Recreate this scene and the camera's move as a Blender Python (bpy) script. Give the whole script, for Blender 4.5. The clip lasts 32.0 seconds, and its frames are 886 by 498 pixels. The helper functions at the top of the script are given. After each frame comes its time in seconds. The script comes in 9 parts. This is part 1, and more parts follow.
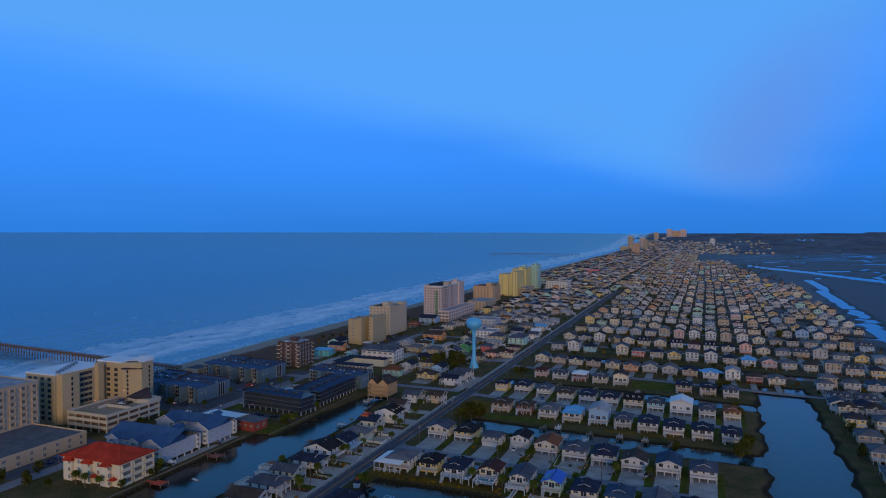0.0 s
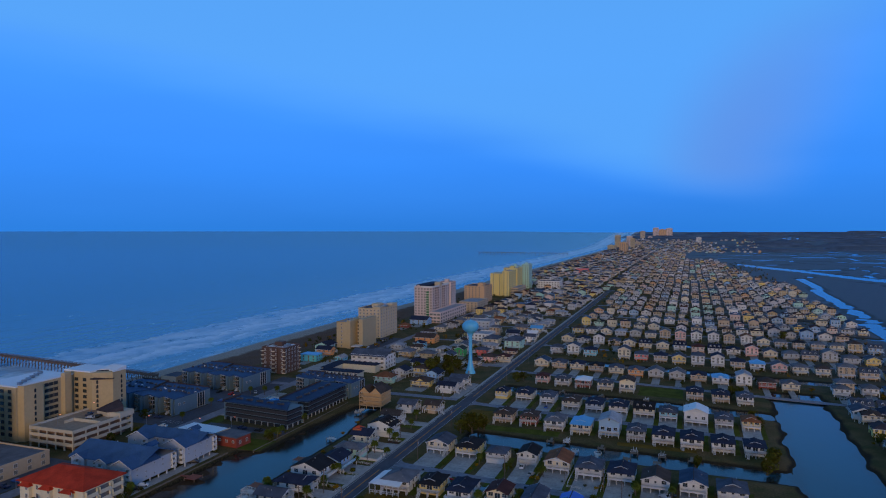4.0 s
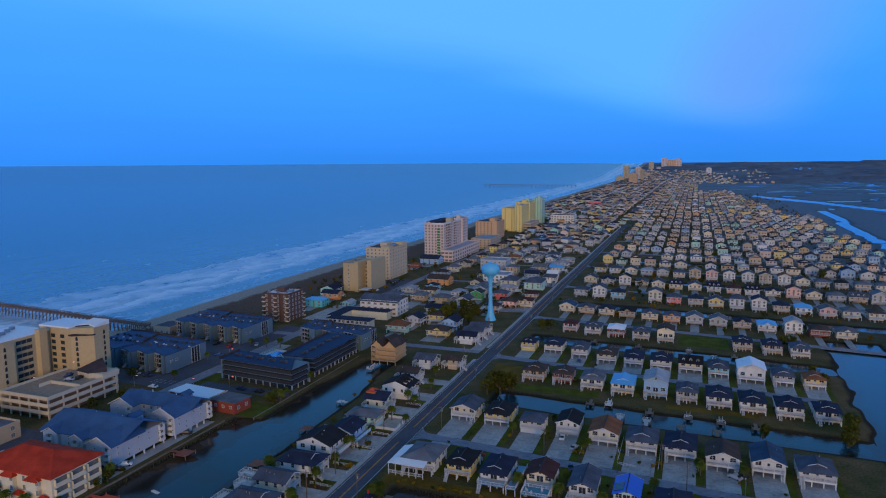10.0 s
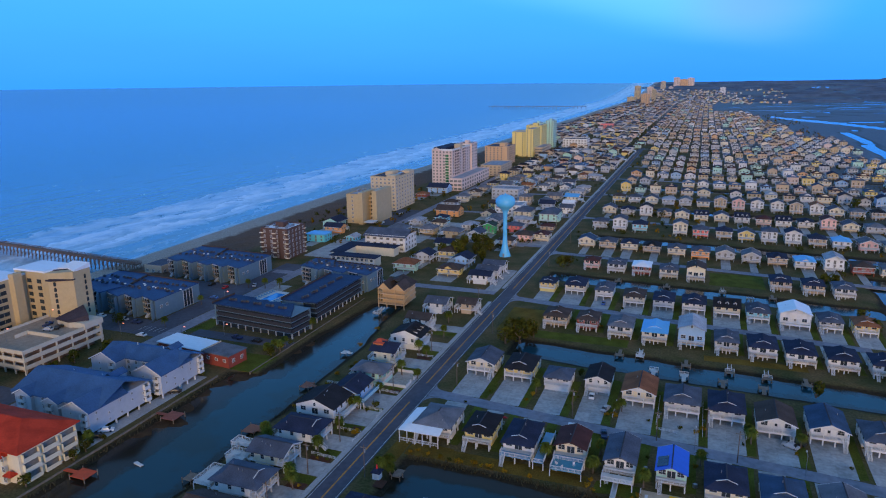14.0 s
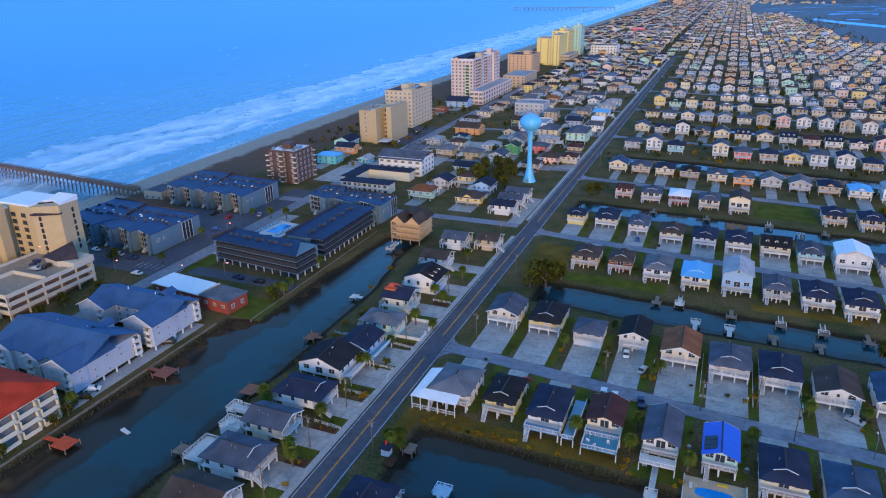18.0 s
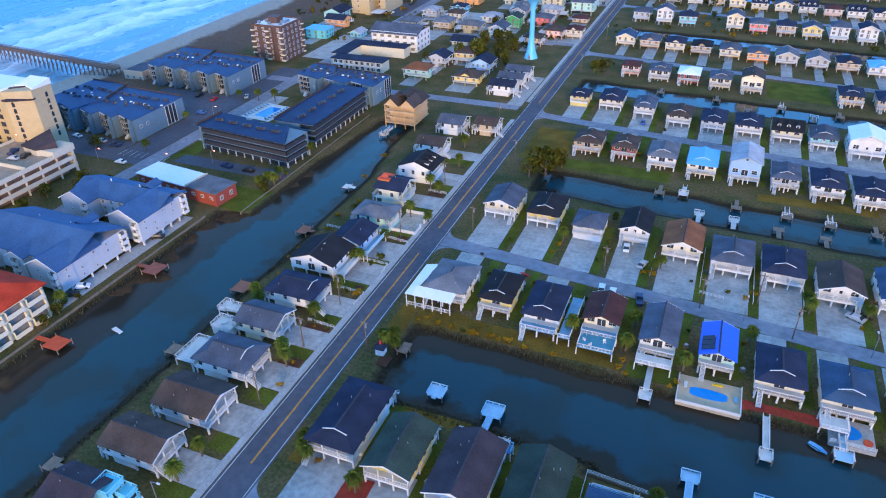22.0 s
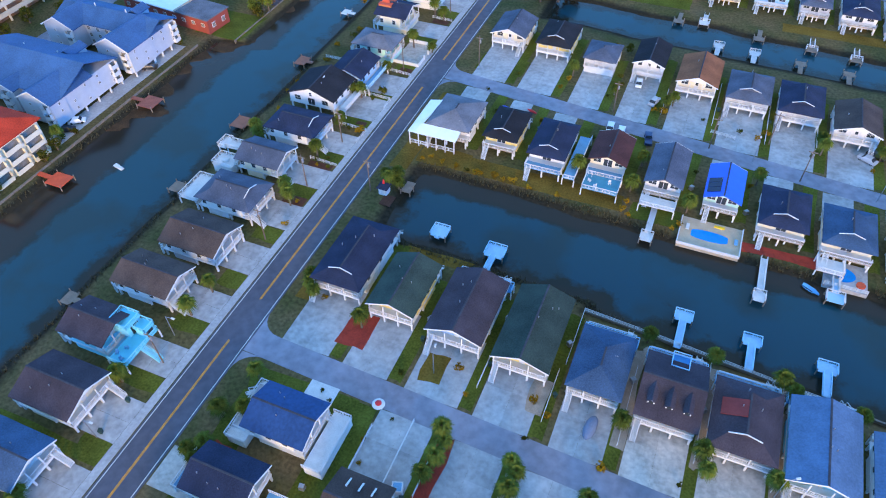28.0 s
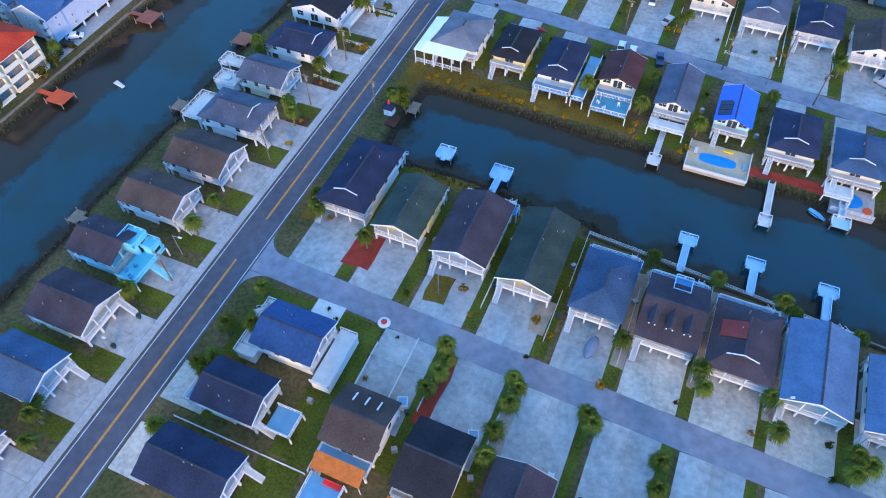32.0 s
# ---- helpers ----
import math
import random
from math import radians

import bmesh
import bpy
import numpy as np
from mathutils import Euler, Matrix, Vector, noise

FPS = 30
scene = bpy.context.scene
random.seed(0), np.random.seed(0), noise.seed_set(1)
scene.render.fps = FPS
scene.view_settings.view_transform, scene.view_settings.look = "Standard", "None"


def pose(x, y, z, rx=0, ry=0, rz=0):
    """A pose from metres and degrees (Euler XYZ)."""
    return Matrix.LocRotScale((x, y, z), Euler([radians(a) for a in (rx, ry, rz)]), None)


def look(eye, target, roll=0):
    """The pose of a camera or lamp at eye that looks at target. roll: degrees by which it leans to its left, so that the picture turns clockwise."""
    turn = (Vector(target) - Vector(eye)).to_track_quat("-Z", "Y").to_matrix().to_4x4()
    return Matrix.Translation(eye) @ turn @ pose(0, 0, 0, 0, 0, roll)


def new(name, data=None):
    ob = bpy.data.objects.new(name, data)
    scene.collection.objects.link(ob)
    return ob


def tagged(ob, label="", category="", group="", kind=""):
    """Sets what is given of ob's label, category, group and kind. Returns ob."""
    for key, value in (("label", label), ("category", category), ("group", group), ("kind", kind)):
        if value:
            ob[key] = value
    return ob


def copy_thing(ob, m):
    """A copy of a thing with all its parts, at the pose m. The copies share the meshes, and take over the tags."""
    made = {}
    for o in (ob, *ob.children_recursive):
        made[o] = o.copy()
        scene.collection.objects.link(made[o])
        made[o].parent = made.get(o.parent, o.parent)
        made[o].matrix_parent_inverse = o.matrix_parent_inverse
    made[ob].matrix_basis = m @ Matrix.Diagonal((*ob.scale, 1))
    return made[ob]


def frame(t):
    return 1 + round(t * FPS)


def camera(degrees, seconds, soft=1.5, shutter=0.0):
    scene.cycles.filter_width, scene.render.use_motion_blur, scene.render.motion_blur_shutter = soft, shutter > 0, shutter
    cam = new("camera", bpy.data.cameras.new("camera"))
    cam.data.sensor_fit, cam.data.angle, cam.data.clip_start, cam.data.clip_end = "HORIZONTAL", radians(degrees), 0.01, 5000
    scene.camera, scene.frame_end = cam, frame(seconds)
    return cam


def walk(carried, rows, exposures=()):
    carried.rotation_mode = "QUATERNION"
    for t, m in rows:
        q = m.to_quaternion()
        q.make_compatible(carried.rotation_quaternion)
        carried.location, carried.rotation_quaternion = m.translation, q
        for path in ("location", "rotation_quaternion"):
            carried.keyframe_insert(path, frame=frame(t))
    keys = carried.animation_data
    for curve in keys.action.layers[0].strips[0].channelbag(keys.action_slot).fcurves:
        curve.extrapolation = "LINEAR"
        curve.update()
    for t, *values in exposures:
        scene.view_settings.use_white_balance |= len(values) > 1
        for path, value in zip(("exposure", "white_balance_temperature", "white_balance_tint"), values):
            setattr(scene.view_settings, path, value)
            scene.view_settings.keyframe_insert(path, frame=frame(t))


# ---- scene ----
cam = camera(65.93, 32.0, soft=1.1)
walk(cam, [
    (0.0, pose(138.00, -198.08, 102.64, 88.222, -0.028, 21.255)),
    (1.0, pose(134.00, -192.47, 102.32, 88.203, -0.024, 20.586)),
    (2.0, pose(130.09, -186.58, 102.09, 88.189, -0.022, 20.228)),
    (3.0, pose(125.99, -180.45, 102.04, 88.142, -0.029, 20.089)),
    (3.5, pose(123.96, -177.57, 101.91, 88.149, -0.038, 20.041)),
    (5.5, pose(115.79, -166.00, 101.54, 88.039, 0.207, 20.013)),
    (6.0, pose(113.84, -162.65, 101.64, 88.015, 0.218, 20.089)),
    (7.0, pose(110.01, -155.95, 101.94, 86.281, 0.277, 20.165)),
    (8.0, pose(106.04, -149.00, 102.00, 84.816, 0.310, 20.218)),
    (9.0, pose(101.81, -141.93, 102.14, 83.618, 0.354, 20.253)),
    (10.0, pose(98.12, -134.91, 102.23, 82.470, 0.397, 20.257)),
    (11.0, pose(94.53, -127.73, 102.21, 80.974, 0.470, 20.342)),
    (12.0, pose(90.90, -120.55, 102.25, 79.276, 0.583, 20.399)),
    (13.0, pose(87.66, -113.53, 102.59, 77.628, 0.650, 20.487)),
    (14.0, pose(83.93, -105.94, 102.63, 76.043, 0.729, 20.648)),
    (14.5, pose(82.32, -102.36, 102.70, 75.271, 0.759, 20.738)),
    (16.5, pose(76.72, -88.05, 104.01, 72.175, 0.975, 20.925)),
    (17.0, pose(75.44, -84.65, 104.25, 71.085, 0.996, 20.970)),
    (18.0, pose(73.91, -78.95, 105.08, 68.359, 0.960, 22.265)),
    (19.0, pose(73.03, -74.96, 105.61, 65.568, 0.937, 22.805)),
    (20.0, pose(72.43, -72.62, 106.08, 62.734, 1.041, 22.481)),
    (21.0, pose(71.86, -70.86, 106.42, 59.918, 1.073, 22.257)),
    (22.0, pose(71.49, -69.42, 106.80, 57.726, 1.155, 22.151)),
    (23.0, pose(71.18, -68.52, 107.17, 55.365, 1.123, 22.128)),
    (24.0, pose(70.88, -67.96, 107.27, 53.046, 1.104, 22.167)),
    (25.0, pose(70.52, -67.58, 107.48, 50.640, 1.035, 22.252)),
    (25.5, pose(70.50, -67.39, 107.46, 49.281, 1.047, 22.314)),
    (27.5, pose(70.38, -66.11, 108.06, 44.395, 1.146, 22.608)),
    (28.0, pose(70.34, -66.09, 108.00, 43.235, 1.090, 22.700)),
    (29.0, pose(70.13, -66.52, 108.12, 41.011, 1.054, 22.824)),
    (30.0, pose(70.11, -66.72, 108.01, 39.147, 1.033, 23.024)),
    (31.0, pose(70.14, -66.72, 107.91, 37.720, 1.007, 23.161)),
    (32.0, pose(70.28, -66.70, 107.70, 36.957, 0.997, 23.310)),
], exposures=[(0.0, -0.68), (6.0, -0.6), (9.0, -0.42), (13.0, 0.06), (16.5, 0.53), (19.0, 0.92), (21.0, 1.27), (25.0, 1.64), (32.0, 1.72)])

SUN_DIR = (0.42, -0.88, 0.17)          # towards the sun, behind the flight and low


def make_world():
    world = bpy.data.worlds.new("evening_sky")
    scene.world = world
    world.use_nodes = True
    nt = world.node_tree
    nt.nodes.clear()
    N, Lk = nt.nodes.new, nt.links.new
    tc = N("ShaderNodeTexCoord")
    sep = N("ShaderNodeSeparateXYZ")
    Lk(tc.outputs["Generated"], sep.inputs[0])
    ramp = N("ShaderNodeValToRGB")
    cr = ramp.color_ramp
    cr.interpolation = "LINEAR"
    stops = [(0.0, (0.036, 0.330, 1.17)), (0.08, (0.050, 0.404, 1.48)), (0.22, (0.092, 0.512, 1.74)),
             (0.42, (0.10, 0.30, 0.66)), (1.0, (0.158, 0.205, 0.30))]
    while len(cr.elements) < len(stops):
        cr.elements.new(0.5)
    for e, (p, c) in zip(cr.elements, stops):
        e.position, e.color = p, (*c, 1)
    up = N("ShaderNodeMath"); up.operation = "MAXIMUM"; up.inputs[1].default_value = 0.0
    Lk(sep.outputs["Z"], up.inputs[0])
    # long soft cloud bands, leaning across the view
    mp = N("ShaderNodeMapping")
    mp.inputs["Rotation"].default_value = (0, radians(14), radians(20))
    mp.inputs["Scale"].default_value = (0.9, 1.0, 5.5)
    Lk(tc.outputs["Generated"], mp.inputs[0])
    noi = N("ShaderNodeTexNoise"); noi.inputs["Scale"].default_value = 1.9
    noi.inputs["Detail"].default_value = 4.0; noi.inputs["Roughness"].default_value = 0.45
    Lk(mp.outputs[0], noi.inputs["Vector"])
    mr = N("ShaderNodeMapRange"); mr.inputs["From Min"].default_value = 0.3; mr.inputs["From Max"].default_value = 0.7
    mr.inputs["To Min"].default_value = 0.95; mr.inputs["To Max"].default_value = 1.05
    Lk(noi.outputs["Fac"], mr.inputs["Value"])
    Lk(up.outputs[0], ramp.inputs[0])
    # a paler sheet of cloud: its lower edge slopes down towards the land, its far side ends in clear blue
    def side(normal, lo, hi, sway):
        dp = N("ShaderNodeVectorMath"); dp.operation = "DOT_PRODUCT"; dp.inputs[1].default_value = normal
        Lk(tc.outputs["Generated"], dp.inputs[0])
        wv = N("ShaderNodeMath"); wv.operation = "MULTIPLY_ADD"; wv.inputs[1].default_value = sway
        Lk(noi.outputs["Fac"], wv.inputs[0]); Lk(dp.outputs["Value"], wv.inputs[2])
        sm = N("ShaderNodeMapRange"); sm.interpolation_type = "SMOOTHSTEP"
        sm.inputs["From Min"].default_value = lo + sway / 2; sm.inputs["From Max"].default_value = hi + sway / 2
        Lk(wv.outputs[0], sm.inputs["Value"])
        return sm.outputs[0]

    def times(a, b):
        m = N("ShaderNodeMath"); m.operation = "MULTIPLY"
        Lk(a, m.inputs[0]); Lk(b, m.inputs[1])
        return m.outputs[0]

    low = N("ShaderNodeMapRange"); low.inputs["From Min"].default_value = 0.45; low.inputs["From Max"].default_value = 0.33
    Lk(sep.outputs["Z"], low.inputs["Value"])
    sheet = times(times(side((0.2329, -0.0713, 0.9699), -0.045, 0.035, 0.06), side((-0.8239, 0.0538, 0.5641), -0.05, 0.12, 0.06)), low.outputs[0])
    mul = N("ShaderNodeMixRGB"); mul.blend_type = "MULTIPLY"; mul.inputs[0].default_value = 1.0
    Lk(ramp.outputs[0], mul.inputs[1]); Lk(mr.outputs[0], mul.inputs[2])
    pale = N("ShaderNodeMixRGB"); pale.inputs[2].default_value = (0.158, 0.610, 1.50, 1)
    thick = N("ShaderNodeMath"); thick.operation = "MULTIPLY"; thick.inputs[1].default_value = 0.85
    Lk(sheet, thick.inputs[0]); Lk(thick.outputs[0], pale.inputs[0]); Lk(mul.outputs[0], pale.inputs[1])
    # its rim over the land is faintly pink
    dot = N("ShaderNodeVectorMath"); dot.operation = "DOT_PRODUCT"; dot.inputs[1].default_value = Vector((0.175, 0.98, 0.050)).normalized()
    Lk(tc.outputs["Generated"], dot.inputs[0])
    pk = N("ShaderNodeMapRange"); pk.interpolation_type = "SMOOTHSTEP"
    pk.inputs["From Min"].default_value = 0.966; pk.inputs["From Max"].default_value = 1.0; pk.inputs["To Max"].default_value = 0.72
    Lk(dot.outputs["Value"], pk.inputs["Value"])
    mix = N("ShaderNodeMixRGB"); mix.inputs[2].default_value = (0.190, 0.37, 1.10, 1)
    Lk(times(pk.outputs[0], sheet), mix.inputs[0]); Lk(pale.outputs[0], mix.inputs[1])
    sky = N("ShaderNodeTexSky"); sky.sky_type = "NISHITA"; sky.sun_disc = False
    sky.sun_elevation = radians(10); sky.sun_rotation = radians(154)
    add = N("ShaderNodeMixRGB"); add.blend_type = "ADD"; add.inputs[0].default_value = 0.002
    Lk(mix.outputs[0], add.inputs[1]); Lk(sky.outputs[0], add.inputs[2])
    bg = N("ShaderNodeBackground"); bg.inputs["Strength"].default_value = 1.0
    out = N("ShaderNodeOutputWorld")
    Lk(add.outputs[0], bg.inputs[0]); Lk(bg.outputs[0], out.inputs[0])


make_world()
sun = new("sun", bpy.data.lights.new("sun", "SUN"))
sun.data.energy, sun.data.angle, sun.data.color = 1.65, radians(18), (1.0, 0.68, 0.33)
sun.matrix_world = look(Vector(SUN_DIR) * 500, (0, 0, 0))
# ---------------------------------------------------------------- materials
MATS = {}


def mat(name, col, rough=0.7, metal=0.0, var=0.18, scale=0.6, fine=6.0, bump=0.0, bscale=20.0, spec=0.4, rand=0.0, course=0.0):
    """A painted or natural surface: colour with variation at two scales, fine relief, and rows where given."""
    if name in MATS:
        return MATS[name]
    m = bpy.data.materials.new(name)
    m.use_nodes = True
    nt = m.node_tree
    bs = nt.nodes["Principled BSDF"]
    N, Lk = nt.nodes.new, nt.links.new
    tc = N("ShaderNodeTexCoord")
    n1 = N("ShaderNodeTexNoise"); n1.inputs["Scale"].default_value = scale; n1.inputs["Detail"].default_value = 3
    n2 = N("ShaderNodeTexNoise"); n2.inputs["Scale"].default_value = fine; n2.inputs["Detail"].default_value = 4
    Lk(tc.outputs["Object"], n1.inputs["Vector"]); Lk(tc.outputs["Object"], n2.inputs["Vector"])
    ad = N("ShaderNodeMath"); ad.operation = "ADD"
    Lk(n1.outputs["Fac"], ad.inputs[0]); Lk(n2.outputs["Fac"], ad.inputs[1])
    mr = N("ShaderNodeMapRange"); mr.inputs["From Min"].default_value = 0.7; mr.inputs["From Max"].default_value = 1.3
    mr.inputs["To Min"].default_value = 1 - var; mr.inputs["To Max"].default_value = 1 + var
    Lk(ad.outputs[0], mr.inputs["Value"])
    val = mr.outputs[0]
    if rand:
        oi = N("ShaderNodeObjectInfo")
        r2 = N("ShaderNodeMapRange"); r2.inputs["To Min"].default_value = 1 - rand; r2.inputs["To Max"].default_value = 1 + rand
        Lk(oi.outputs["Random"], r2.inputs["Value"])
        mm = N("ShaderNodeMath"); mm.operation = "MULTIPLY"
        Lk(val, mm.inputs[0]); Lk(r2.outputs[0], mm.inputs[1])
        val = mm.outputs[0]
    mx = N("ShaderNodeMixRGB"); mx.blend_type = "MULTIPLY"; mx.inputs[0].default_value = 1
    mx.inputs[1].default_value = (*col, 1)
    Lk(val, mx.inputs[2]); Lk(mx.outputs[0], bs.inputs["Base Color"])
    bs.inputs["Roughness"].default_value = rough
    bs.inputs["Metallic"].default_value = metal
    bs.inputs["Specular IOR Level"].default_value = spec
    height = None
    if course:
        wv = N("ShaderNodeTexWave"); wv.wave_type = "BANDS"; wv.bands_direction = "Z"; wv.wave_profile = "SAW"
        wv.inputs["Scale"].default_value = course; wv.inputs["Distortion"].default_value = 0.4
        Lk(tc.outputs["Object"], wv.inputs["Vector"])
        height = wv.outputs["Fac"]
    if bump:
        n3 = N("ShaderNodeTexNoise"); n3.inputs["Scale"].default_value = bscale; n3.inputs["Detail"].default_value = 4
        Lk(tc.outputs["Object"], n3.inputs["Vector"])
        if height is None:
            height = n3.outputs["Fac"]
        else:
            a2 = N("ShaderNodeMath"); a2.operation = "ADD"
            Lk(height, a2.inputs[0]); Lk(n3.outputs["Fac"], a2.inputs[1]); height = a2.outputs[0]
    if height is not None:
        b = N("ShaderNodeBump"); b.inputs["Strength"].default_value = bump or 0.3; b.inputs["Distance"].default_value = 0.03
        Lk(height, b.inputs["Height"]); Lk(b.outputs[0], bs.inputs["Normal"])
    MATS[name] = m
    return m


WALL = {k: mat("wall_" + k, c, 0.65, var=0.08, course=1.6, bump=0.15, rand=0.05) for k, c in {
    "chalk": (0.44, 0.465, 0.50), "ivory": (0.56, 0.50, 0.39), "ochre": (0.56, 0.36, 0.17), "sand": (0.58, 0.45, 0.28), "umber": (0.105, 0.058, 0.042), "stone": (0.118, 0.19, 0.235), "white": (0.70, 0.69, 0.66), "cream": (0.72, 0.64, 0.46), "yellow": (0.78, 0.60, 0.20), "tan": (0.52, 0.40, 0.27),
    "grey": (0.45, 0.46, 0.47), "blue": (0.30, 0.47, 0.66), "aqua": (0.22, 0.62, 0.74), "mint": (0.42, 0.66, 0.55),
    "pink": (0.78, 0.48, 0.42), "coral": (0.85, 0.20, 0.16), "green": (0.07, 0.30, 0.14), "brick": (0.27, 0.055, 0.035),
    "orange": (0.72, 0.34, 0.12), "beige": (0.50, 0.38, 0.21), "brown": (0.22, 0.13, 0.08), "teal": (0.12, 0.50, 0.52), "blush": (0.68, 0.52, 0.44), "peach": (0.62, 0.38, 0.20), "kelly": (0.06, 0.42, 0.12)}.items()}
ROOF = {k: mat("roof_" + k, c, 0.9, spec=0.15, var=0.36, scale=0.22, fine=4.5, bump=0.6, bscale=9, course=3.2, rand=0.10) for k, c in {
    "navy": (0.024, 0.032, 0.062), "black": (0.022, 0.022, 0.026), "grey": (0.14, 0.15, 0.175), "slate": (0.08, 0.095, 0.13),
    "brown": (0.075, 0.055, 0.047), "maroon": (0.085, 0.035, 0.032), "purple": (0.055, 0.045, 0.055), "green": (0.035, 0.055, 0.045),
    "rust": (0.24, 0.095, 0.045), "steel": (0.045, 0.085, 0.15), "red": (0.46, 0.045, 0.02), "pale": (0.34, 0.36, 0.40)}.items()}
ROOF["deep"] = mat("roof_deep_blue_membrane", (0.020, 0.056, 0.15), 0.6, spec=0.2, var=0.25, scale=0.15, fine=1.5)
ROOF["ink"] = mat("roof_dark_blue_membrane", (0.014, 0.034, 0.095), 0.65, spec=0.2, var=0.3, scale=0.15, fine=1.5)
ROOF["mist"] = mat("roof_mist", (0.085, 0.15, 0.25), 0.85, spec=0.15, var=0.22, scale=0.3, fine=3.0, bump=0.5, bscale=9, course=3.2)
ROOF["bluegrey"] = mat("roof_blue_grey_shingle", (0.042, 0.105, 0.225), 0.75, spec=0.3, var=0.22, scale=0.2, fine=2.5, bump=0.4, bscale=9, course=3.2)
RIDGE = mat("weathered_ridge_shingle", (0.050, 0.052, 0.062), 0.9, var=0.3, fine=5, spec=0.15)
METALD = mat("dark_roof_plant", (0.06, 0.065, 0.08), 0.5, metal=0.3, var=0.3)
RAILD = mat("dark_gallery_slats", (0.035, 0.035, 0.042), 0.7, var=0.3)
ROOF["blue"] = mat("roof_blue_metal", (0.02, 0.10, 0.62), 0.4, var=0.08)
ROOF["sky"] = mat("roof_sky_metal", (0.10, 0.38, 0.72), 0.4, var=0.08)
ROOF["white"] = mat("roof_white_metal", (0.78, 0.80, 0.82), 0.4, var=0.06)
TRIM = mat("white_trim_paint", (0.63, 0.63, 0.62), 0.5, var=0.06)
DECKM = mat("weathered_deck_boards", (0.40, 0.33, 0.26), 0.8, var=0.22, fine=9)
DECKB = mat("blue_painted_deck", (0.14, 0.33, 0.50), 0.6, var=0.15)
DECKW = mat("pale_deck_boards", (0.62, 0.62, 0.60), 0.7, var=0.15)
REDWOOD = mat("red_stained_boards", (0.60, 0.085, 0.03), 0.75, var=0.2)
CONC = mat("concrete", (0.375, 0.375, 0.37), 0.85, var=0.26, scale=0.22, fine=0.9, bump=0.2, rand=0.09, spec=0.15)
CONCT = mat("tan_stained_concrete", (0.49, 0.445, 0.39), 0.85, var=0.3, scale=0.25, fine=1.1, bump=0.2, rand=0.08, spec=0.15)
CONCW = mat("pale_concrete", (0.38, 0.38, 0.38), 0.85, var=0.22, scale=0.2, fine=1.6, bump=0.2)
PAVER = mat("sandy_gravel", (0.36, 0.28, 0.21), 0.95, var=0.25, fine=5, bump=0.5)
ASPHALT = mat("asphalt", (0.094, 0.099, 0.124), 0.9, spec=0.15, var=0.22, scale=0.07, fine=0.6, bump=0.12, bscale=30)
ASPHALT2 = mat("worn_grey_asphalt", (0.24, 0.24, 0.28), 0.9, spec=0.15, var=0.26, scale=0.06, fine=0.5, bump=0.12, bscale=30)
PAINTW = mat("road_paint_white", (0.62, 0.62, 0.60), 0.8, var=0.25, fine=3)
PAINTY = mat("road_paint_yellow", (0.62, 0.27, 0.03), 0.8, var=0.25, fine=3)
LAWN = mat("mown_lawn", (0.092, 0.104, 0.017), 0.95, spec=0.04, var=0.45, scale=0.15, fine=2.2, bump=0.6, bscale=12)
DRYGRASS = mat("dry_grass", (0.16, 0.10, 0.020), 0.95, spec=0.04, var=0.4, scale=0.15, fine=2.2, bump=0.6, bscale=12)
MULCH = mat("red_mulch", (0.30, 0.035, 0.018), 0.95, var=0.35, fine=5, bump=0.6)
TIMBER = mat("grey_timber", (0.20, 0.16, 0.12), 0.85, var=0.25)
PIERM = mat("pier_timber", (0.17, 0.11, 0.08), 0.85, var=0.25)
GLASS = mat("window_glass", (0.03, 0.04, 0.05), 0.08, var=0.1, spec=0.6)
CURTAIN = mat("curtained_glass", (0.20, 0.19, 0.17), 0.15, var=0.25, scale=0.9, spec=0.5)
STEELW = mat("pale_blue_tank_paint", (0.12, 0.50, 0.80), 0.35, var=0.06)
POOLM = mat("pool_water", (0.008, 0.24, 0.66), 0.08, var=0.12, scale=0.8, spec=0.2)
RUBBER = mat("tyre_rubber", (0.02, 0.02, 0.02), 0.9)
LEAF = mat("palm_frond", (0.088, 0.112, 0.018), 0.9, spec=0.05, var=0.4, fine=4, rand=0.3)
LEAFY = mat("yellowing_leaves", (0.27, 0.15, 0.010), 0.9, spec=0.05, var=0.4, fine=4, rand=0.3)
BUSH = mat("shrub_leaves", (0.068, 0.070, 0.010), 0.9, spec=0.05, var=0.5, fine=5, rand=0.3)
MARSHG = mat("marsh_reeds", (0.085, 0.07, 0.03), 0.9, var=0.4)
BARK = mat("trunk_bark", (0.13, 0.095, 0.07), 0.9, var=0.3, fine=8)
METAL = mat("grey_metal", (0.35, 0.36, 0.38), 0.4, metal=0.7)
AWNING = mat("orange_awning", (0.44, 0.115, 0.016), 0.8, var=0.3, scale=0.9)
REDP = mat("red_plastic", (0.65, 0.03, 0.03), 0.5)


def lamp_mat():
    m = bpy.data.materials.new("sodium_lamp_glass"); m.use_nodes = True
    b = m.node_tree.nodes["Principled BSDF"]
    b.inputs["Emission Color"].default_value = (1.0, 0.17, 0.012, 1); b.inputs["Emission Strength"].default_value = 1.8
    return m


LAMPM = lamp_mat()


def fill_ramp(node, stops):
    """Sets the grey stops of a colour ramp."""
    cr = node.color_ramp
    while len(cr.elements) < len(stops):
        cr.elements.new(0.5)
    for e, (p, c) in zip(cr.elements, stops):
        e.position, e.color = p, (c, c, c, 1)


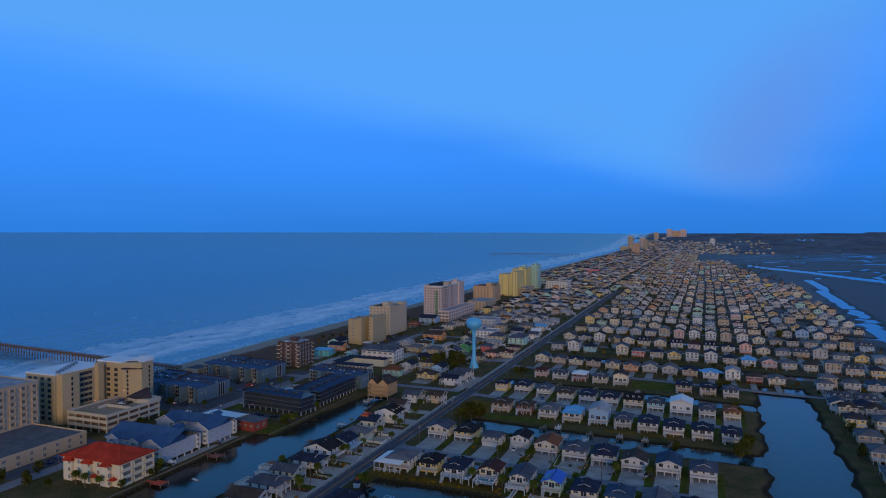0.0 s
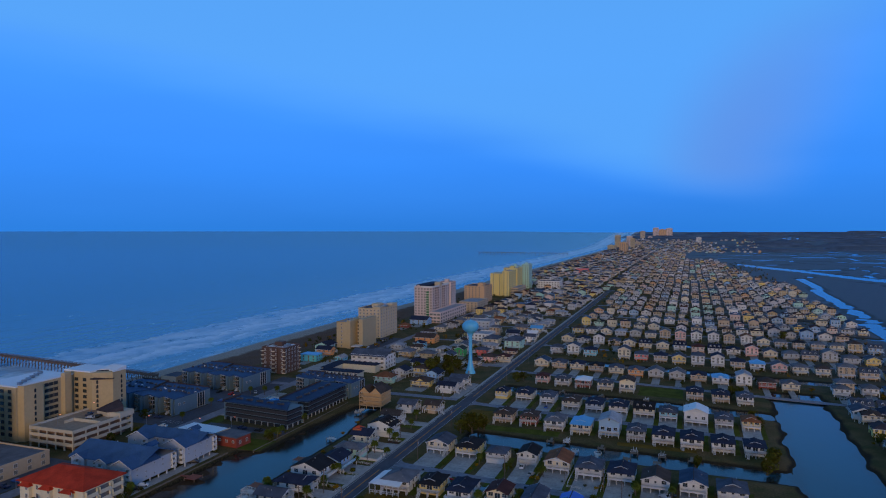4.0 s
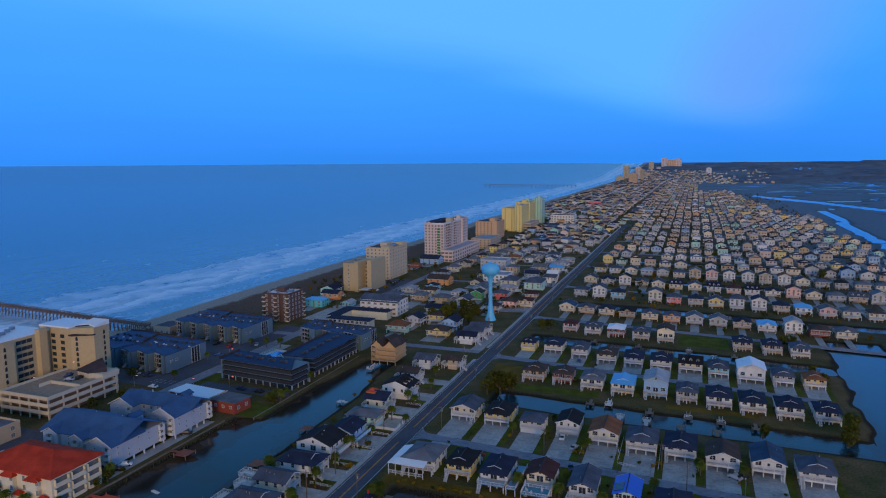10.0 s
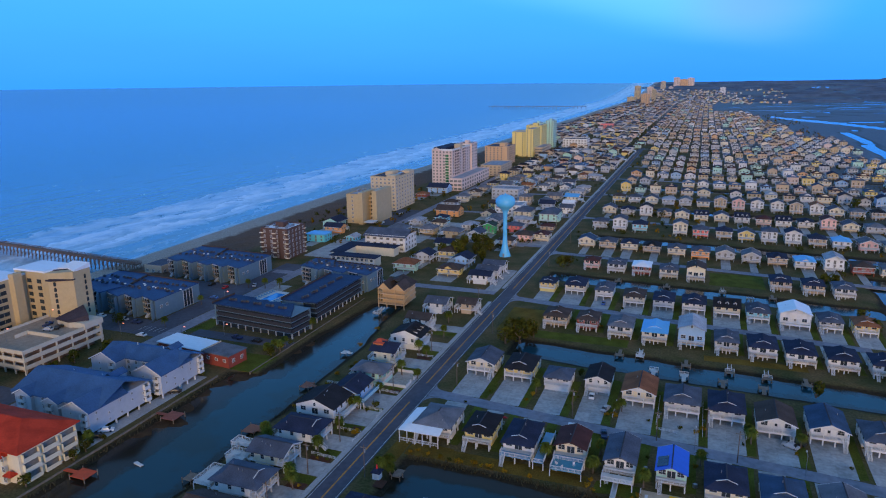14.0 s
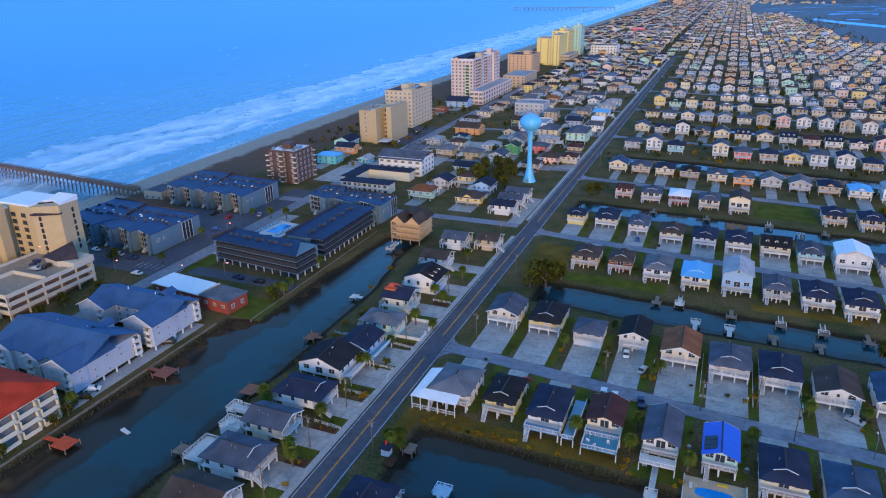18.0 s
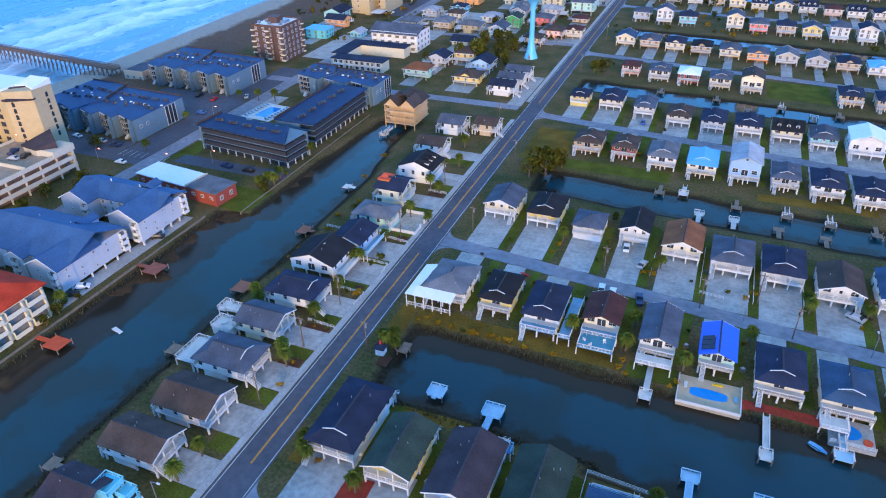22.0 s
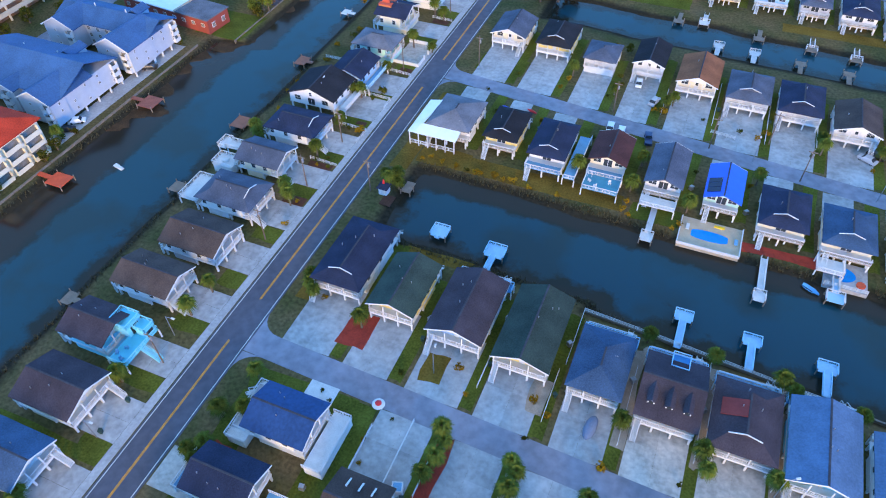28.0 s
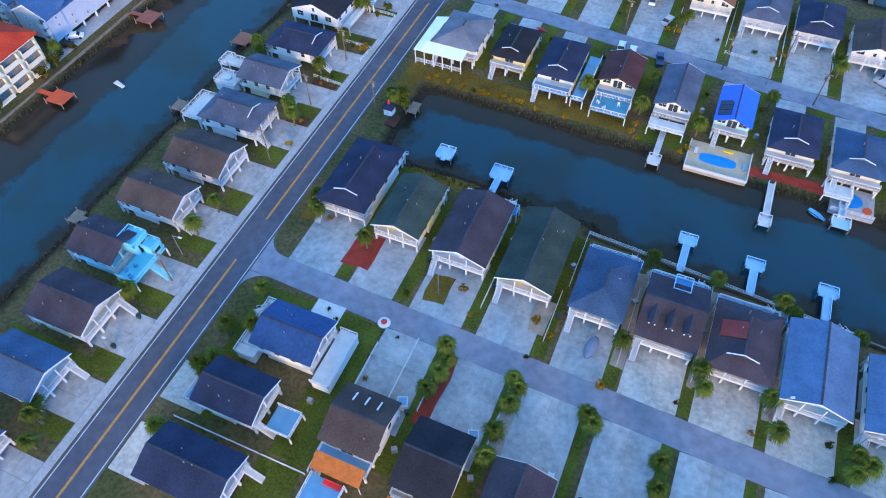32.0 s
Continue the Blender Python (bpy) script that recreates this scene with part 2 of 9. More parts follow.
def water_mat(name, deep, shallow, rough, scale, bump, foam=False):
    m = bpy.data.materials.new(name); m.use_nodes = True
    nt = m.node_tree; bs = nt.nodes["Principled BSDF"]; N, Lk = nt.nodes.new, nt.links.new
    tc = N("ShaderNodeTexCoord")
    n1 = N("ShaderNodeTexNoise"); n1.inputs["Scale"].default_value = 0.045; n1.inputs["Detail"].default_value = 4
    Lk(tc.outputs["Object"], n1.inputs["Vector"])
    mx = N("ShaderNodeMixRGB"); mx.inputs[1].default_value = (*deep, 1); mx.inputs[2].default_value = (*shallow, 1)
    mr = N("ShaderNodeMapRange"); mr.inputs["From Min"].default_value = 0.5; mr.inputs["From Max"].default_value = 0.62
    Lk(n1.outputs["Fac"], mr.inputs["Value"]); Lk(mr.outputs[0], mx.inputs[0])
    col = mx.outputs[0]
    if not foam:
        bs.inputs["Specular IOR Level"].default_value = 0.22
        # weed and brown mud showing through where it is shallow
        at = N("ShaderNodeAttribute"); at.attribute_name = "depth"
        n4 = N("ShaderNodeTexNoise"); n4.inputs["Scale"].default_value = 0.16; n4.inputs["Detail"].default_value = 6; n4.inputs["Roughness"].default_value = 0.65
        Lk(tc.outputs["Object"], n4.inputs["Vector"])
        for k, (amp, lo, hi, c, top) in enumerate(((15.0, 13.0, 10.4, (0.016, 0.018, 0.011), 0.94), (12.0, 9.6, 6.6, (0.030, 0.022, 0.014), 0.7))):
            ad = N("ShaderNodeMath"); ad.operation = "MULTIPLY_ADD"; ad.inputs[1].default_value = amp
            Lk((n4 if k == 0 else n1).outputs["Fac"], ad.inputs[0]); Lk(at.outputs["Fac"], ad.inputs[2])
            r4 = N("ShaderNodeMapRange"); r4.inputs["From Min"].default_value = lo; r4.inputs["From Max"].default_value = hi; r4.inputs["To Max"].default_value = top
            Lk(ad.outputs[0], r4.inputs["Value"])
            mk = N("ShaderNodeMixRGB"); mk.inputs[2].default_value = (*c, 1)
            Lk(r4.outputs[0], mk.inputs[0]); Lk(col, mk.inputs[1]); col = mk.outputs[0]
    bs.inputs["Roughness"].default_value = rough
    if foam:
        bs.inputs["Specular IOR Level"].default_value = 0.5
        sp = N("ShaderNodeSeparateXYZ"); Lk(tc.outputs["Object"], sp.inputs[0])
        # distance seaward of the shore: the shore runs along y and swings out slowly in the north
        far = N("ShaderNodeMath"); far.operation = "MULTIPLY_ADD"; far.inputs[1].default_value = 0.004; far.inputs[2].default_value = -2.4
        Lk(sp.outputs["Y"], far.inputs[0])
        fx = N("ShaderNodeMath"); fx.operation = "MAXIMUM"; fx.inputs[1].default_value = 0; Lk(far.outputs[0], fx.inputs[0])
        sea = N("ShaderNodeMath"); sea.operation = "ADD"; Lk(sp.outputs["X"], sea.inputs[0]); Lk(fx.outputs[0], sea.inputs[1])
        # breaking crests in lines along the shore: sharp seaward edge, white water thinning shorewards
        mw = N("ShaderNodeMapping"); mw.inputs["Scale"].default_value = (0.012, 0.011, 1)
        Lk(tc.outputs["Object"], mw.inputs[0])
        nw = N("ShaderNodeTexNoise"); nw.inputs["Scale"].default_value = 1.0; nw.inputs["Detail"].default_value = 5; nw.inputs["Roughness"].default_value = 0.6
        Lk(mw.outputs[0], nw.inputs["Vector"])
        wp = N("ShaderNodeMath"); wp.operation = "MULTIPLY_ADD"; wp.inputs[1].default_value = 95
        Lk(nw.outputs["Fac"], wp.inputs[0]); Lk(sea.outputs[0], wp.inputs[2])
        dv = N("ShaderNodeMath"); dv.operation = "MULTIPLY"; dv.inputs[1].default_value = -1 / 34.0; Lk(wp.outputs[0], dv.inputs[0])
        fr = N("ShaderNodeMath"); fr.operation = "FRACT"; Lk(dv.outputs[0], fr.inputs[0])
        saw = N("ShaderNodeValToRGB")
        fill_ramp(saw, [(0.0, 0.12), (0.35, 0.2), (0.8, 0.5), (0.95, 0.78), (0.985, 1.0), (1.0, 0.1)])
        Lk(fr.outputs[0], saw.inputs[0])
        mp = N("ShaderNodeMapping"); mp.inputs["Scale"].default_value = (0.05, 0.028, 1)
        Lk(tc.outputs["Object"], mp.inputs[0])
        n2 = N("ShaderNodeTexNoise"); n2.inputs["Scale"].default_value = 1.0; n2.inputs["Detail"].default_value = 9
        n2.inputs["Roughness"].default_value = 0.68; n2.inputs["Distortion"].default_value = 1.2
        Lk(mp.outputs[0], n2.inputs["Vector"])
        rp = N("ShaderNodeValToRGB")
        fill_ramp(rp, [(0.0, 0), (0.30, 0.0), (0.40, 0.16), (0.50, 0.42), (0.62, 0.52), (0.78, 0.50), (0.86, 0.34), (0.92, 0.16), (0.97, 0.14), (1.0, 0.3)])
        sc = N("ShaderNodeMapRange"); sc.inputs["From Min"].default_value = -450; sc.inputs["From Max"].default_value = -239
        Lk(sea.outputs[0], sc.inputs["Value"]); Lk(sc.outputs[0], rp.inputs[0])
        ad0 = N("ShaderNodeMath"); ad0.operation = "MULTIPLY_ADD"; ad0.inputs[1].default_value = 0.34; Lk(saw.outputs[0], ad0.inputs[0]); Lk(rp.outputs[0], ad0.inputs[2])
        ad = N("ShaderNodeMath"); ad.operation = "ADD"; Lk(ad0.outputs[0], ad.inputs[0]); Lk(n2.outputs["Fac"], ad.inputs[1])
        fm = N("ShaderNodeMapRange"); fm.inputs["From Min"].default_value = 0.90; fm.inputs["From Max"].default_value = 1.27
        fm.inputs["To Max"].default_value = 0.9
        Lk(ad.outputs[0], fm.inputs["Value"])
        # the swell's shaded backs put into the colour, long and broken, along the shore
        ms = N("ShaderNodeMapping"); ms.inputs["Scale"].default_value = (0.085, 0.0135, 1); ms.inputs["Rotation"].default_value = (0, 0, radians(4))
        Lk(tc.outputs["Object"], ms.inputs[0])
        n5 = N("ShaderNodeTexNoise"); n5.inputs["Scale"].default_value = 1.0; n5.inputs["Detail"].default_value = 3; n5.inputs["Roughness"].default_value = 0.5
        Lk(ms.outputs[0], n5.inputs["Vector"])
        sw = N("ShaderNodeMapRange"); sw.inputs["From Min"].default_value = 0.56; sw.inputs["From Max"].default_value = 0.66; sw.inputs["To Max"].default_value = 0.85
        Lk(n5.outputs["Fac"], sw.inputs["Value"])
        m3 = N("ShaderNodeMixRGB"); m3.inputs[2].default_value = (0.018, 0.062, 0.10, 1)
        Lk(sw.outputs[0], m3.inputs[0]); Lk(col, m3.inputs[1])
        # deeper blue in the open sea, the sky's reflection put into the colour
        dp = N("ShaderNodeMapRange"); dp.inputs["From Min"].default_value = -420; dp.inputs["From Max"].default_value = -1200; dp.inputs["To Max"].default_value = 0.9
        Lk(sea.outputs[0], dp.inputs["Value"])
        m5 = N("ShaderNodeMixRGB"); m5.inputs[2].default_value = (0.006, 0.115, 0.23, 1)
        Lk(dp.outputs[0], m5.inputs[0]); Lk(m3.outputs[0], m5.inputs[1]); m3 = m5
        # milky shallows towards the sand
        sh = N("ShaderNodeMapRange"); sh.inputs["From Min"].default_value = -640; sh.inputs["From Max"].default_value = -250; sh.inputs["To Max"].default_value = 0.75
        Lk(sea.outputs[0], sh.inputs["Value"])
        m4 = N("ShaderNodeMixRGB"); m4.inputs[2].default_value = (0.13, 0.23, 0.27, 1)
        Lk(sh.outputs[0], m4.inputs[0]); Lk(m3.outputs[0], m4.inputs[1])
        m2 = N("ShaderNodeMixRGB"); m2.inputs[2].default_value = (0.82, 0.84, 0.86, 1)
        Lk(fm.outputs[0], m2.inputs[0]); Lk(m4.outputs[0], m2.inputs[1]); col = m2.outputs[0]
        rr = N("ShaderNodeMapRange"); rr.inputs["To Min"].default_value = rough; rr.inputs["To Max"].default_value = 0.34
        Lk(fm.outputs[0], rr.inputs["Value"]); Lk(rr.outputs[0], bs.inputs["Roughness"])
    Lk(col, bs.inputs["Base Color"])
    mpb = N("ShaderNodeMapping"); mpb.inputs["Scale"].default_value = (1, 0.22 if foam else 1, 1)
    Lk(tc.outputs["Object"], mpb.inputs[0])
    nb = N("ShaderNodeTexNoise"); nb.inputs["Scale"].default_value = scale; nb.inputs["Detail"].default_value = 5
    Lk(mpb.outputs[0], nb.inputs["Vector"])
    b = N("ShaderNodeBump"); b.inputs["Strength"].default_value = bump; b.inputs["Distance"].default_value = 1.0 if foam else 0.08
    rel = nb.outputs["Fac"]
    if foam:     # the long swell, besides the chop
        sl_ = N("ShaderNodeMath"); sl_.operation = "MULTIPLY_ADD"; sl_.inputs[1].default_value = 3.2
        Lk(n5.outputs["Fac"], sl_.inputs[0]); Lk(rel, sl_.inputs[2]); rel = sl_.outputs[0]
    Lk(rel, b.inputs["Height"]); Lk(b.outputs[0], bs.inputs["Normal"])
    return m


SEA = water_mat("sea_water", (0.012, 0.115, 0.175), (0.024, 0.14, 0.20), 0.27, 0.075, 0.5, foam=True)
CANAL = water_mat("canal_water", (0.010, 0.052, 0.072), (0.015, 0.042, 0.048), 0.14, 0.5, 0.12)


def ground_mat():
    m = bpy.data.materials.new("sandy_ground"); m.use_nodes = True
    nt = m.node_tree; bs = nt.nodes["Principled BSDF"]; N, Lk = nt.nodes.new, nt.links.new
    tc = N("ShaderNodeTexCoord"); sp = N("ShaderNodeSeparateXYZ"); Lk(tc.outputs["Object"], sp.inputs[0])
    n1 = N("ShaderNodeTexNoise"); n1.inputs["Scale"].default_value = 0.09; n1.inputs["Detail"].default_value = 5
    n2 = N("ShaderNodeTexNoise"); n2.inputs["Scale"].default_value = 1.3; n2.inputs["Detail"].default_value = 4
    for n in (n1, n2):
        Lk(tc.outputs["Object"], n.inputs["Vector"])
    g = N("ShaderNodeMixRGB"); g.inputs[1].default_value = (0.076, 0.074, 0.026, 1); g.inputs[2].default_value = (0.150, 0.105, 0.050, 1)
    r1 = N("ShaderNodeMapRange"); r1.inputs["From Min"].default_value = 0.38; r1.inputs["From Max"].default_value = 0.66
    Lk(n1.outputs["Fac"], r1.inputs["Value"]); Lk(r1.outputs[0], g.inputs[0])
    # pale salt marsh in the east and north, far haze put into its blue
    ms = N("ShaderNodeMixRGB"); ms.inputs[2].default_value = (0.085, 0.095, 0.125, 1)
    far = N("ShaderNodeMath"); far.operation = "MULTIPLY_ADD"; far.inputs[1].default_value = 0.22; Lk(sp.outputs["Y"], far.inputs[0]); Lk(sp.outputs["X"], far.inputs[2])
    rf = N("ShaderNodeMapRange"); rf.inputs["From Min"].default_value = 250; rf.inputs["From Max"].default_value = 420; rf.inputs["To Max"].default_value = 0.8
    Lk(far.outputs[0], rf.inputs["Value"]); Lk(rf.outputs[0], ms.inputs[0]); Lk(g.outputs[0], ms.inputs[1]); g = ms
    # mud and weed on the banks, under the tide line
    mud = N("ShaderNodeMixRGB"); mud.inputs[2].default_value = (0.032, 0.026, 0.016, 1)
    rz = N("ShaderNodeMapRange"); rz.inputs["From Min"].default_value = -0.05; rz.inputs["From Max"].default_value = -0.45
    Lk(sp.outputs["Z"], rz.inputs["Value"]); Lk(rz.outputs[0], mud.inputs[0]); Lk(g.outputs[0], mud.inputs[1])
    # beach sand seaward, dune scrub behind it, marsh in the far east
    sand = N("ShaderNodeMixRGB"); sand.inputs[2].default_value = (0.36, 0.32, 0.27, 1)
    rx = N("ShaderNodeMapRange"); rx.inputs["From Min"].default_value = -204; rx.inputs["From Max"].default_value = -209
    wob = N("ShaderNodeMath"); wob.operation = "MULTIPLY_ADD"; wob.inputs[1].default_value = 14
    Lk(n1.outputs["Fac"], wob.inputs[0]); Lk(sp.outputs["X"], wob.inputs[2])
    Lk(wob.outputs[0], rx.inputs["Value"]); Lk(rx.outputs[0], sand.inputs[0])
    dune = N("ShaderNodeMixRGB"); dune.inputs[2].default_value = (0.14, 0.090, 0.062, 1)
    rd = N("ShaderNodeMapRange"); rd.inputs["From Min"].default_value = -168; rd.inputs["From Max"].default_value = -174
    Lk(wob.outputs[0], rd.inputs["Value"]); Lk(rd.outputs[0], dune.inputs[0])
    Lk(mud.outputs[0], dune.inputs[1]); Lk(dune.outputs[0], sand.inputs[1])
    v = N("ShaderNodeMixRGB"); v.blend_type = "MULTIPLY"; v.inputs[0].default_value = 1
    r2 = N("ShaderNodeMapRange"); r2.inputs["From Min"].default_value = 0.3; r2.inputs["From Max"].default_value = 0.7
    r2.inputs["To Min"].default_value = 0.65; r2.inputs["To Max"].default_value = 1.35
    Lk(n2.outputs["Fac"], r2.inputs["Value"]); Lk(sand.outputs[0], v.inputs[1]); Lk(r2.outputs[0], v.inputs[2])
    Lk(v.outputs[0], bs.inputs["Base Color"])
    wet = N("ShaderNodeMapRange"); wet.inputs["From Min"].default_value = -226; wet.inputs["From Max"].default_value = -236
    wet.inputs["To Min"].default_value = 0.95; wet.inputs["To Max"].default_value = 0.32
    Lk(wob.outputs[0], wet.inputs["Value"])
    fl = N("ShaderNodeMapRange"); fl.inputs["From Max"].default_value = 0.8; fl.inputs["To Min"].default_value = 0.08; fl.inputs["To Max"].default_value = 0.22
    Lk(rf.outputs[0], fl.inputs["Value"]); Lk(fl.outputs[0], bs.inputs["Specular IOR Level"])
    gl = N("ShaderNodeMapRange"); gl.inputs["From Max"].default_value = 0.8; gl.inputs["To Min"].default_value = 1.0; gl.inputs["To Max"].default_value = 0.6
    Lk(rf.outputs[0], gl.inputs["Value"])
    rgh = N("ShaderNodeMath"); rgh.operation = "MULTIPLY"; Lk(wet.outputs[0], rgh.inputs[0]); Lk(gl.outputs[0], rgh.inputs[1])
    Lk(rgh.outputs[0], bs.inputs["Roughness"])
    b = N("ShaderNodeBump"); b.inputs["Strength"].default_value = 0.6; b.inputs["Distance"].default_value = 0.12
    Lk(n2.outputs["Fac"], b.inputs["Height"]); Lk(b.outputs[0], bs.inputs["Normal"])
    return m


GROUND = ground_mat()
# ---------------------------------------------------------------- mesh helpers


class MB:
    """Collects boxes, prisms and tubes into one mesh."""

    def __init__(self):
        self.v, self.f, self.m = [], [], []

    def quad(self, *pts, m=0):
        k = len(self.v)
        self.v += [tuple(p) for p in pts]
        self.f.append(tuple(range(k, k + len(pts)))); self.m.append(m)
        return self

    def hexa(self, p, m=0):
        """Eight corners: four below, four above, both anticlockwise from above."""
        k = len(self.v)
        self.v += [tuple(q) for q in p]
        for f in ((3, 2, 1, 0), (4, 5, 6, 7), (0, 1, 5, 4), (1, 2, 6, 5), (2, 3, 7, 6), (3, 0, 4, 7)):
            self.f.append(tuple(k + i for i in f)); self.m.append(m)
        return self

    def box(self, x0, x1, y0, y1, z0, z1, m=0):
        return self.hexa([(x0, y0, z0), (x1, y0, z0), (x1, y1, z0), (x0, y1, z0), (x0, y0, z1), (x1, y0, z1), (x1, y1, z1), (x0, y1, z1)], m)

    def prism(self, pts, z0, z1, m=0):
        """An upright block on a ground plan given anticlockwise; z1 is one height or one for each corner."""
        n, k = len(pts), len(self.v)
        tops = z1 if isinstance(z1, (list, tuple)) else [z1] * n
        self.v += [(x, y, z0) for x, y in pts] + [(x, y, z) for (x, y), z in zip(pts, tops)]
        self.f += [tuple(k + n - 1 - i for i in range(n)), tuple(k + n + i for i in range(n))]
        self.m += [m, m]
        for i in range(n):
            j = (i + 1) % n
            self.f.append((k + i, k + j, k + n + j, k + n + i)); self.m.append(m)
        return self

    def bar(self, a, b, w, h=None, m=0):
        """A straight bar from a to b, w across and h deep."""
        a, b = Vector(a), Vector(b)
        d = (b - a).normalized()
        s = d.cross(Vector((0, 0, 1)))
        s = s.normalized() if s.length > 1e-4 else Vector((1, 0, 0))
        u = s.cross(d).normalized()
        s, u = s * w / 2, u * (h or w) / 2
        k = len(self.v)
        self.v += [tuple(q) for q in (a - s - u, a + s - u, a + s + u, a - s + u, b - s - u, b + s - u, b + s + u, b - s + u)]
        for f in ((0, 1, 2, 3), (7, 6, 5, 4), (0, 4, 5, 1), (1, 5, 6, 2), (2, 6, 7, 3), (3, 7, 4, 0)):
            self.f.append(tuple(k + i for i in f)); self.m.append(m)
        return self

    def lathe(self, prof, n=12, cx=0, cy=0, m=0):
        """Turns a profile of (radius, z) round the upright axis."""
        k = len(self.v)
        for r, z in prof:
            self.v += [(cx + r * math.cos(2 * math.pi * i / n), cy + r * math.sin(2 * math.pi * i / n), z) for i in range(n)]
        for j in range(len(prof) - 1):
            for i in range(n):
                a, b = k + j * n + i, k + j * n + (i + 1) % n
                self.f.append((a, b, b + n, a + n)); self.m.append(m)
        self.f.append(tuple(k + (len(prof) - 1) * n + i for i in range(n))); self.m.append(m)
        return self

    def gable(self, x0, x1, y0, y1, z0, z1, t=0.22, m=0):
        """A pitched roof of thickness t, its ridge along y at the height z1."""
        xm = (x0 + x1) / 2
        self.hexa([(x0, y0, z0), (xm, y0, z1), (xm, y1, z1), (x0, y1, z0), (x0, y0, z0 + t), (xm, y0, z1 + t), (xm, y1, z1 + t), (x0, y1, z0 + t)], m)
        return self.hexa([(xm, y0, z1), (x1, y0, z0), (x1, y1, z0), (xm, y1, z1), (xm, y0, z1 + t), (x1, y0, z0 + t), (x1, y1, z0 + t), (xm, y1, z1 + t)], m)

    def hip(self, x0, x1, y0, y1, z0, z1, t=0.22, m=0):
        """A hipped roof, its ridge along the longer side."""
        w, d = x1 - x0, y1 - y0
        xm, ym = (x0 + x1) / 2, (y0 + y1) / 2
        if d >= w:
            a, b = (xm, y0 + w / 2, z1), (xm, y1 - w / 2, z1)
        else:
            a, b = (x0 + d / 2, ym, z1), (x1 - d / 2, ym, z1)
        A, B, C, D = (x0, y0, z0 + t), (x1, y0, z0 + t), (x1, y1, z0 + t), (x0, y1, z0 + t)
        if d >= w:
            self.quad(A, B, a, m=m); self.quad(B, C, b, a, m=m); self.quad(C, D, b, m=m); self.quad(D, A, a, b, m=m)
        else:
            self.quad(A, B, b, a, m=m); self.quad(B, C, b, m=m); self.quad(C, D, a, b, m=m); self.quad(D, A, a, m=m)
        return self.box(x0, x1, y0, y1, z0, z0 + t, m)

    def done(self, name, mats):
        me = bpy.data.meshes.new(name)
        me.from_pydata(self.v, [], self.f)
        for q in (mats if isinstance(mats, (list, tuple)) else [mats]):
            me.materials.append(q)
        if any(self.m):
            me.polygons.foreach_set("material_index", self.m)
        me.update()
        return me


def part(name, mesh, mats, parent, label="", at=None):
    """One mesh object under a thing or a part."""
    me = mesh.done(name, mats) if isinstance(mesh, MB) else mesh
    ob = new(name, me)
    if parent is not None:
        ob.parent = parent
    if at is not None:
        ob.matrix_local = at
    if label:
        ob["label"] = label
    return ob


def thing(name, at, label, category, group="", kind=""):
    """An empty at the base of a thing that has parts."""
    ob = new(name)
    ob.matrix_world = at
    return tagged(ob, label, category, group, kind)


def solid(name, mesh, mats, at, label, category, group="", kind=""):
    """A thing of one mesh."""
    ob = new(name, mesh.done(name, mats) if isinstance(mesh, MB) else mesh)
    ob.matrix_world = at
    return tagged(ob, label, category, group, kind)


SHARED = {}


def shared(key, make):
    if key not in SHARED:
        SHARED[key] = make()
    return SHARED[key]


def pane_grid(w, h, rows, cols, d, fr=0.1, bar=0.05):
    """A window in one piece: frame, glazing bars and panes as cells of one relief."""
    xs_ = [-w / 2 - fr]
    for c in range(cols):
        xs_ += [-w / 2 + c * w / cols + (bar / 2 if c else 0), -w / 2 + (c + 1) * w / cols - (bar / 2 if c < cols - 1 else 0)]
    zs_ = [-fr]
    for r in range(rows):
        zs_ += [r * h / rows + (bar / 2 if r else 0), (r + 1) * h / rows - (bar / 2 if r < rows - 1 else 0)]
    xs_.append(w / 2 + fr); zs_.append(h + fr)
    b = MB()
    nx_, nz_ = len(xs_), len(zs_)
    b.v = [(x, -d, z) for z in zs_ for x in xs_] + [(x, 0.01, z) for z in (zs_[0], zs_[-1]) for x in (xs_[0], xs_[-1])]
    for r in range(nz_ - 1):
        for c in range(nx_ - 1):
            k = r * nx_ + c
            b.f.append((k, k + 1, k + nx_ + 1, k + nx_)); b.m.append(1 if r % 2 and c % 2 else 0)
    B = nx_ * nz_
    k0, k1, k2, k3 = 0, nx_ - 1, (nz_ - 1) * nx_, nz_ * nx_ - 1
    for f in ((k0, B, B + 1, k1), (k2, k3, B + 3, B + 2), (k0, k2, B + 2, B), (k1, B + 1, B + 3, k3)):
        b.f.append(f); b.m.append(0)
    return b


def window_mesh(w, h):
    return shared(("win", w, h), lambda: pane_grid(w, h, 2, 1 if w < 1.5 else 2, 0.07).done("window", [TRIM, GLASS]))


def fence_run(b, p, q, z=0.0, h=1.0, step=2.0, w=0.09):
    """Posts and three rails of a white fence from p to q."""
    p, q = Vector((*p, z)), Vector((*q, z))
    n = max(1, round((q - p).length / step))
    for i in range(n + 1):
        a = p.lerp(q, i / n)
        b.bar(a, a + Vector((0, 0, h)), w)
    for k in (0.35, 0.65, 0.97):
        b.bar(p + Vector((0, 0, h * k)), q + Vector((0, 0, h * k)), w * 0.8)


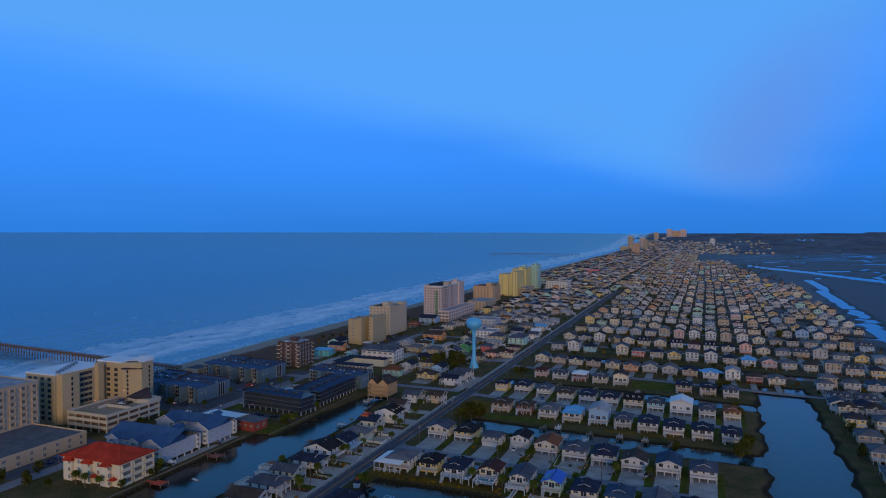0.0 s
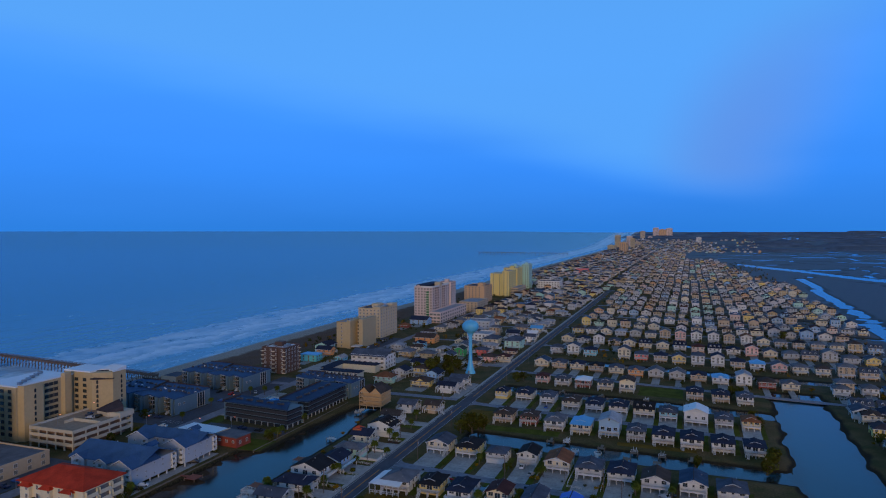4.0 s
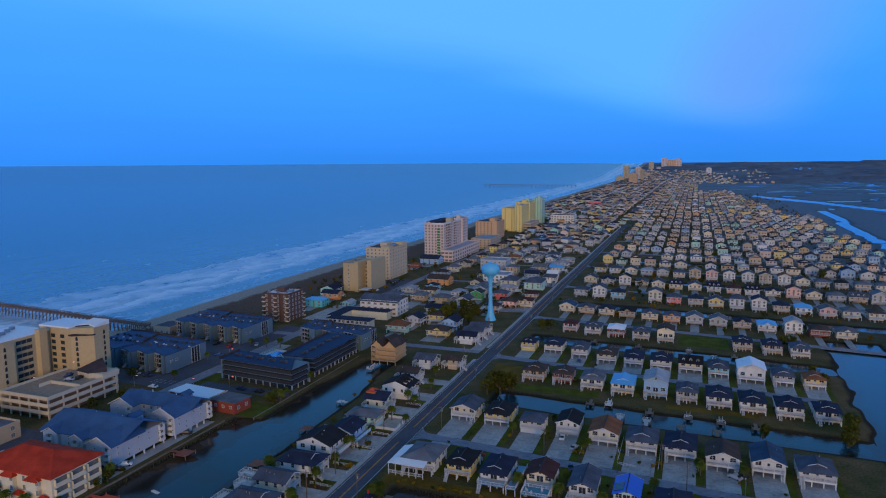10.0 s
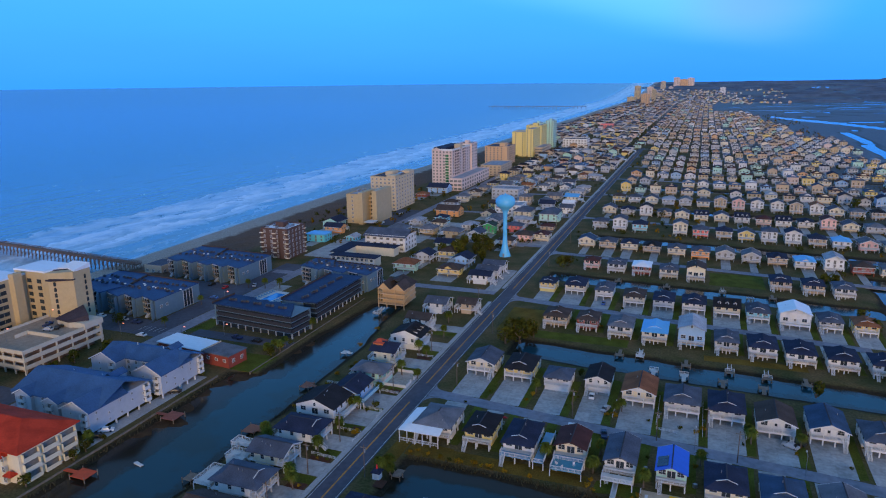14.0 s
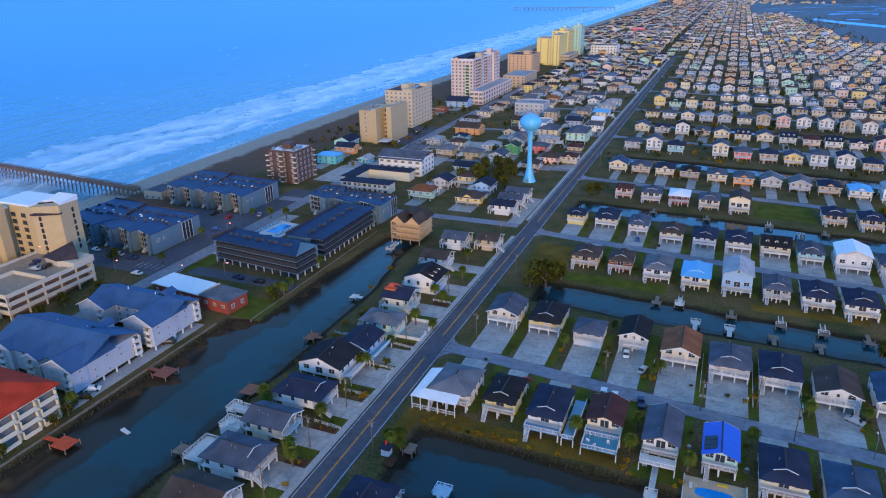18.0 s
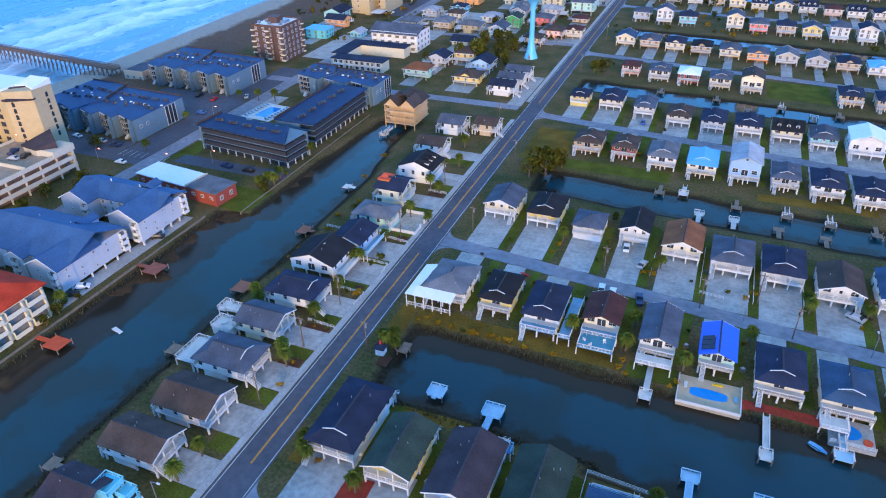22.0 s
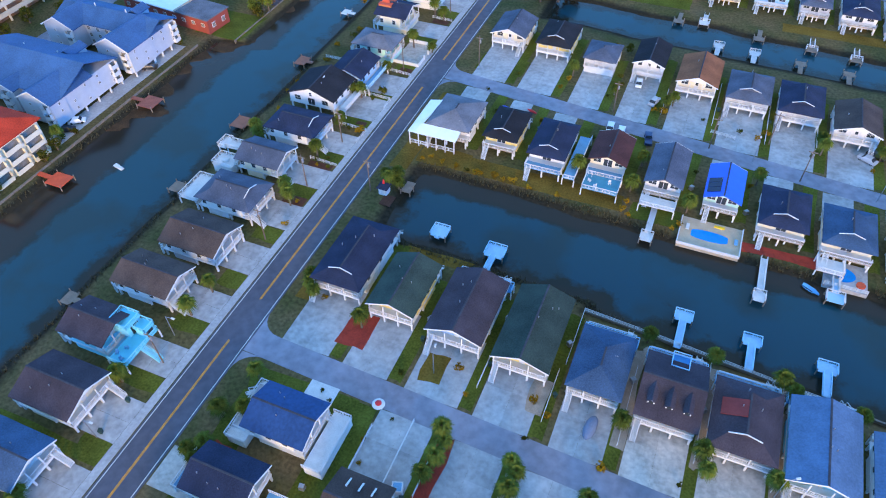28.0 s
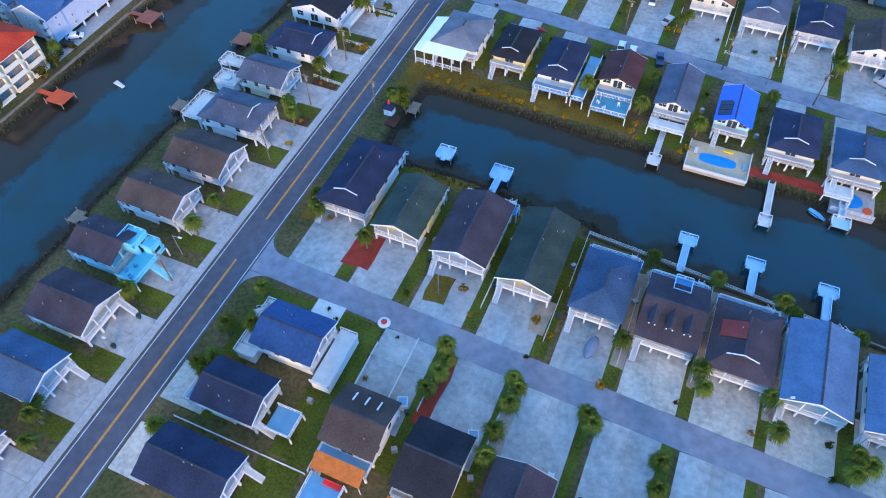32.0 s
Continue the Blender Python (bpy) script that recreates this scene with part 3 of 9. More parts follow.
def railing_mesh(b, pts, z, h=1.0):
    for p, q in zip(pts, pts[1:]):
        p, q = Vector((*p, z)), Vector((*q, z))
        n = max(1, round((q - p).length / 1.5))
        for i in range(n + 1):
            a = p.lerp(q, i / n)
            b.bar(a, a + Vector((0, 0, h)), 0.1)
        b.bar(p + Vector((0, 0, h)), q + Vector((0, 0, h)), 0.12)
        for i in range(1, max(2, round((q - p).length / 0.32))):
            a = p.lerp(q, i / max(2, round((q - p).length / 0.32)))
            b.bar(a + Vector((0, 0, h * 0.15)), a + Vector((0, 0, h)), 0.06)
        b.bar(p + Vector((0, 0, h * 0.15)), q + Vector((0, 0, h * 0.15)), 0.08)


def ramp_mesh(b, x0, x1, ya, za, yb, zb):
    """A flight of steps with open treads, from (ya, za) up to (yb, zb), and a rail on either side."""
    n = max(2, round(abs(zb - za) / 0.19))
    for i in range(n):
        f = (i + 0.5) / n
        y, z = ya + (yb - ya) * f, za + (zb - za) * (i + 1) / n
        b.box(x0, x1, y - 0.16, y + 0.16, z - 0.06, z)
    for x in (x0, x1):
        b.bar((x, ya, za), (x, yb, zb), 0.07, 0.25)
        b.bar((x, ya, za + 0.95), (x, yb, zb + 0.95), 0.08)
        for f in (0, 0.5, 1):
            y, z = ya + (yb - ya) * f, za + (zb - za) * f
            b.bar((x, y, z), (x, y, z + 0.95), 0.08)
# ---------------------------------------------------------------- ground, water, roads
CANALS = [  # centre line at x = 40, slope, half width, from x, to x
    (37.6, -0.035, 12.8, 12.5, 165), (31.6, -0.09, 8.0, 62, 165), (139.0, -0.07, 8.6, 19.0, 165), (240.5, -0.11, 7.5, 12.0, 165),
    (341, -0.11, 6.5, 14, 300), (452, -0.11, 6.0, 14, 300), (562, -0.11, 5.5, 14, 300), (666, -0.11, 5.5, 14, 310)]


def smooth(e0, e1, x):
    t = np.clip((x - e0) / (e1 - e0), 0, 1)
    return t * t * (3 - 2 * t)


def shore_x(y):
    return -239.0 - 0.004 * np.maximum(0, y - 600) + 3.0 * np.sin(y * 0.011)


def inside(x, y):
    """How far a place lies inside a canal, creek or bay, in metres (negative on land)."""
    d = np.full(np.broadcast(x, y).shape, -60.0)
    wob = 1.0 * np.sin(0.21 * x + 0.13 * y) + 0.7 * np.sin(0.47 * x - 0.31 * y)
    for c, s, w, x0, x1 in CANALS:
        dy = w - np.abs(y - (c + s * (x - 40)))
        d = np.maximum(d, np.minimum(np.minimum(dy, x - x0), x1 - x) + 0.25 * wob)
    # the long canal behind the beach blocks
    wa = np.where(y < 84, -72.0, -61.0 + 4 * smooth(120, 165, y))
    ea = np.where(y < 84, -35.5, -36.0 - 5 * smooth(110, 160, y))
    d = np.maximum(d, np.minimum(np.minimum(x - wa, ea - x), 172 - y) + 0.3 * wob)
    # the wide channel in the east and the river beyond
    d = np.maximum(d, np.minimum(np.minimum(x - 158 - 0.03 * y, 196 - x), 289 - y) + wob)
    c = 302 + 0.036 * (y - 735) + 3 * np.sin(y * 0.012)
    d = np.maximum(d, np.minimum(8.5 - np.abs(x - c), np.minimum(y - 380, 1330 - y)) + wob)
    d = np.maximum(d, np.minimum(22 - np.abs((y - 1512) + 2.35 * (x - 380) - 14 * np.sin(x * 0.04)) * 0.39, np.minimum(x - 238, 900 - x)) + wob)
    # tidal creeks through the marsh
    for k, (x0, a, f, w) in enumerate(((430, 60, 0.008, 4), (560, 90, 0.006, 6), (760, 110, 0.005, 9), (1000, 150, 0.004, 12), (1300, 160, 0.004, 14))):
        cc = x0 + a * np.sin(f * y + k * 1.7) + 0.4 * a * np.sin(2.7 * f * y + k)
        d = np.maximum(d, np.minimum(w - np.abs(x - cc), np.minimum(y - 900, 4300 - y)) + wob)
    for k, (y0, a, f, w) in enumerate(((2060, 70, 0.006, 9), (2260, 60, 0.009, 16), (2480, 90, 0.007, 18), (2750, 130, 0.006, 20), (3300, 150, 0.005, 26))):
        cc = y0 + a * np.sin(f * x + k * 2.1)
        d = np.maximum(d, np.minimum(w - np.abs(y - cc), np.minimum(x - 120 + 90 * np.sin(y * 0.013), 2400 - x)) + wob)
    pool = 9 * (np.sin(0.010 * x + 2 * np.sin(0.004 * y)) * np.sin(0.026 * y + 1.6 * np.sin(0.008 * x)) - 0.66)
    d = np.maximum(d, np.minimum(pool, np.minimum(np.minimum(y - 1450, 4200 - y), x - 330 + 0.06 * (y - 1450))))
    return d


def rim(x, y):
    """The far rim of the sheet, which lifts to meet the horizon."""
    r = np.hypot(x - 90, y + 100)
    return 70.0 * np.clip((r - 3200) / 1650, 0, 1) ** 1.3


def ground_z(x, y):
    d = inside(x, y)
    z = -0.72 * smooth(-1.5, 1.2, d) - 1.7 * smooth(1.2, 5.5, d)
    s = x - shore_x(y)
    beach = np.where(s < 34, -3.4 + 4.2 * smooth(-26, 34, s), 0.8 * (1 - smooth(34, 62, s)))
    z = np.where(s < 62, beach + 0.5 * np.sin(x * 0.4) * np.sin(y * 0.17) * smooth(26, 34, s) * (1 - smooth(46, 60, s)), z)
    return z + rim(x, y)


def grid_sheet(name, xs, ys, zf, material):
    X, Y = np.meshgrid(xs, ys)
    V = np.stack([X, Y, zf(X, Y)], -1).reshape(-1, 3)
    n, m = len(xs), len(ys)
    i = (np.arange(m - 1)[:, None] * n + np.arange(n - 1)[None, :]).reshape(-1)
    F = np.stack([i, i + 1, i + n + 1, i + n], 1)
    me = bpy.data.meshes.new(name)
    me.from_pydata(V.tolist(), [], F.tolist())
    me.materials.append(material)
    me.polygons.foreach_set("use_smooth", [True] * len(F))
    me.update()
    return new(name, me)


xs = np.concatenate([np.arange(-300, -205, 8.0), np.arange(-205, 205, 2.5), np.arange(205, 1300, 13.0), np.arange(1300, 4700, 200.0)])
ys = np.concatenate([np.arange(-4600, -500, 300.0), np.arange(-500, -100, 20.0), np.arange(-100, 320, 2.5), np.arange(320, 700, 6.0), np.arange(700, 3000, 16.0), np.arange(3000, 4750, 120.0)])
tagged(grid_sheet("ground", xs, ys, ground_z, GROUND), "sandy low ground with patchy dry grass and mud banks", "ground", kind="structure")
xs = np.concatenate([np.arange(-4700, -600, 150.0), np.arange(-600, -219, 20.0)])
ys = np.concatenate([np.arange(-4600, -400, 300.0), np.arange(-400, 1500, 40.0), np.arange(1500, 4750, 130.0)])
tagged(grid_sheet("sea", xs, ys, lambda x, y: -1.7 + rim(x, y), SEA), "grey-blue open sea with white surf along the beach", "sea", kind="structure")
xs = np.concatenate([np.arange(-80, 200, 2.5), np.arange(200, 600, 20.0), np.arange(600, 2600, 100.0)])
ys = np.concatenate([np.arange(-700, -100, 20.0), np.arange(-100, 260, 2.5), np.arange(260, 700, 20.0), np.arange(700, 4400, 100.0)])
cw = tagged(grid_sheet("canal_water", xs, ys, lambda x, y: -0.85 + rim(x, y), CANAL), "still teal canal water with brown weedy shallows", "water", kind="structure")
X, Y = np.meshgrid(xs, ys)
dep = inside(X, Y)
shoal = np.where((X < -48) & (X > -78), -11.0 * (1 - smooth(-60, -46, X)), 0.0)     # a broad weedy shoal along the west bank of the long canal
shoal = shoal - np.where((X > 10) & (X < 150) & (Y > 28) & (Y < 62), 5.0 * smooth(41, 46, Y + 0.035 * (X - 40)), 0.0)
dep = dep + shoal + np.where(np.abs(X) > 198, 30.0, 0.0)
cw.data.attributes.new("depth", "FLOAT", "POINT").data.foreach_set("value", dep.reshape(-1).astype(np.float32))


# distance haze is put into the woods' blue-grey base colour
HAZY = mat("far_woods_haze_tint", (0.07, 0.11, 0.17), 0.95, var=0.35, scale=0.006, fine=0.03)
r_ = random.Random(12)
hb = MB()
for k in range(420):     # uneven belts of far woods, low and broken
    x, y = r_.uniform(-150, 4300), r_.uniform(2900, 4650)
    if x < 350 and y < 3900:
        continue
    w, d, hh = r_.uniform(60, 260), r_.uniform(30, 90), r_.uniform(3, 8)
    z = float(rim(np.array(x), np.array(y)))
    n_ = 9
    ring = [(x + w * math.cos(i * 2 * math.pi / n_) * r_.uniform(0.7, 1), y + d * math.sin(i * 2 * math.pi / n_) * r_.uniform(0.7, 1)) for i in range(n_)]
    top = [(x + (q[0] - x) * 0.7, y + (q[1] - y) * 0.7, z + hh * r_.uniform(0.6, 1.1)) for q in ring]
    k0 = len(hb.v)
    hb.v += [(q[0], q[1], z - 4) for q in ring] + top
    hb.f.append(tuple(k0 + n_ + i for i in range(n_))); hb.m.append(0)
    for i in range(n_):
        hb.f.append((k0 + i, k0 + (i + 1) % n_, k0 + n_ + (i + 1) % n_, k0 + n_ + i)); hb.m.append(0)
solid("far_woods", hb, HAZY, Matrix.Identity(4), "far low belts of woods tinted for haze beyond the marsh", "woods", kind="stuff")


def slab(b, x0, x1, y0, y1, z0=-0.25, z1=0.05, slope=0.0):
    b.hexa([(x0, y0 + slope * x0, z0), (x1, y0 + slope * x1, z0), (x1, y1 + slope * x1, z0), (x0, y1 + slope * x0, z0),
            (x0, y0 + slope * x0, z1), (x1, y0 + slope * x1, z1), (x1, y1 + slope * x1, z1), (x0, y1 + slope * x0, z1)])
    return b


I4 = Matrix.Identity(4)
road = solid("main_road", slab(MB(), -3.9, 3.9, -900, 945), ASPHALT, I4, "dark two-lane asphalt road with yellow centre line", "road", kind="structure")
for x in (-3.45, 3.45):
    part("edge_line", MB().box(x - 0.07, x + 0.07, -400, 900, 0.03, 0.056), PAINTW, road)
for y0, y1 in ((-75, -10.9), (0, 82), (97, 190), (212, 900)):
    for x in (-0.12, 0.12):
        part("centre_line", MB().box(x - 0.085, x + 0.085, y0, y1, 0.03, 0.056), PAINTY, road)
solid("pavement", slab(MB(), -5.85, -4.15, -250, 190, -0.2, 0.048), CONCW, I4, "narrow concrete pavement beside the main road", "pavement", kind="structure")
solid("pavement", slab(MB(), -5.85, -4.15, 212, 900, -0.2, 0.048), CONCW, I4, "narrow concrete pavement beside the main road", "pavement", kind="structure")
# side streets: y at the main road, slope, reach
STREETS = [(-9.0, -0.045, 152), (91.5, -0.12, 150), (199.5, -0.14, 150), (293, -0.13, 220), (405, -0.12, 270), (515, -0.12, 270),
           (618, -0.12, 275), (724, -0.12, 275), (830, -0.12, 275), (936, -0.12, 275), (1042, -0.12, 275), (1148, -0.12, 275)]
for y0, s, reach in STREETS:
    b = MB()
    slab(b, 3.9, reach, y0 - 2.7, y0 + 2.7, -0.3, 0.046, s)
    for k in (-1, 1):   # rounded mouth at the main road
        pts = [(8.4 - 4.5 * math.sin(a), y0 + s * 8 + k * (7.2 - 4.5 * math.cos(a))) for a in np.linspace(0, math.pi / 2, 7)]
        for p, q in zip(pts, pts[1:]):
            b.quad((p[0], p[1], 0.044), (q[0], q[1], 0.044), (3.9, q[1], 0.044), (3.9, p[1], 0.044))
    solid("side_street", b, ASPHALT2, I4, "narrow worn grey asphalt side street", "road", "side streets", "structure")
solid("beach_street", slab(MB(), -135, -6.6, 201, 207, -0.3, 0.046), ASPHALT2, I4, "grey asphalt cross street to the beach", "road", kind="structure")
solid("shore_road", slab(MB(), -124, -117, -250, 1500, -0.3, 0.04), ASPHALT2, I4, "grey asphalt road behind the beach hotels", "road", kind="structure")
for y in (305, 402, 500, 598, 700, 800):
    solid("cross_street", slab(MB(), -117, -5.8, y - 2.6, y + 2.6, -0.3, 0.043), ASPHALT2, I4, "grey asphalt cross street in the town", "road", "cross streets", "structure")
# ---------------------------------------------------------------- stilt houses


def stilt_house(x, y, w, d, turn, roof="navy", wall="white", style="gable", deck=True, closed=0.4, base=2.2, storey=2.5, pitch=0.36,
                rear="deck", dormers=0, trim=True, label="", deckmat=None, stairs=1, skylights=0, group="houses by the canals", name="house"):
    """A beach house on stilts: carport below, one floor of rooms, porch in front under the gable. Front towards local -y."""
    rnd = random.Random(int(x * 131 + y * 71) & 0xFFFF)
    dutch = style == "dutch"
    if dutch:
        style, trim = "gable", False
    names = {"gable": "gabled", "cross": "side-gabled", "hip": "hipped", "flat": "flat"}
    label = label or "%s stilt house with a %s %s roof and open carport" % (wall, roof, names[style])
    ho = thing(name, pose(x, y, 0, 0, 0, turn), label, "house", group)
    W, D = w / 2 - 0.45, d / 2 - 0.45
    wm, rm = WALL[wall], ROOF[roof]
    top = base + storey
    yf = -D + (1.9 if style in ("gable", "hip") else 1.5)
    Dr = D - 1.5 if rear == "deck" and style != "cross" else D
    body = MB()
    body.box(-W, W, yf, Dr, base, top)
    if style == "gable":
        rise = pitch * w / 2
        for ya, yb in () if dutch else ((yf, yf + 0.2), (Dr - 0.2, Dr)):
            body.hexa([(-W, ya, top), (W, ya, top), (W, yb, top), (-W, yb, top), (-0.05, ya, top + rise * W / (w / 2)), (0.05, ya, top + rise * W / (w / 2)),
                       (0.05, yb, top + rise * W / (w / 2)), (-0.05, yb, top + rise * W / (w / 2))])
    elif style == "cross":
        rise = pitch * d / 2
        for xa, xb in ((-W, -W + 0.2), (W - 0.2, W)):
            body.hexa([(xa, -D, top), (xb, -D, top), (xb, D, top), (xa, D, top), (xa, -0.05, top + rise * 0.92), (xb, -0.05, top + rise * 0.92),
                       (xb, 0.05, top + rise * 0.92), (xa, 0.05, top + rise * 0.92)])
    part("wall", body, wm, ho)
    if closed:
        part("lower_wall", MB().box(-W + 0.15, W - 0.15, max(-D + 0.3, D - 2.2 - closed * 2 * D), D - 2.2, 0.02, base), wm, ho)
    part("floor_deck", MB().box(-W - 0.1, W + 0.1, -D - 0.1, D + 0.1, base - 0.28, base - 0.02), TRIM, ho)
    rb = MB()
    if style == "gable":
        rb.gable(-w / 2, w / 2, -d / 2, d / 2, top - 0.12, top + pitch * w / 2)
        if dutch:   # the front end hipped below a small upright gable
            rb = MB()
            a, t_ = w * 0.27, 0.14
            y0_, za, zr, zt = -d / 2, top + 0.02, top + pitch * a, top + pitch * w / 2
            g = MB()
            for e in (-1, 1):        # front and rear end alike
                C, E_ = (-(w / 2 - a), e * (d / 2 - a), zr), (w / 2 - a, e * (d / 2 - a), zr)
                ends = [(-w / 2, e * d / 2, za), (w / 2, e * d / 2, za), E_, C]
                rb.quad(*(ends if e < 0 else ends[::-1]))
                tri = [C, E_, (0, C[1], zt - 0.02)]
                rb.quad(*(tri if e < 0 else tri[::-1]))
                if e == (1 if turn == 180 else -1):
                    for q in (C, E_):
                        g.bar((q[0] * 1.04, C[1] + e * 0.1, zr + 0.06), (0, C[1] + e * 0.1, zt + 0.03), 0.17, 0.12)
            ya_, yb_ = y0_ + a, d / 2 - a
            rb.quad((w / 2, y0_, za), (w / 2, d / 2, za), (w / 2 - a, yb_, zr), (0, yb_, zt), (0, ya_, zt), (w / 2 - a, ya_, zr))
            rb.quad((-w / 2, d / 2, za), (-w / 2, y0_, za), (-(w / 2 - a), ya_, zr), (0, ya_, zt), (0, yb_, zt), (-(w / 2 - a), yb_, zr))
            rb.box(-w / 2, w / 2, y0_, d / 2, top - 0.14, top + 0.015)
            part("gablet", g, TRIM, ho, "thin white eyebrow trim on the roof")
    elif style == "cross":
        t = MB().gable(-d / 2, d / 2, -w / 2, w / 2, top - 0.12, top + pitch * d / 2)
        rb.v = [(-q[1], q[0], q[2]) for q in t.v]
        rb.f, rb.m = t.f, t.m
    elif style == "hip":
        rb.hip(-w / 2, w / 2, -d / 2, d / 2, top - 0.1, top + pitch * min(w, d) / 2)
    else:
        rb.box(-w / 2, w / 2, -d / 2, d / 2, top, top + 0.35)
    ro = part("roof", rb, rm, ho)
    if style == "gable" and trim:
        # pale barge boards and the bowed trim in the front gable
        b = MB()
        z0, z1 = top - 0.02, top + pitch * w / 2 + 0.1
        for s in (-1, 1):
            b.bar((s * w / 2, -d / 2 - 0.03, z0), (0, -d / 2 - 0.03, z1), 0.06, 0.26)
        part("barge_board", b, TRIM, ho)
        b = MB()
        zb = top + 0.25
        b.quad((-w * 0.22, -d / 2 + 0.9, zb), (w * 0.22, -d / 2 + 0.9, zb), (0, -d / 2 + 0.9, zb + w * 0.11))
        b.box(-w * 0.4, w * 0.4, yf - 0.1, yf - 0.02, top - 0.1, top + 0.05)
        part("gable_trim", b, TRIM, ho)
    # stilts
    nx = 4 if w > 9 else 3
    pm = shared(("stilt", base), lambda: MB().box(-0.17, 0.17, -0.17, 0.17, 0, base - 0.26).done("post", TRIM))
    for i in range(nx):
        px = -W + 0.2 + i * (2 * W - 0.4) / (nx - 1)
        for py in (-D + 0.15, -D * 0.2, D - 0.3):
            if D - 2.2 > py > D - 2.2 - closed * 2 * D and closed:
                continue
            part("post", pm, None, ho, at=pose(px, py, 0))
    part("carport_beam", MB().box(-W, W, -D - 0.06, -D + 0.1, base - 0.6, base - 0.27), TRIM, ho)
    # porch
    b = MB()
    railing_mesh(b, [(-W, yf), (-W, -D), (W, -D), (W, yf)], base - 0.02)
    part("porch_railing", b, TRIM, ho)
    pp = shared(("porch_post", storey), lambda: MB().box(-0.1, 0.1, -0.1, 0.1, 0, storey).done("porch_post", TRIM))
    if style != "cross":
        for i in range(nx):
            part("porch_post", pp, None, ho, at=pose(-W + 0.1 + i * (2 * W - 0.2) / (nx - 1), -D + 0.1, base))
    if stairs:
        b = MB()
        sx = -W + 0.3 if stairs == 1 else W - 1.5
        ramp_mesh(b, sx, sx + 0.95, -D - 2.9, 0.05, -D - 0.1, base)
        part("front_stairs", b, TRIM, ho)
    # windows and doors
    w1, w2, w3 = window_mesh(1.0, 1.3), window_mesh(1.7, 1.35), window_mesh(0.7, 1.0)
    for fx in (-0.62, 0.62):
        part("window", w2 if w > 9 else w1, None, ho, at=pose(fx * W, yf, base + 0.9))
    part("door", shared("door", lambda: MB().box(-0.5, 0.5, -0.06, 0, 0, 2.05).box(-0.35, 0.35, -0.08, -0.05, 1.0, 1.85, 1).done("door", [TRIM, GLASS])), None, ho, at=pose(0, yf, base))
    n = max(2, int((D - yf) / 3))
    n = min(n, 3)
    for i in range(n):
        wy = yf + (i + 0.5) * (D - yf) / n
        part("window", w1, None, ho, at=pose(-W, wy, base + 0.95, 0, 0, -90))
        part("window", w1, None, ho, at=pose(W, wy, base + 0.95, 0, 0, 90))
    part("glass_door", shared("slider", lambda: MB().box(-1.1, 1.1, -0.05, 0, 0, 2.1).box(-1.0, -0.05, -0.08, -0.04, 0.1, 2.0, 1).box(0.05, 1.0, -0.08, -0.04, 0.1, 2.0, 1).done("glass_door", [TRIM, GLASS])), None, ho, at=pose(0, Dr, base, 0, 0, 180))
    for fx in (-0.62, 0.62):
        part("window", w2, None, ho, at=pose(fx * W, Dr, base + 0.8, 0, 0, 180))
    if style == "gable" and not dutch:
        part("gable_window", w3, None, ho, at=pose(0, yf, top + 0.25))
    if style == "gable" and not dutch:
        part("gable_window", w3, None, ho, at=pose(0, Dr, top + 0.25, 0, 0, 180))
    # rear deck over the garden
    if rear == "deck":
        dm = deckmat or DECKM
        reach = 2.6 if deckmat else 1.1
        part("rear_deck", MB().box(-W, W, D + 0.02, D + reach, base - 0.26, base - 0.04), dm, ho)
        b = MB()
        railing_mesh(b, [(-W, D + 0.1), (-W, D + reach - 0.05), (W, D + reach - 0.05), (W, D + 0.1)], base - 0.04)
        part("rear_railing", b, TRIM, ho)
        for px in (-W + 0.2, 0, W - 0.2):
            part("deck_post", pm, None, ho, at=pose(px, D + reach - 0.2, 0))
        b = MB()
        ramp_mesh(b, W - 1.6, W - 0.65, D + reach + 2.6, 0.05, D + reach, base - 0.04)
        part("rear_stairs", b, TRIM, ho)
    for i in range(dormers):
        dx = (i - (dormers - 1) / 2) * w / (dormers + 0.6)
        b = MB()
        zz = top + pitch * d * 0.16
        b.box(dx - 0.6, dx + 0.6, -d * 0.33, -d * 0.1, zz - 0.3, zz + 1.0, 0)
        b.box(dx - 0.4, dx + 0.4, -d * 0.33 - 0.04, -d * 0.33, zz + 0.1, zz + 0.85, 2)
        b.gable(dx - 0.85, dx + 0.85, -d * 0.36, -d * 0.04, zz + 0.95, zz + 1.55, 0.12, 1)
        part("dormer", b, [TRIM, rm, GLASS], ho)
    for i in range(skylights):
        sx = (i - (skylights - 1) / 2) * 2.2
        b = MB()
        zs = top + pitch * d / 2 * 0.45
        k = pitch
        b.hexa([(sx - 0.12, -d * 0.36, zs - 0.1), (sx + 0.12, -d * 0.36, zs - 0.1), (sx + 0.12, -d * 0.2, zs + d * 0.16 * k), (sx - 0.12, -d * 0.2, zs + d * 0.16 * k),
                (sx - 0.12, -d * 0.36, zs + 0.2), (sx + 0.12, -d * 0.36, zs + 0.2), (sx + 0.12, -d * 0.2, zs + d * 0.16 * k + 0.3), (sx - 0.12, -d * 0.2, zs + d * 0.16 * k + 0.3)])
        part("skylight", b, TRIM, ho)
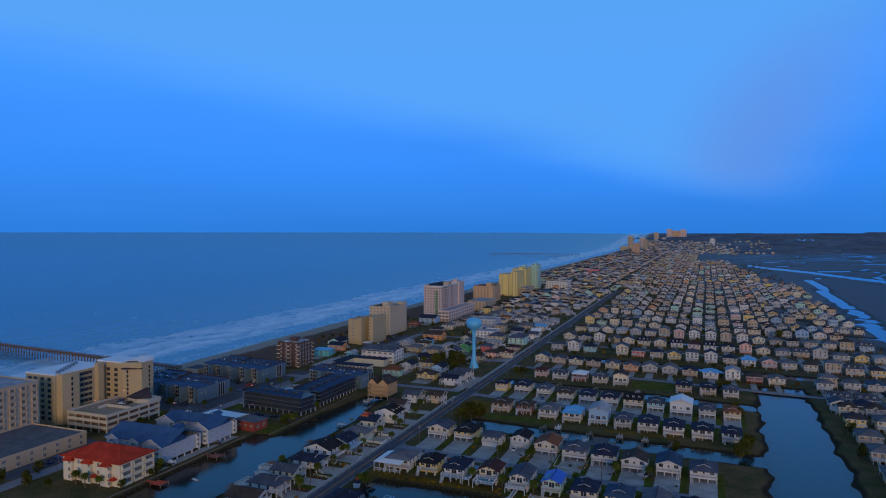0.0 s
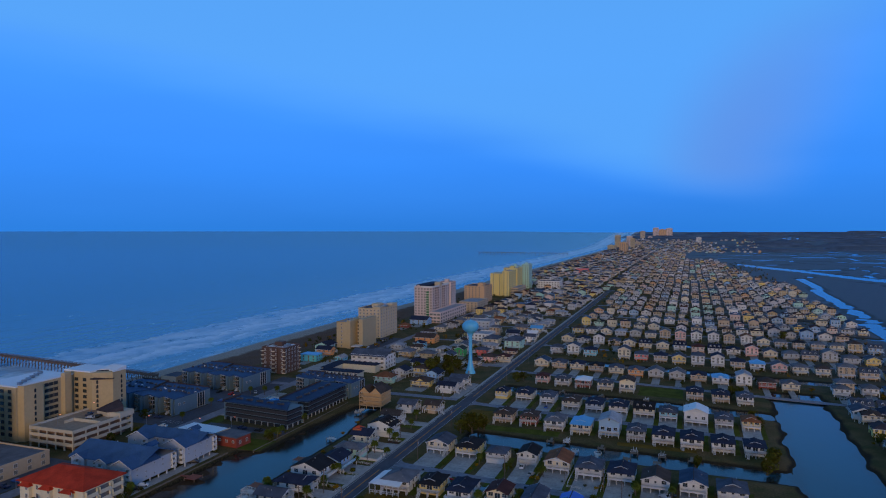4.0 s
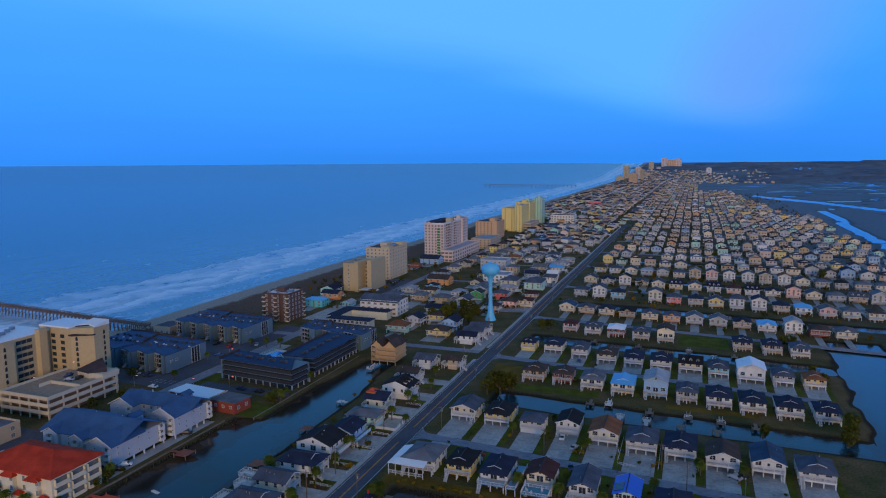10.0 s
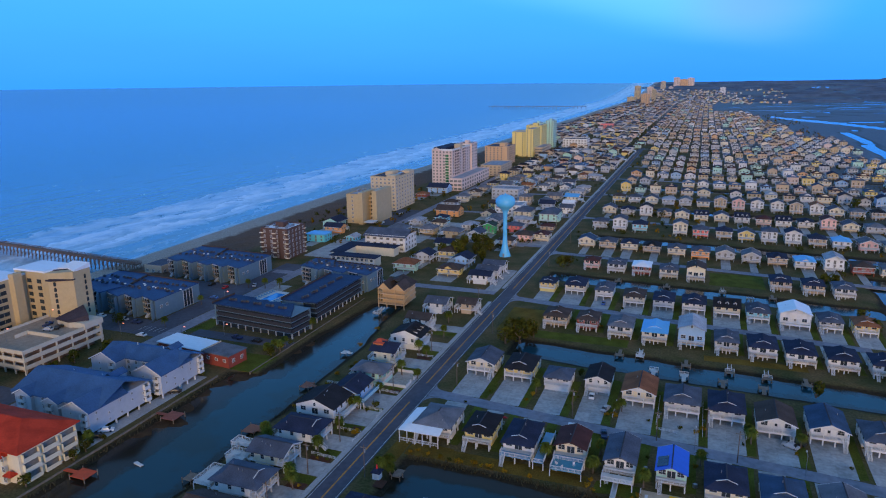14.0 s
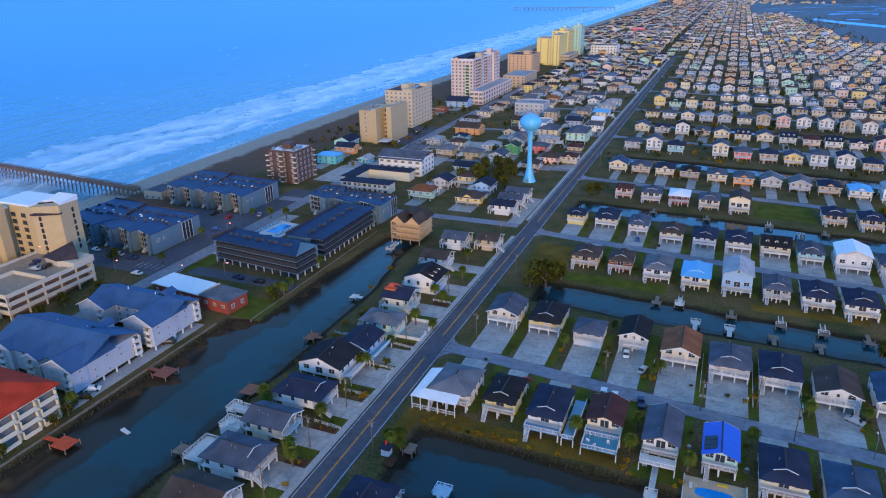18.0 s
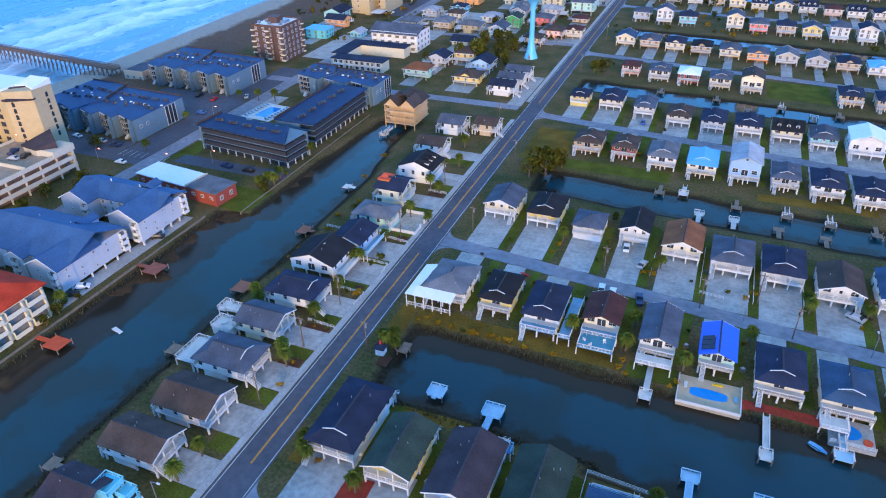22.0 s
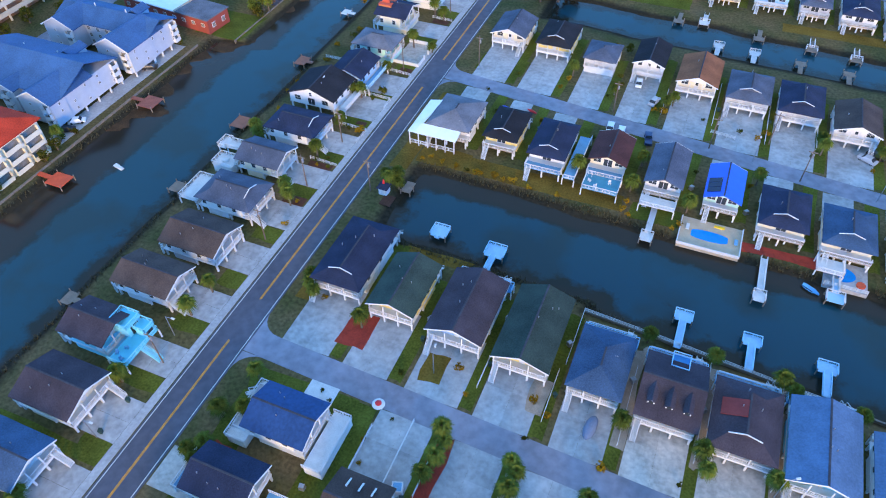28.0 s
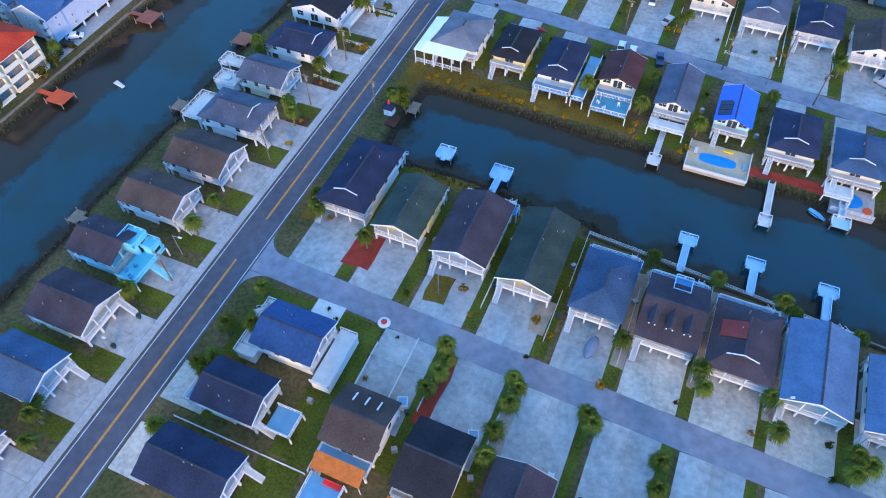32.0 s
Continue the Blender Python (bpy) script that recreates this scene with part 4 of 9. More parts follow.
    if y < 130 and style != "flat":
        # ridge cap, proud of the shingles
        if style == "gable":
            q0 = d / 2 - (w * 0.27 if dutch else 0)
            b = MB().bar((0, -q0, top + pitch * w / 2 + (0.02 if dutch else 0.24)), (0, q0, top + pitch * w / 2 + (0.02 if dutch else 0.24)), 0.34, 0.07)
        elif style == "cross":
            b = MB().bar((-w / 2, 0, top + pitch * d / 2 + 0.24), (w / 2, 0, top + pitch * d / 2 + 0.24), 0.34, 0.07)
        else:
            q0, zz = abs(d - w) / 2, top + pitch * min(w, d) / 2 + 0.02
            b = MB().bar((0, -q0, zz), (0, q0, zz), 0.34, 0.07) if d >= w else MB().bar((-q0, 0, zz), (q0, 0, zz), 0.34, 0.07)
        part("ridge_cap", b, RIDGE, ho)
    # vents on the roof, one by one
    for k in range(3 if y < 40 else 1):
        vx, vy = rnd.uniform(-0.3, 0.3) * w, rnd.uniform(-0.1, 0.35) * d
        s = pitch * (w / 2 - abs(vx)) if style == "gable" else pitch * min(w, d) * 0.15
        part("roof_vent", MB().lathe([(0.09, top + s * 0.9), (0.09, top + s + 0.65)], 6, vx, vy), METAL, ho)
    return ho


def driveway(x, y0, y1, w, m=None, turn=0, px=0.0, label="pale concrete driveway with expansion joints"):
    """A slab of concrete from the street to a house, cut into panels."""
    dr = thing("driveway", pose(px, 0, 0, 0, 0, turn) if turn else I4, label, "driveway", "driveways", "structure")
    b0, n = min(y0, y1), max(1, round(abs(y1 - y0) / 7.0))
    st = abs(y1 - y0) / n
    for i in range(n):
        for k in range(2 if w > 5 else 1):
            ww = w / (2 if w > 5 else 1)
            xa = x - w / 2 + k * ww
            part("panel", MB().box(xa + 0.008, xa + ww - 0.008, b0 + i * st + 0.008, b0 + (i + 1) * st - 0.008, -0.2, 0.035), m or CONC, dr)
    return dr


LAWNS = [0]


def lawn(x0, x1, y0, y1, m=None, label="patch of short green lawn", lift=0.0):
    b = MB()
    LAWNS[0] += 1
    z = 0.006 + 0.0006 * (LAWNS[0] % 31) + lift
    r = random.Random(int(x0 * 7 + y0 * 13))
    n = 10
    pts = []
    for (xa, ya), (xb, yb) in zip(((x0, y0), (x1, y0), (x1, y1), (x0, y1)), ((x1, y0), (x1, y1), (x0, y1), (x0, y0))):
        for i in range(n // 3):
            f = i / (n // 3)
            pts.append((xa + (xb - xa) * f + r.uniform(-0.3, 0.3), ya + (yb - ya) * f + r.uniform(-0.3, 0.3)))
    b.quad(*[(p[0], p[1], z) for p in pts])
    b.quad(*[(p[0], p[1], -0.1) for p in reversed(pts)])
    for p, q in zip(pts, pts[1:] + pts[:1]):
        b.quad((p[0], p[1], -0.1), (q[0], q[1], -0.1), (q[0], q[1], z), (p[0], p[1], z))
    return solid("lawn", b, m or LAWN, I4, label, "lawn", "lawns", "structure")
# ---------------------------------------------------------------- the house rows
# x, y, width across the front, depth, turn, roof, wall, extras
NEAR = [
    (-20.2, -5.9, 9.6, 14.1, 90, "brown", "white", dict()), (-18.2, 7.2, 10.8, 14.4, 90, "brown", "grey", dict(stairs=0)),
    (-19.4, 21.3, 10.6, 14.8, 90, "slate", "white", dict(style="dutch", )), (-20.0, 35.3, 9.4, 12.3, 90, "slate", "cream", dict()),
    (-19.4, 49.2, 10.4, 14.7, 90, "navy", "white", dict(style="dutch", )), (-22.5, -19.7, 9.2, 11.2, 90, "purple", "aqua", dict(stairs=0, trim=False, closed=0.8)),
    (-18.4, -33.0, 10.8, 13.5, 90, "purple", "cream", dict(stairs=2)), (-17.5, -46.4, 10.0, 13.0, 90, "steel", "white", dict(stairs=2)),
    (-17.5, -61.0, 9.5, 13.0, 90, "slate", "white", dict()), (-21.8, 65.2, 12.4, 14.2, 90, "black", "white", dict(closed=0.95, across=True)),
    (-18.2, 77.3, 12.0, 10.4, 90, "navy", "blue", dict(closed=0.8, across=True)), (-18.2, 92.0, 9.6, 13.2, 90, "grey", "mint", dict(style="hip", closed=0.9, stairs=0)),
    (-20.0, 108.6, 10.8, 11.0, 90, "navy", "cream", dict(closed=0.95, storey=3.4))]
NEAR += [
    (-18.6, 126.5, 11.5, 13.5, 90, "black", "white", dict(dormers=3, style="cross", closed=0.95, storey=3.2)), (-22.5, 146.5, 9.5, 11.5, 90, "brown", "white", dict(closed=0.8)),
    (-22.8, 168.5, 10.5, 11.0, 90, "slate", "white", dict(closed=0.6)), (-9.5, 171.5, 9.5, 9.8, 90, "brown", "tan", dict(closed=0.5)),
    (-17.5, 216.5, 9.4, 12.6, 90, "navy", "white", dict(closed=0.6)), (-17.2, 227.8, 8.6, 12.6, 90, "slate", "white", dict(closed=0.6)),
    (-17.0, 239.0, 8.8, 12.6, 90, "slate", "white", dict(closed=0.6)), (21.6, -23.2, 9.6, 12.4, 90, "deep", "white", dict(closed=0.9, stairs=2, deckmat=DECKW)),
    (18.4, -36.2, 8.8, 12.0, 90, "navy", "cream", dict(deckmat=DECKB)), (19.1, -49.5, 9.6, 15.0, 90, "navy", "blue", dict(stairs=2)),
    (39.6, -33.0, 9.8, 10.6, 180, "brown", "white", dict(style="cross", skylights=3, deckmat=DECKB)), (52.8, -34.4, 9.6, 12.0, 180, "black", "white", dict(style="cross")),
    (66.2, -36.4, 9.8, 13.0, 180, "purple", "white", dict(style="gable"))]
NEAR += [
    (79.4, -37.4, 9.8, 13.0, 180, "navy", "white", dict(style="gable")), (92.6, -38.0, 9.8, 13.0, 180, "grey", "tan", dict(style="gable")),
    (105.8, -38.6, 9.8, 13.0, 180, "brown", "white", dict(style="hip")), (15.2, 14.4, 11.2, 19.0, 0, "navy", "white", dict(style="dutch", closed=0.7)),
    (28.1, 10.3, 10.2, 14.6, 0, "green", "yellow", dict(stairs=0)), (41.6, 10.0, 11.4, 16.6, 0, "purple", "blue", dict(deckmat=DECKB)),
    (54.8, 9.8, 11.0, 18.4, 0, "green", "yellow", dict()), (68.2, 7.0, 10.0, 14.2, 0, "steel", "white", dict(style="hip", deckmat=DECKB)),
    (80.6, 5.8, 10.8, 14.0, 0, "purple", "white", dict(style="cross", dormers=3, deckmat=DECKB)),
    (92.8, 4.8, 11.2, 14.4, 0, "purple", "white", dict(style="dutch", deckmat=DECKB)), (104.9, 4.4, 11.2, 16.4, 0, "mist", "aqua", dict(deckmat=DECKB)),
    (117.3, 3.0, 10.6, 14.6, 0, "mist", "white", dict()), (130.0, 2.4, 10.6, 14.6, 0, "navy", "cream", dict(style="dutch", )),
    (16.6, 66.8, 11.6, 14.0, 180, "grey", "white", dict(style="hip", closed=0.3, stairs=0)), (30.0, 67.0, 9.0, 13.4, 180, "black", "yellow", dict(style="dutch", ))]
NEAR += [
    (42.3, 65.4, 9.6, 15.0, 180, "navy", "white", dict(style="dutch", deckmat=DECKB)), (56.2, 66.6, 9.2, 11.4, 180, "maroon", "cream", dict(deckmat=DECKB)),
    (69.6, 65.0, 8.8, 14.6, 180, "slate", "white", dict()), (82.4, 63.4, 8.2, 12.2, 180, "blue", "mint", dict()),
    (95.2, 60.0, 10.4, 13.4, 180, "navy", "cream", dict(style="dutch", )), (108.0, 58.6, 10.6, 13.0, 180, "steel", "cream", dict(style="dutch", )),
    (121.0, 57.2, 10.4, 13.4, 180, "grey", "white", dict()), (134.0, 55.6, 10.4, 13.4, 180, "navy", "white", dict(style="dutch", )),
    (16.2, 113.4, 10.8, 13.2, 0, "slate", "cream", dict(stairs=2)), (29.9, 113.6, 10.6, 14.8, 0, "black", "yellow", dict(style="dutch", stairs=0)),
    (44.0, 108.4, 9.4, 10.4, 0, "slate", "white", dict(style="hip", stairs=0, closed=0.8)), (57.0, 112.0, 9.0, 13.0, 0, "black", "white", dict(closed=0.7)),
    (70.5, 107.8, 11.0, 14.4, 0, "rust", "cream", dict(stairs=0)), (83.6, 105.0, 11.2, 14.0, 0, "slate", "white", dict(style="dutch", ))]
NEAR += [
    (96.3, 104.2, 11.0, 14.8, 0, "navy", "white", dict(style="dutch", )), (109.4, 99.6, 11.0, 13.2, 0, "brown", "white", dict(stairs=2)),
    (123.0, 101.0, 10.6, 15.0, 0, "steel", "white", dict(stairs=2)), (136.5, 98.0, 11.2, 13.4, 0, "slate", "white", dict(style="dutch", )),
    (31.0, 169.8, 10.8, 13.0, 180, "brown", "tan", dict()), (44.3, 169.6, 9.4, 12.6, 180, "brown", "brick", dict()),
    (58.0, 166.8, 10.4, 14.6, 180, "grey", "white", dict()), (71.4, 165.0, 10.4, 15.4, 180, "sky", "cream", dict()),
    (85.0, 165.0, 10.6, 15.0, 180, "pale", "blue", dict(storey=5.2)), (97.6, 162.6, 9.2, 13.6, 180, "slate", "grey", dict()),
    (110.0, 161.0, 10.6, 14.6, 180, "navy", "white", dict()), (122.4, 158.8, 10.6, 14.6, 180, "navy", "white", dict()),
    (135.6, 157.0, 10.6, 13.6, 180, "navy", "white", dict()), (148.6, 155.6, 9.6, 12.6, 180, "navy", "white", dict()),
    (17.6, 215.6, 8.4, 10.6, 0, "navy", "yellow", dict(closed=0.9, stairs=0))]
NEAR += [
    (31.0, 217.4, 10.2, 14.6, 0, "navy", "cream", dict(style="dutch", stairs=0)), (45.2, 213.4, 8.8, 14.6, 0, "slate", "white", dict()),
    (59.4, 207.6, 10.2, 13.8, 0, "brown", "cream", dict()), (72.4, 206.6, 9.8, 14.8, 0, "navy", "white", dict(style="dutch", )),
    (85.2, 206.0, 10.6, 14.0, 0, "navy", "white", dict(style="dutch", )), (98.6, 204.6, 11.6, 13.4, 0, "black", "cream", dict(style="cross", dormers=3)),
    (110.9, 201.8, 9.8, 13.8, 0, "slate", "aqua", dict()), (124.4, 198.0, 12.4, 13.8, 0, "white", "white", dict(storey=4.6)),
    (137.6, 198.0, 9.4, 13.0, 0, "slate", "grey", dict()), (150.0, 197.0, 9.4, 12.0, 0, "rust", "yellow", dict()),
    (31.5, 263.5, 9.0, 9.6, 180, "maroon", "pink", dict(style="hip", closed=0.9)), (45.0, 261.5, 10.0, 12.0, 180, "slate", "white", dict()),
    (58.2, 260.5, 10.2, 12.6, 180, "white", "brick", dict(style="hip")), (72.0, 258.5, 10.0, 12.0, 180, "slate", "cream", dict()),
    (85.2, 257.5, 9.8, 12.6, 180, "brown", "cream", dict(storey=4.6))]
NEAR += [
    (124.0, 253.0, 10.2, 13.0, 180, "navy", "tan", dict()), (138.0, 251.0, 10.2, 13.0, 180, "navy", "tan", dict()),
    (150.8, 249.4, 9.6, 13.0, 180, "slate", "white", dict())]
NEAR = [(n[0] + (n[0] - 70) * 0.0107, n[1] + (n[1] + 66) * 0.0107, *n[2:]) for n in NEAR]
for x, y, w, d, turn, roof, wall, ex in NEAR:
    if y > 150 and x > 0 and "storey" not in ex:
        ex.setdefault("style", "dutch")
    if ex.pop("across", False):          # ridge along the road
        stilt_house(x, y, d, w, turn + 90, roof, wall, deck=False, rear="none", stairs=0, trim=False, **ex)
    else:
        stilt_house(x, y, w, d, turn, roof, wall, **ex)


# ---- simpler houses farther off: body, roof, porch, windows
def plain_house(w, d, roof, wall, two=False, base=2.2, style="gable", dormers=0):
    """A small far house, local front towards -y; returned as a thing at the origin."""
    top = base + (4.9 if two else 2.5)
    kinds = {"gable": "gabled", "dutch": "half-hipped", "hip": "hipped", "cross": "side-gabled", "flat": "flat"}
    ho = thing("beach_house", I4, "%s %s with a %s %s roof" % (wall, "beach house on stilts" if base > 1 else "small town building", roof, kinds[style]), "house", "beach houses in rows")
    yf = -d / 2 + 2.2
    yr = d / 2 - (1.9 if base > 1 else 0.5)
    b = MB().box(-w / 2 + 0.5, w / 2 - 0.5, yf, yr, base, top)
    if base > 1:
        b.box(-w / 2 + 0.8, w / 2 - 0.8, -1.0, d / 2 - 3.2, 0, base)
        for px in (-w / 2 + 0.7, 0, w / 2 - 0.7):
            b.box(px - 0.15, px + 0.15, -d / 2 + 0.6, -d / 2 + 0.9, 0, base)
    rise = 0.42 * w / 2
    rb = MB()
    if style == "gable":
        for ya in (yf, yr - 0.2):
            b.hexa([(-w / 2 + 0.5, ya, top), (w / 2 - 0.5, ya, top), (w / 2 - 0.5, ya + 0.2, top), (-w / 2 + 0.5, ya + 0.2, top),
                    (-0.05, ya, top + rise * 0.88), (0.05, ya, top + rise * 0.88), (0.05, ya + 0.2, top + rise * 0.88), (-0.05, ya + 0.2, top + rise * 0.88)])
        rb.gable(-w / 2, w / 2, -d / 2, d / 2, top - 0.1, top + rise)
    elif style == "cross":
        t = MB().gable(-d / 2, d / 2, -w / 2, w / 2, top - 0.1, top + 0.42 * d / 2)
        rb.v, rb.f, rb.m = [(-q[1], q[0], q[2]) for q in t.v], t.f, t.m
        for xa in (-w / 2 + 0.5, w / 2 - 0.7):
            b.hexa([(xa, -d / 2 + 0.6, top), (xa + 0.2, -d / 2 + 0.6, top), (xa + 0.2, d / 2 - 0.6, top), (xa, d / 2 - 0.6, top),
                    (xa, -0.05, top + 0.38 * d / 2), (xa + 0.2, -0.05, top + 0.38 * d / 2), (xa + 0.2, 0.05, top + 0.38 * d / 2), (xa, 0.05, top + 0.38 * d / 2)])
    elif style == "flat":
        rb.box(-w / 2, w / 2, -d / 2 + 1.4, d / 2, top, top + 0.4)
    else:
        rb.hip(-w / 2, w / 2, -d / 2, d / 2, top - 0.1, top + rise)
        if style == "dutch":
            b.hexa([(-w * 0.22, -d / 2 + 0.7, top), (w * 0.22, -d / 2 + 0.7, top), (w * 0.22, -d / 2 + 3, top), (-w * 0.22, -d / 2 + 3, top),
                    (-0.05, -d / 2 + 0.7, top + rise * 0.62), (0.05, -d / 2 + 0.7, top + rise * 0.62), (0.05, -d / 2 + 3, top + rise * 0.62), (-0.05, -d / 2 + 3, top + rise * 0.62)])
            rb.gable(-w * 0.27, w * 0.27, -d / 2 + 0.2, -d / 2 + w * 0.45, top + 0.05, top + rise * 0.75, 0.16)
    part("wall", b, WALL[wall], ho)
    if style == "gable":     # pale barge boards on both ends
        for ya in (-d / 2 - 0.04, d / 2 + 0.04):
            for s in (-1, 1):
                rb.bar((s * w / 2, ya, top), (0, ya, top + rise + 0.1), 0.08, 0.3, 1)
    elif style != "flat":    # and pale fascias under the hipped eaves
        for ya in (-d / 2 - 0.03, d / 2 + 0.03):
            rb.bar((-w / 2, ya, top), (w / 2, ya, top), 0.06, 0.24, 1)
    for k in range(dormers):
        dx = (k - (dormers - 1) / 2) * w / (dormers + 0.4)
        for s in (-1, 1):
            ya, yb = sorted((s * d * 0.34, s * d * 0.12))
            zz = top + 0.42 * d * 0.16 if style == "cross" else top + rise * 0.3
            rb.box(dx - 0.6, dx + 0.6, ya, yb, zz - 0.2, zz + 1.1, 1)
            rb.box(dx - 0.35, dx + 0.35, s * d * 0.345 - 0.03, s * d * 0.345 + 0.03, zz + 0.2, zz + 0.9, 2)
            rb.gable(dx - 0.8, dx + 0.8, ya - 0.1, yb, zz + 1.05, zz + 1.6, 0.12)
    part("roof", rb, [ROOF[roof], TRIM, GLASS], ho)
    if base > 1:
        b = MB().box(-w / 2 + 0.4, w / 2 - 0.4, -d / 2 + 0.4, yf, base - 0.2, base)
        b.bar((-w / 2 + 0.5, -d / 2 + 0.5, base + 0.95), (w / 2 - 0.5, -d / 2 + 0.5, base + 0.95), 0.1)
        for i in range(8):
            px = -w / 2 + 0.5 + i * (w - 1) / 7
            b.box(px - 0.06, px + 0.06, -d / 2 + 0.44, -d / 2 + 0.56, base, base + (2.4 if i in (0, 3, 4, 7) else 0.95))
        part("porch", b, TRIM, ho)
        b = MB().box(-w / 2 + 0.6, w / 2 - 0.6, yr + 0.02, d / 2 + 2.4, base - 0.2, base)
        for i in range(5):
            px = -w / 2 + 0.7 + i * (w - 1.4) / 4
            b.box(px - 0.08, px + 0.08, d / 2 + 2.2, d / 2 + 2.36, 0, base + 0.95)
            b.box(px - 0.1, px + 0.1, d / 2 - 0.5, d / 2 - 0.3, base, top)
        b.bar((-w / 2 + 0.6, d / 2 + 2.3, base + 0.95), (w / 2 - 0.6, d / 2 + 2.3, base + 0.95), 0.1)
        b.bar((-w / 2 + 0.6, d / 2 + 2.3, base + 0.5), (w / 2 - 0.6, d / 2 + 2.3, base + 0.5), 0.05)
        ramp_mesh(b, w * 0.2, w * 0.2 + 0.95, d / 2 + 4.9, 0.05, d / 2 + 2.4, base)
        part("rear_deck", b, TRIM, ho)
    b = MB()
    for z in ([base + 0.8, base + 3.0] if two else [base + 0.8]):
        for fx in (-0.3, 0.0, 0.3):
            b.box(fx * w - 0.6, fx * w + 0.6, yf - 0.06, yf + 0.02, z - (0.7 if fx == 0 else 0), z + 1.3)
            b.box(fx * w - 0.7, fx * w + 0.7, yr - 0.02, yr + 0.06, z - (0.7 if fx == 0 else 0), z + 1.3)
        for s in (-1, 1):
            for fy in (-0.15, 0.12, 0.32):
                b.box(s * (w / 2 - 0.5) - 0.05, s * (w / 2 - 0.5) + 0.05, fy * d - 0.5, fy * d + 0.5, z, z + 1.2)
    tagged(part("window", b, CURTAIN, ho), kind="stuff")
    return ho


rnd = random.Random(7)
rl = ["navy", "grey", "grey", "brown", "slate", "grey", "steel", "purple", "slate", "grey", "brown", "slate", "black", "pale"]
wl = ["cream", "grey", "tan", "chalk", "beige", "white", "beige", "yellow", "tan", "cream", "grey", "mint", "tan", "grey", "beige", "blue", "tan"]
sl = ["dutch", "gable", "hip", "dutch", "cross", "hip", "dutch"]
KINDS = []
for k in range(34):
    KINDS.append(plain_house(rnd.uniform(9.6, 12.0), rnd.uniform(11.5, 14.5), rl[k % len(rl)], wl[k % len(wl)], two=(k % 5 == 1), style=sl[k % len(sl)], dormers=3 if k % 7 == 4 else 0))
SPECIAL = [plain_house(10, 12.5, r, w, t, style=q) for r, w, t, q in (("sky", "cream", False, "gable"), ("slate", "coral", False, "hip"), ("white", "tan", False, "hip"), ("navy", "yellow", True, "dutch"),
                                                      ("rust", "tan", False, "dutch"), ("slate", "yellow", False, "gable"), ("maroon", "pink", True, "hip"))]
# the town's odd buildings west of the main road: x, y, width, depth, turn, roof, wall, two floors, base, style
TOWN = [
    (-149, 276, 14, 12, 0, "sky", "teal", True, 0.3, "flat"), (-151, 302, 14, 11, 0, "navy", "orange", False, 2.2, "cross"),
    (-160, 318, 16, 13, 90, "navy", "mint", True, 0.3, "cross"), (-95.5, 381, 19, 15, 0, "brown", "orange", True, 0.6, "cross"),
    (-91, 353, 10, 10, 0, "navy", "aqua", True, 0.3, "dutch"), (-17, 383, 14, 22, 0, "slate", "mint", True, 2.4, "hip"),
    (-48, 332, 9, 11, 0, "green", "kelly", True, 1.2, "gable"), (-70, 474, 15, 18, 0, "slate", "yellow", True, 0.6, "cross"),
    (-143, 484, 20, 16, 0, "navy", "blue", True, 0.6, "cross"), (-150, 459, 11, 11, 0, "rust", "brick", False, 0.3, "hip"),
    (-65, 229, 13, 11, 0, "rust", "mint", False, 2.2, "hip"), (-62.5, 250, 11, 11, 90, "navy", "grey", False, 2.2, "cross"),
    (-38.5, 249, 12, 11, 90, "navy", "blue", False, 2.2, "cross")]
TOWN += [
    (-39, 229, 13, 12, 0, "brown", "yellow", False, 1.4, "dutch"), (-66, 388, 11, 11, 0, "brown", "cream", False, 0.3, "gable"),
    (-64, 337, 11, 12, 0, "pale", "white", False, 2.2, "hip"), (-63, 286, 13, 11, 0, "navy", "cream", False, 0.8, "cross"),
    (-20, 318, 11, 12, 90, "brown", "pink", False, 2.2, "hip"), (-9.5, 322, 10, 11, 0, "maroon", "cream", False, 2.2, "dutch"),
    (-13, 354, 10, 10, 0, "maroon", "tan", False, 0.6, "hip"), (-39, 391, 14, 18, 0, "slate", "cream", True, 1.2, "hip"),
    (-27, 300, 10, 11, 90, "brown", "tan", False, 2.2, "hip"), (-128, 284, 8, 10, 0, "pale", "aqua", False, 0.3, "gable"),
    (-52, 356, 10, 12, 0, "grey", "grey", False, 2.2, "gable"), (-58, 410, 10, 12, 0, "grey", "tan", True, 2.2, "gable"),
    (-27, 420, 11, 13, 90, "navy", "grey", True, 2.2, "gable")]
TOWN += [
    (-12, 420, 10, 11, 90, "slate", "white", False, 2.2, "gable"), (-14, 440, 9, 10, 90, "white", "white", False, 2.2, "gable")]
placed = 0


def put_house(x, y, turn, kind=None):
    global placed
    src = kind or (SPECIAL[rnd.randrange(7)] if rnd.random() < 0.06 else KINDS[rnd.randrange(len(KINDS))])
    m = pose(x + rnd.uniform(-0.6, 0.6), y + rnd.uniform(-0.9, 0.9), 0, 0, 0, turn + rnd.uniform(-1.5, 1.5))
    placed += 1
    if not src.get("used_once"):
        src["used_once"] = 1
        src.matrix_world = m
        return src
    return copy_thing(src, m)


DRIVES = []
PADS = []
FAR = []       # the places beyond, joined below


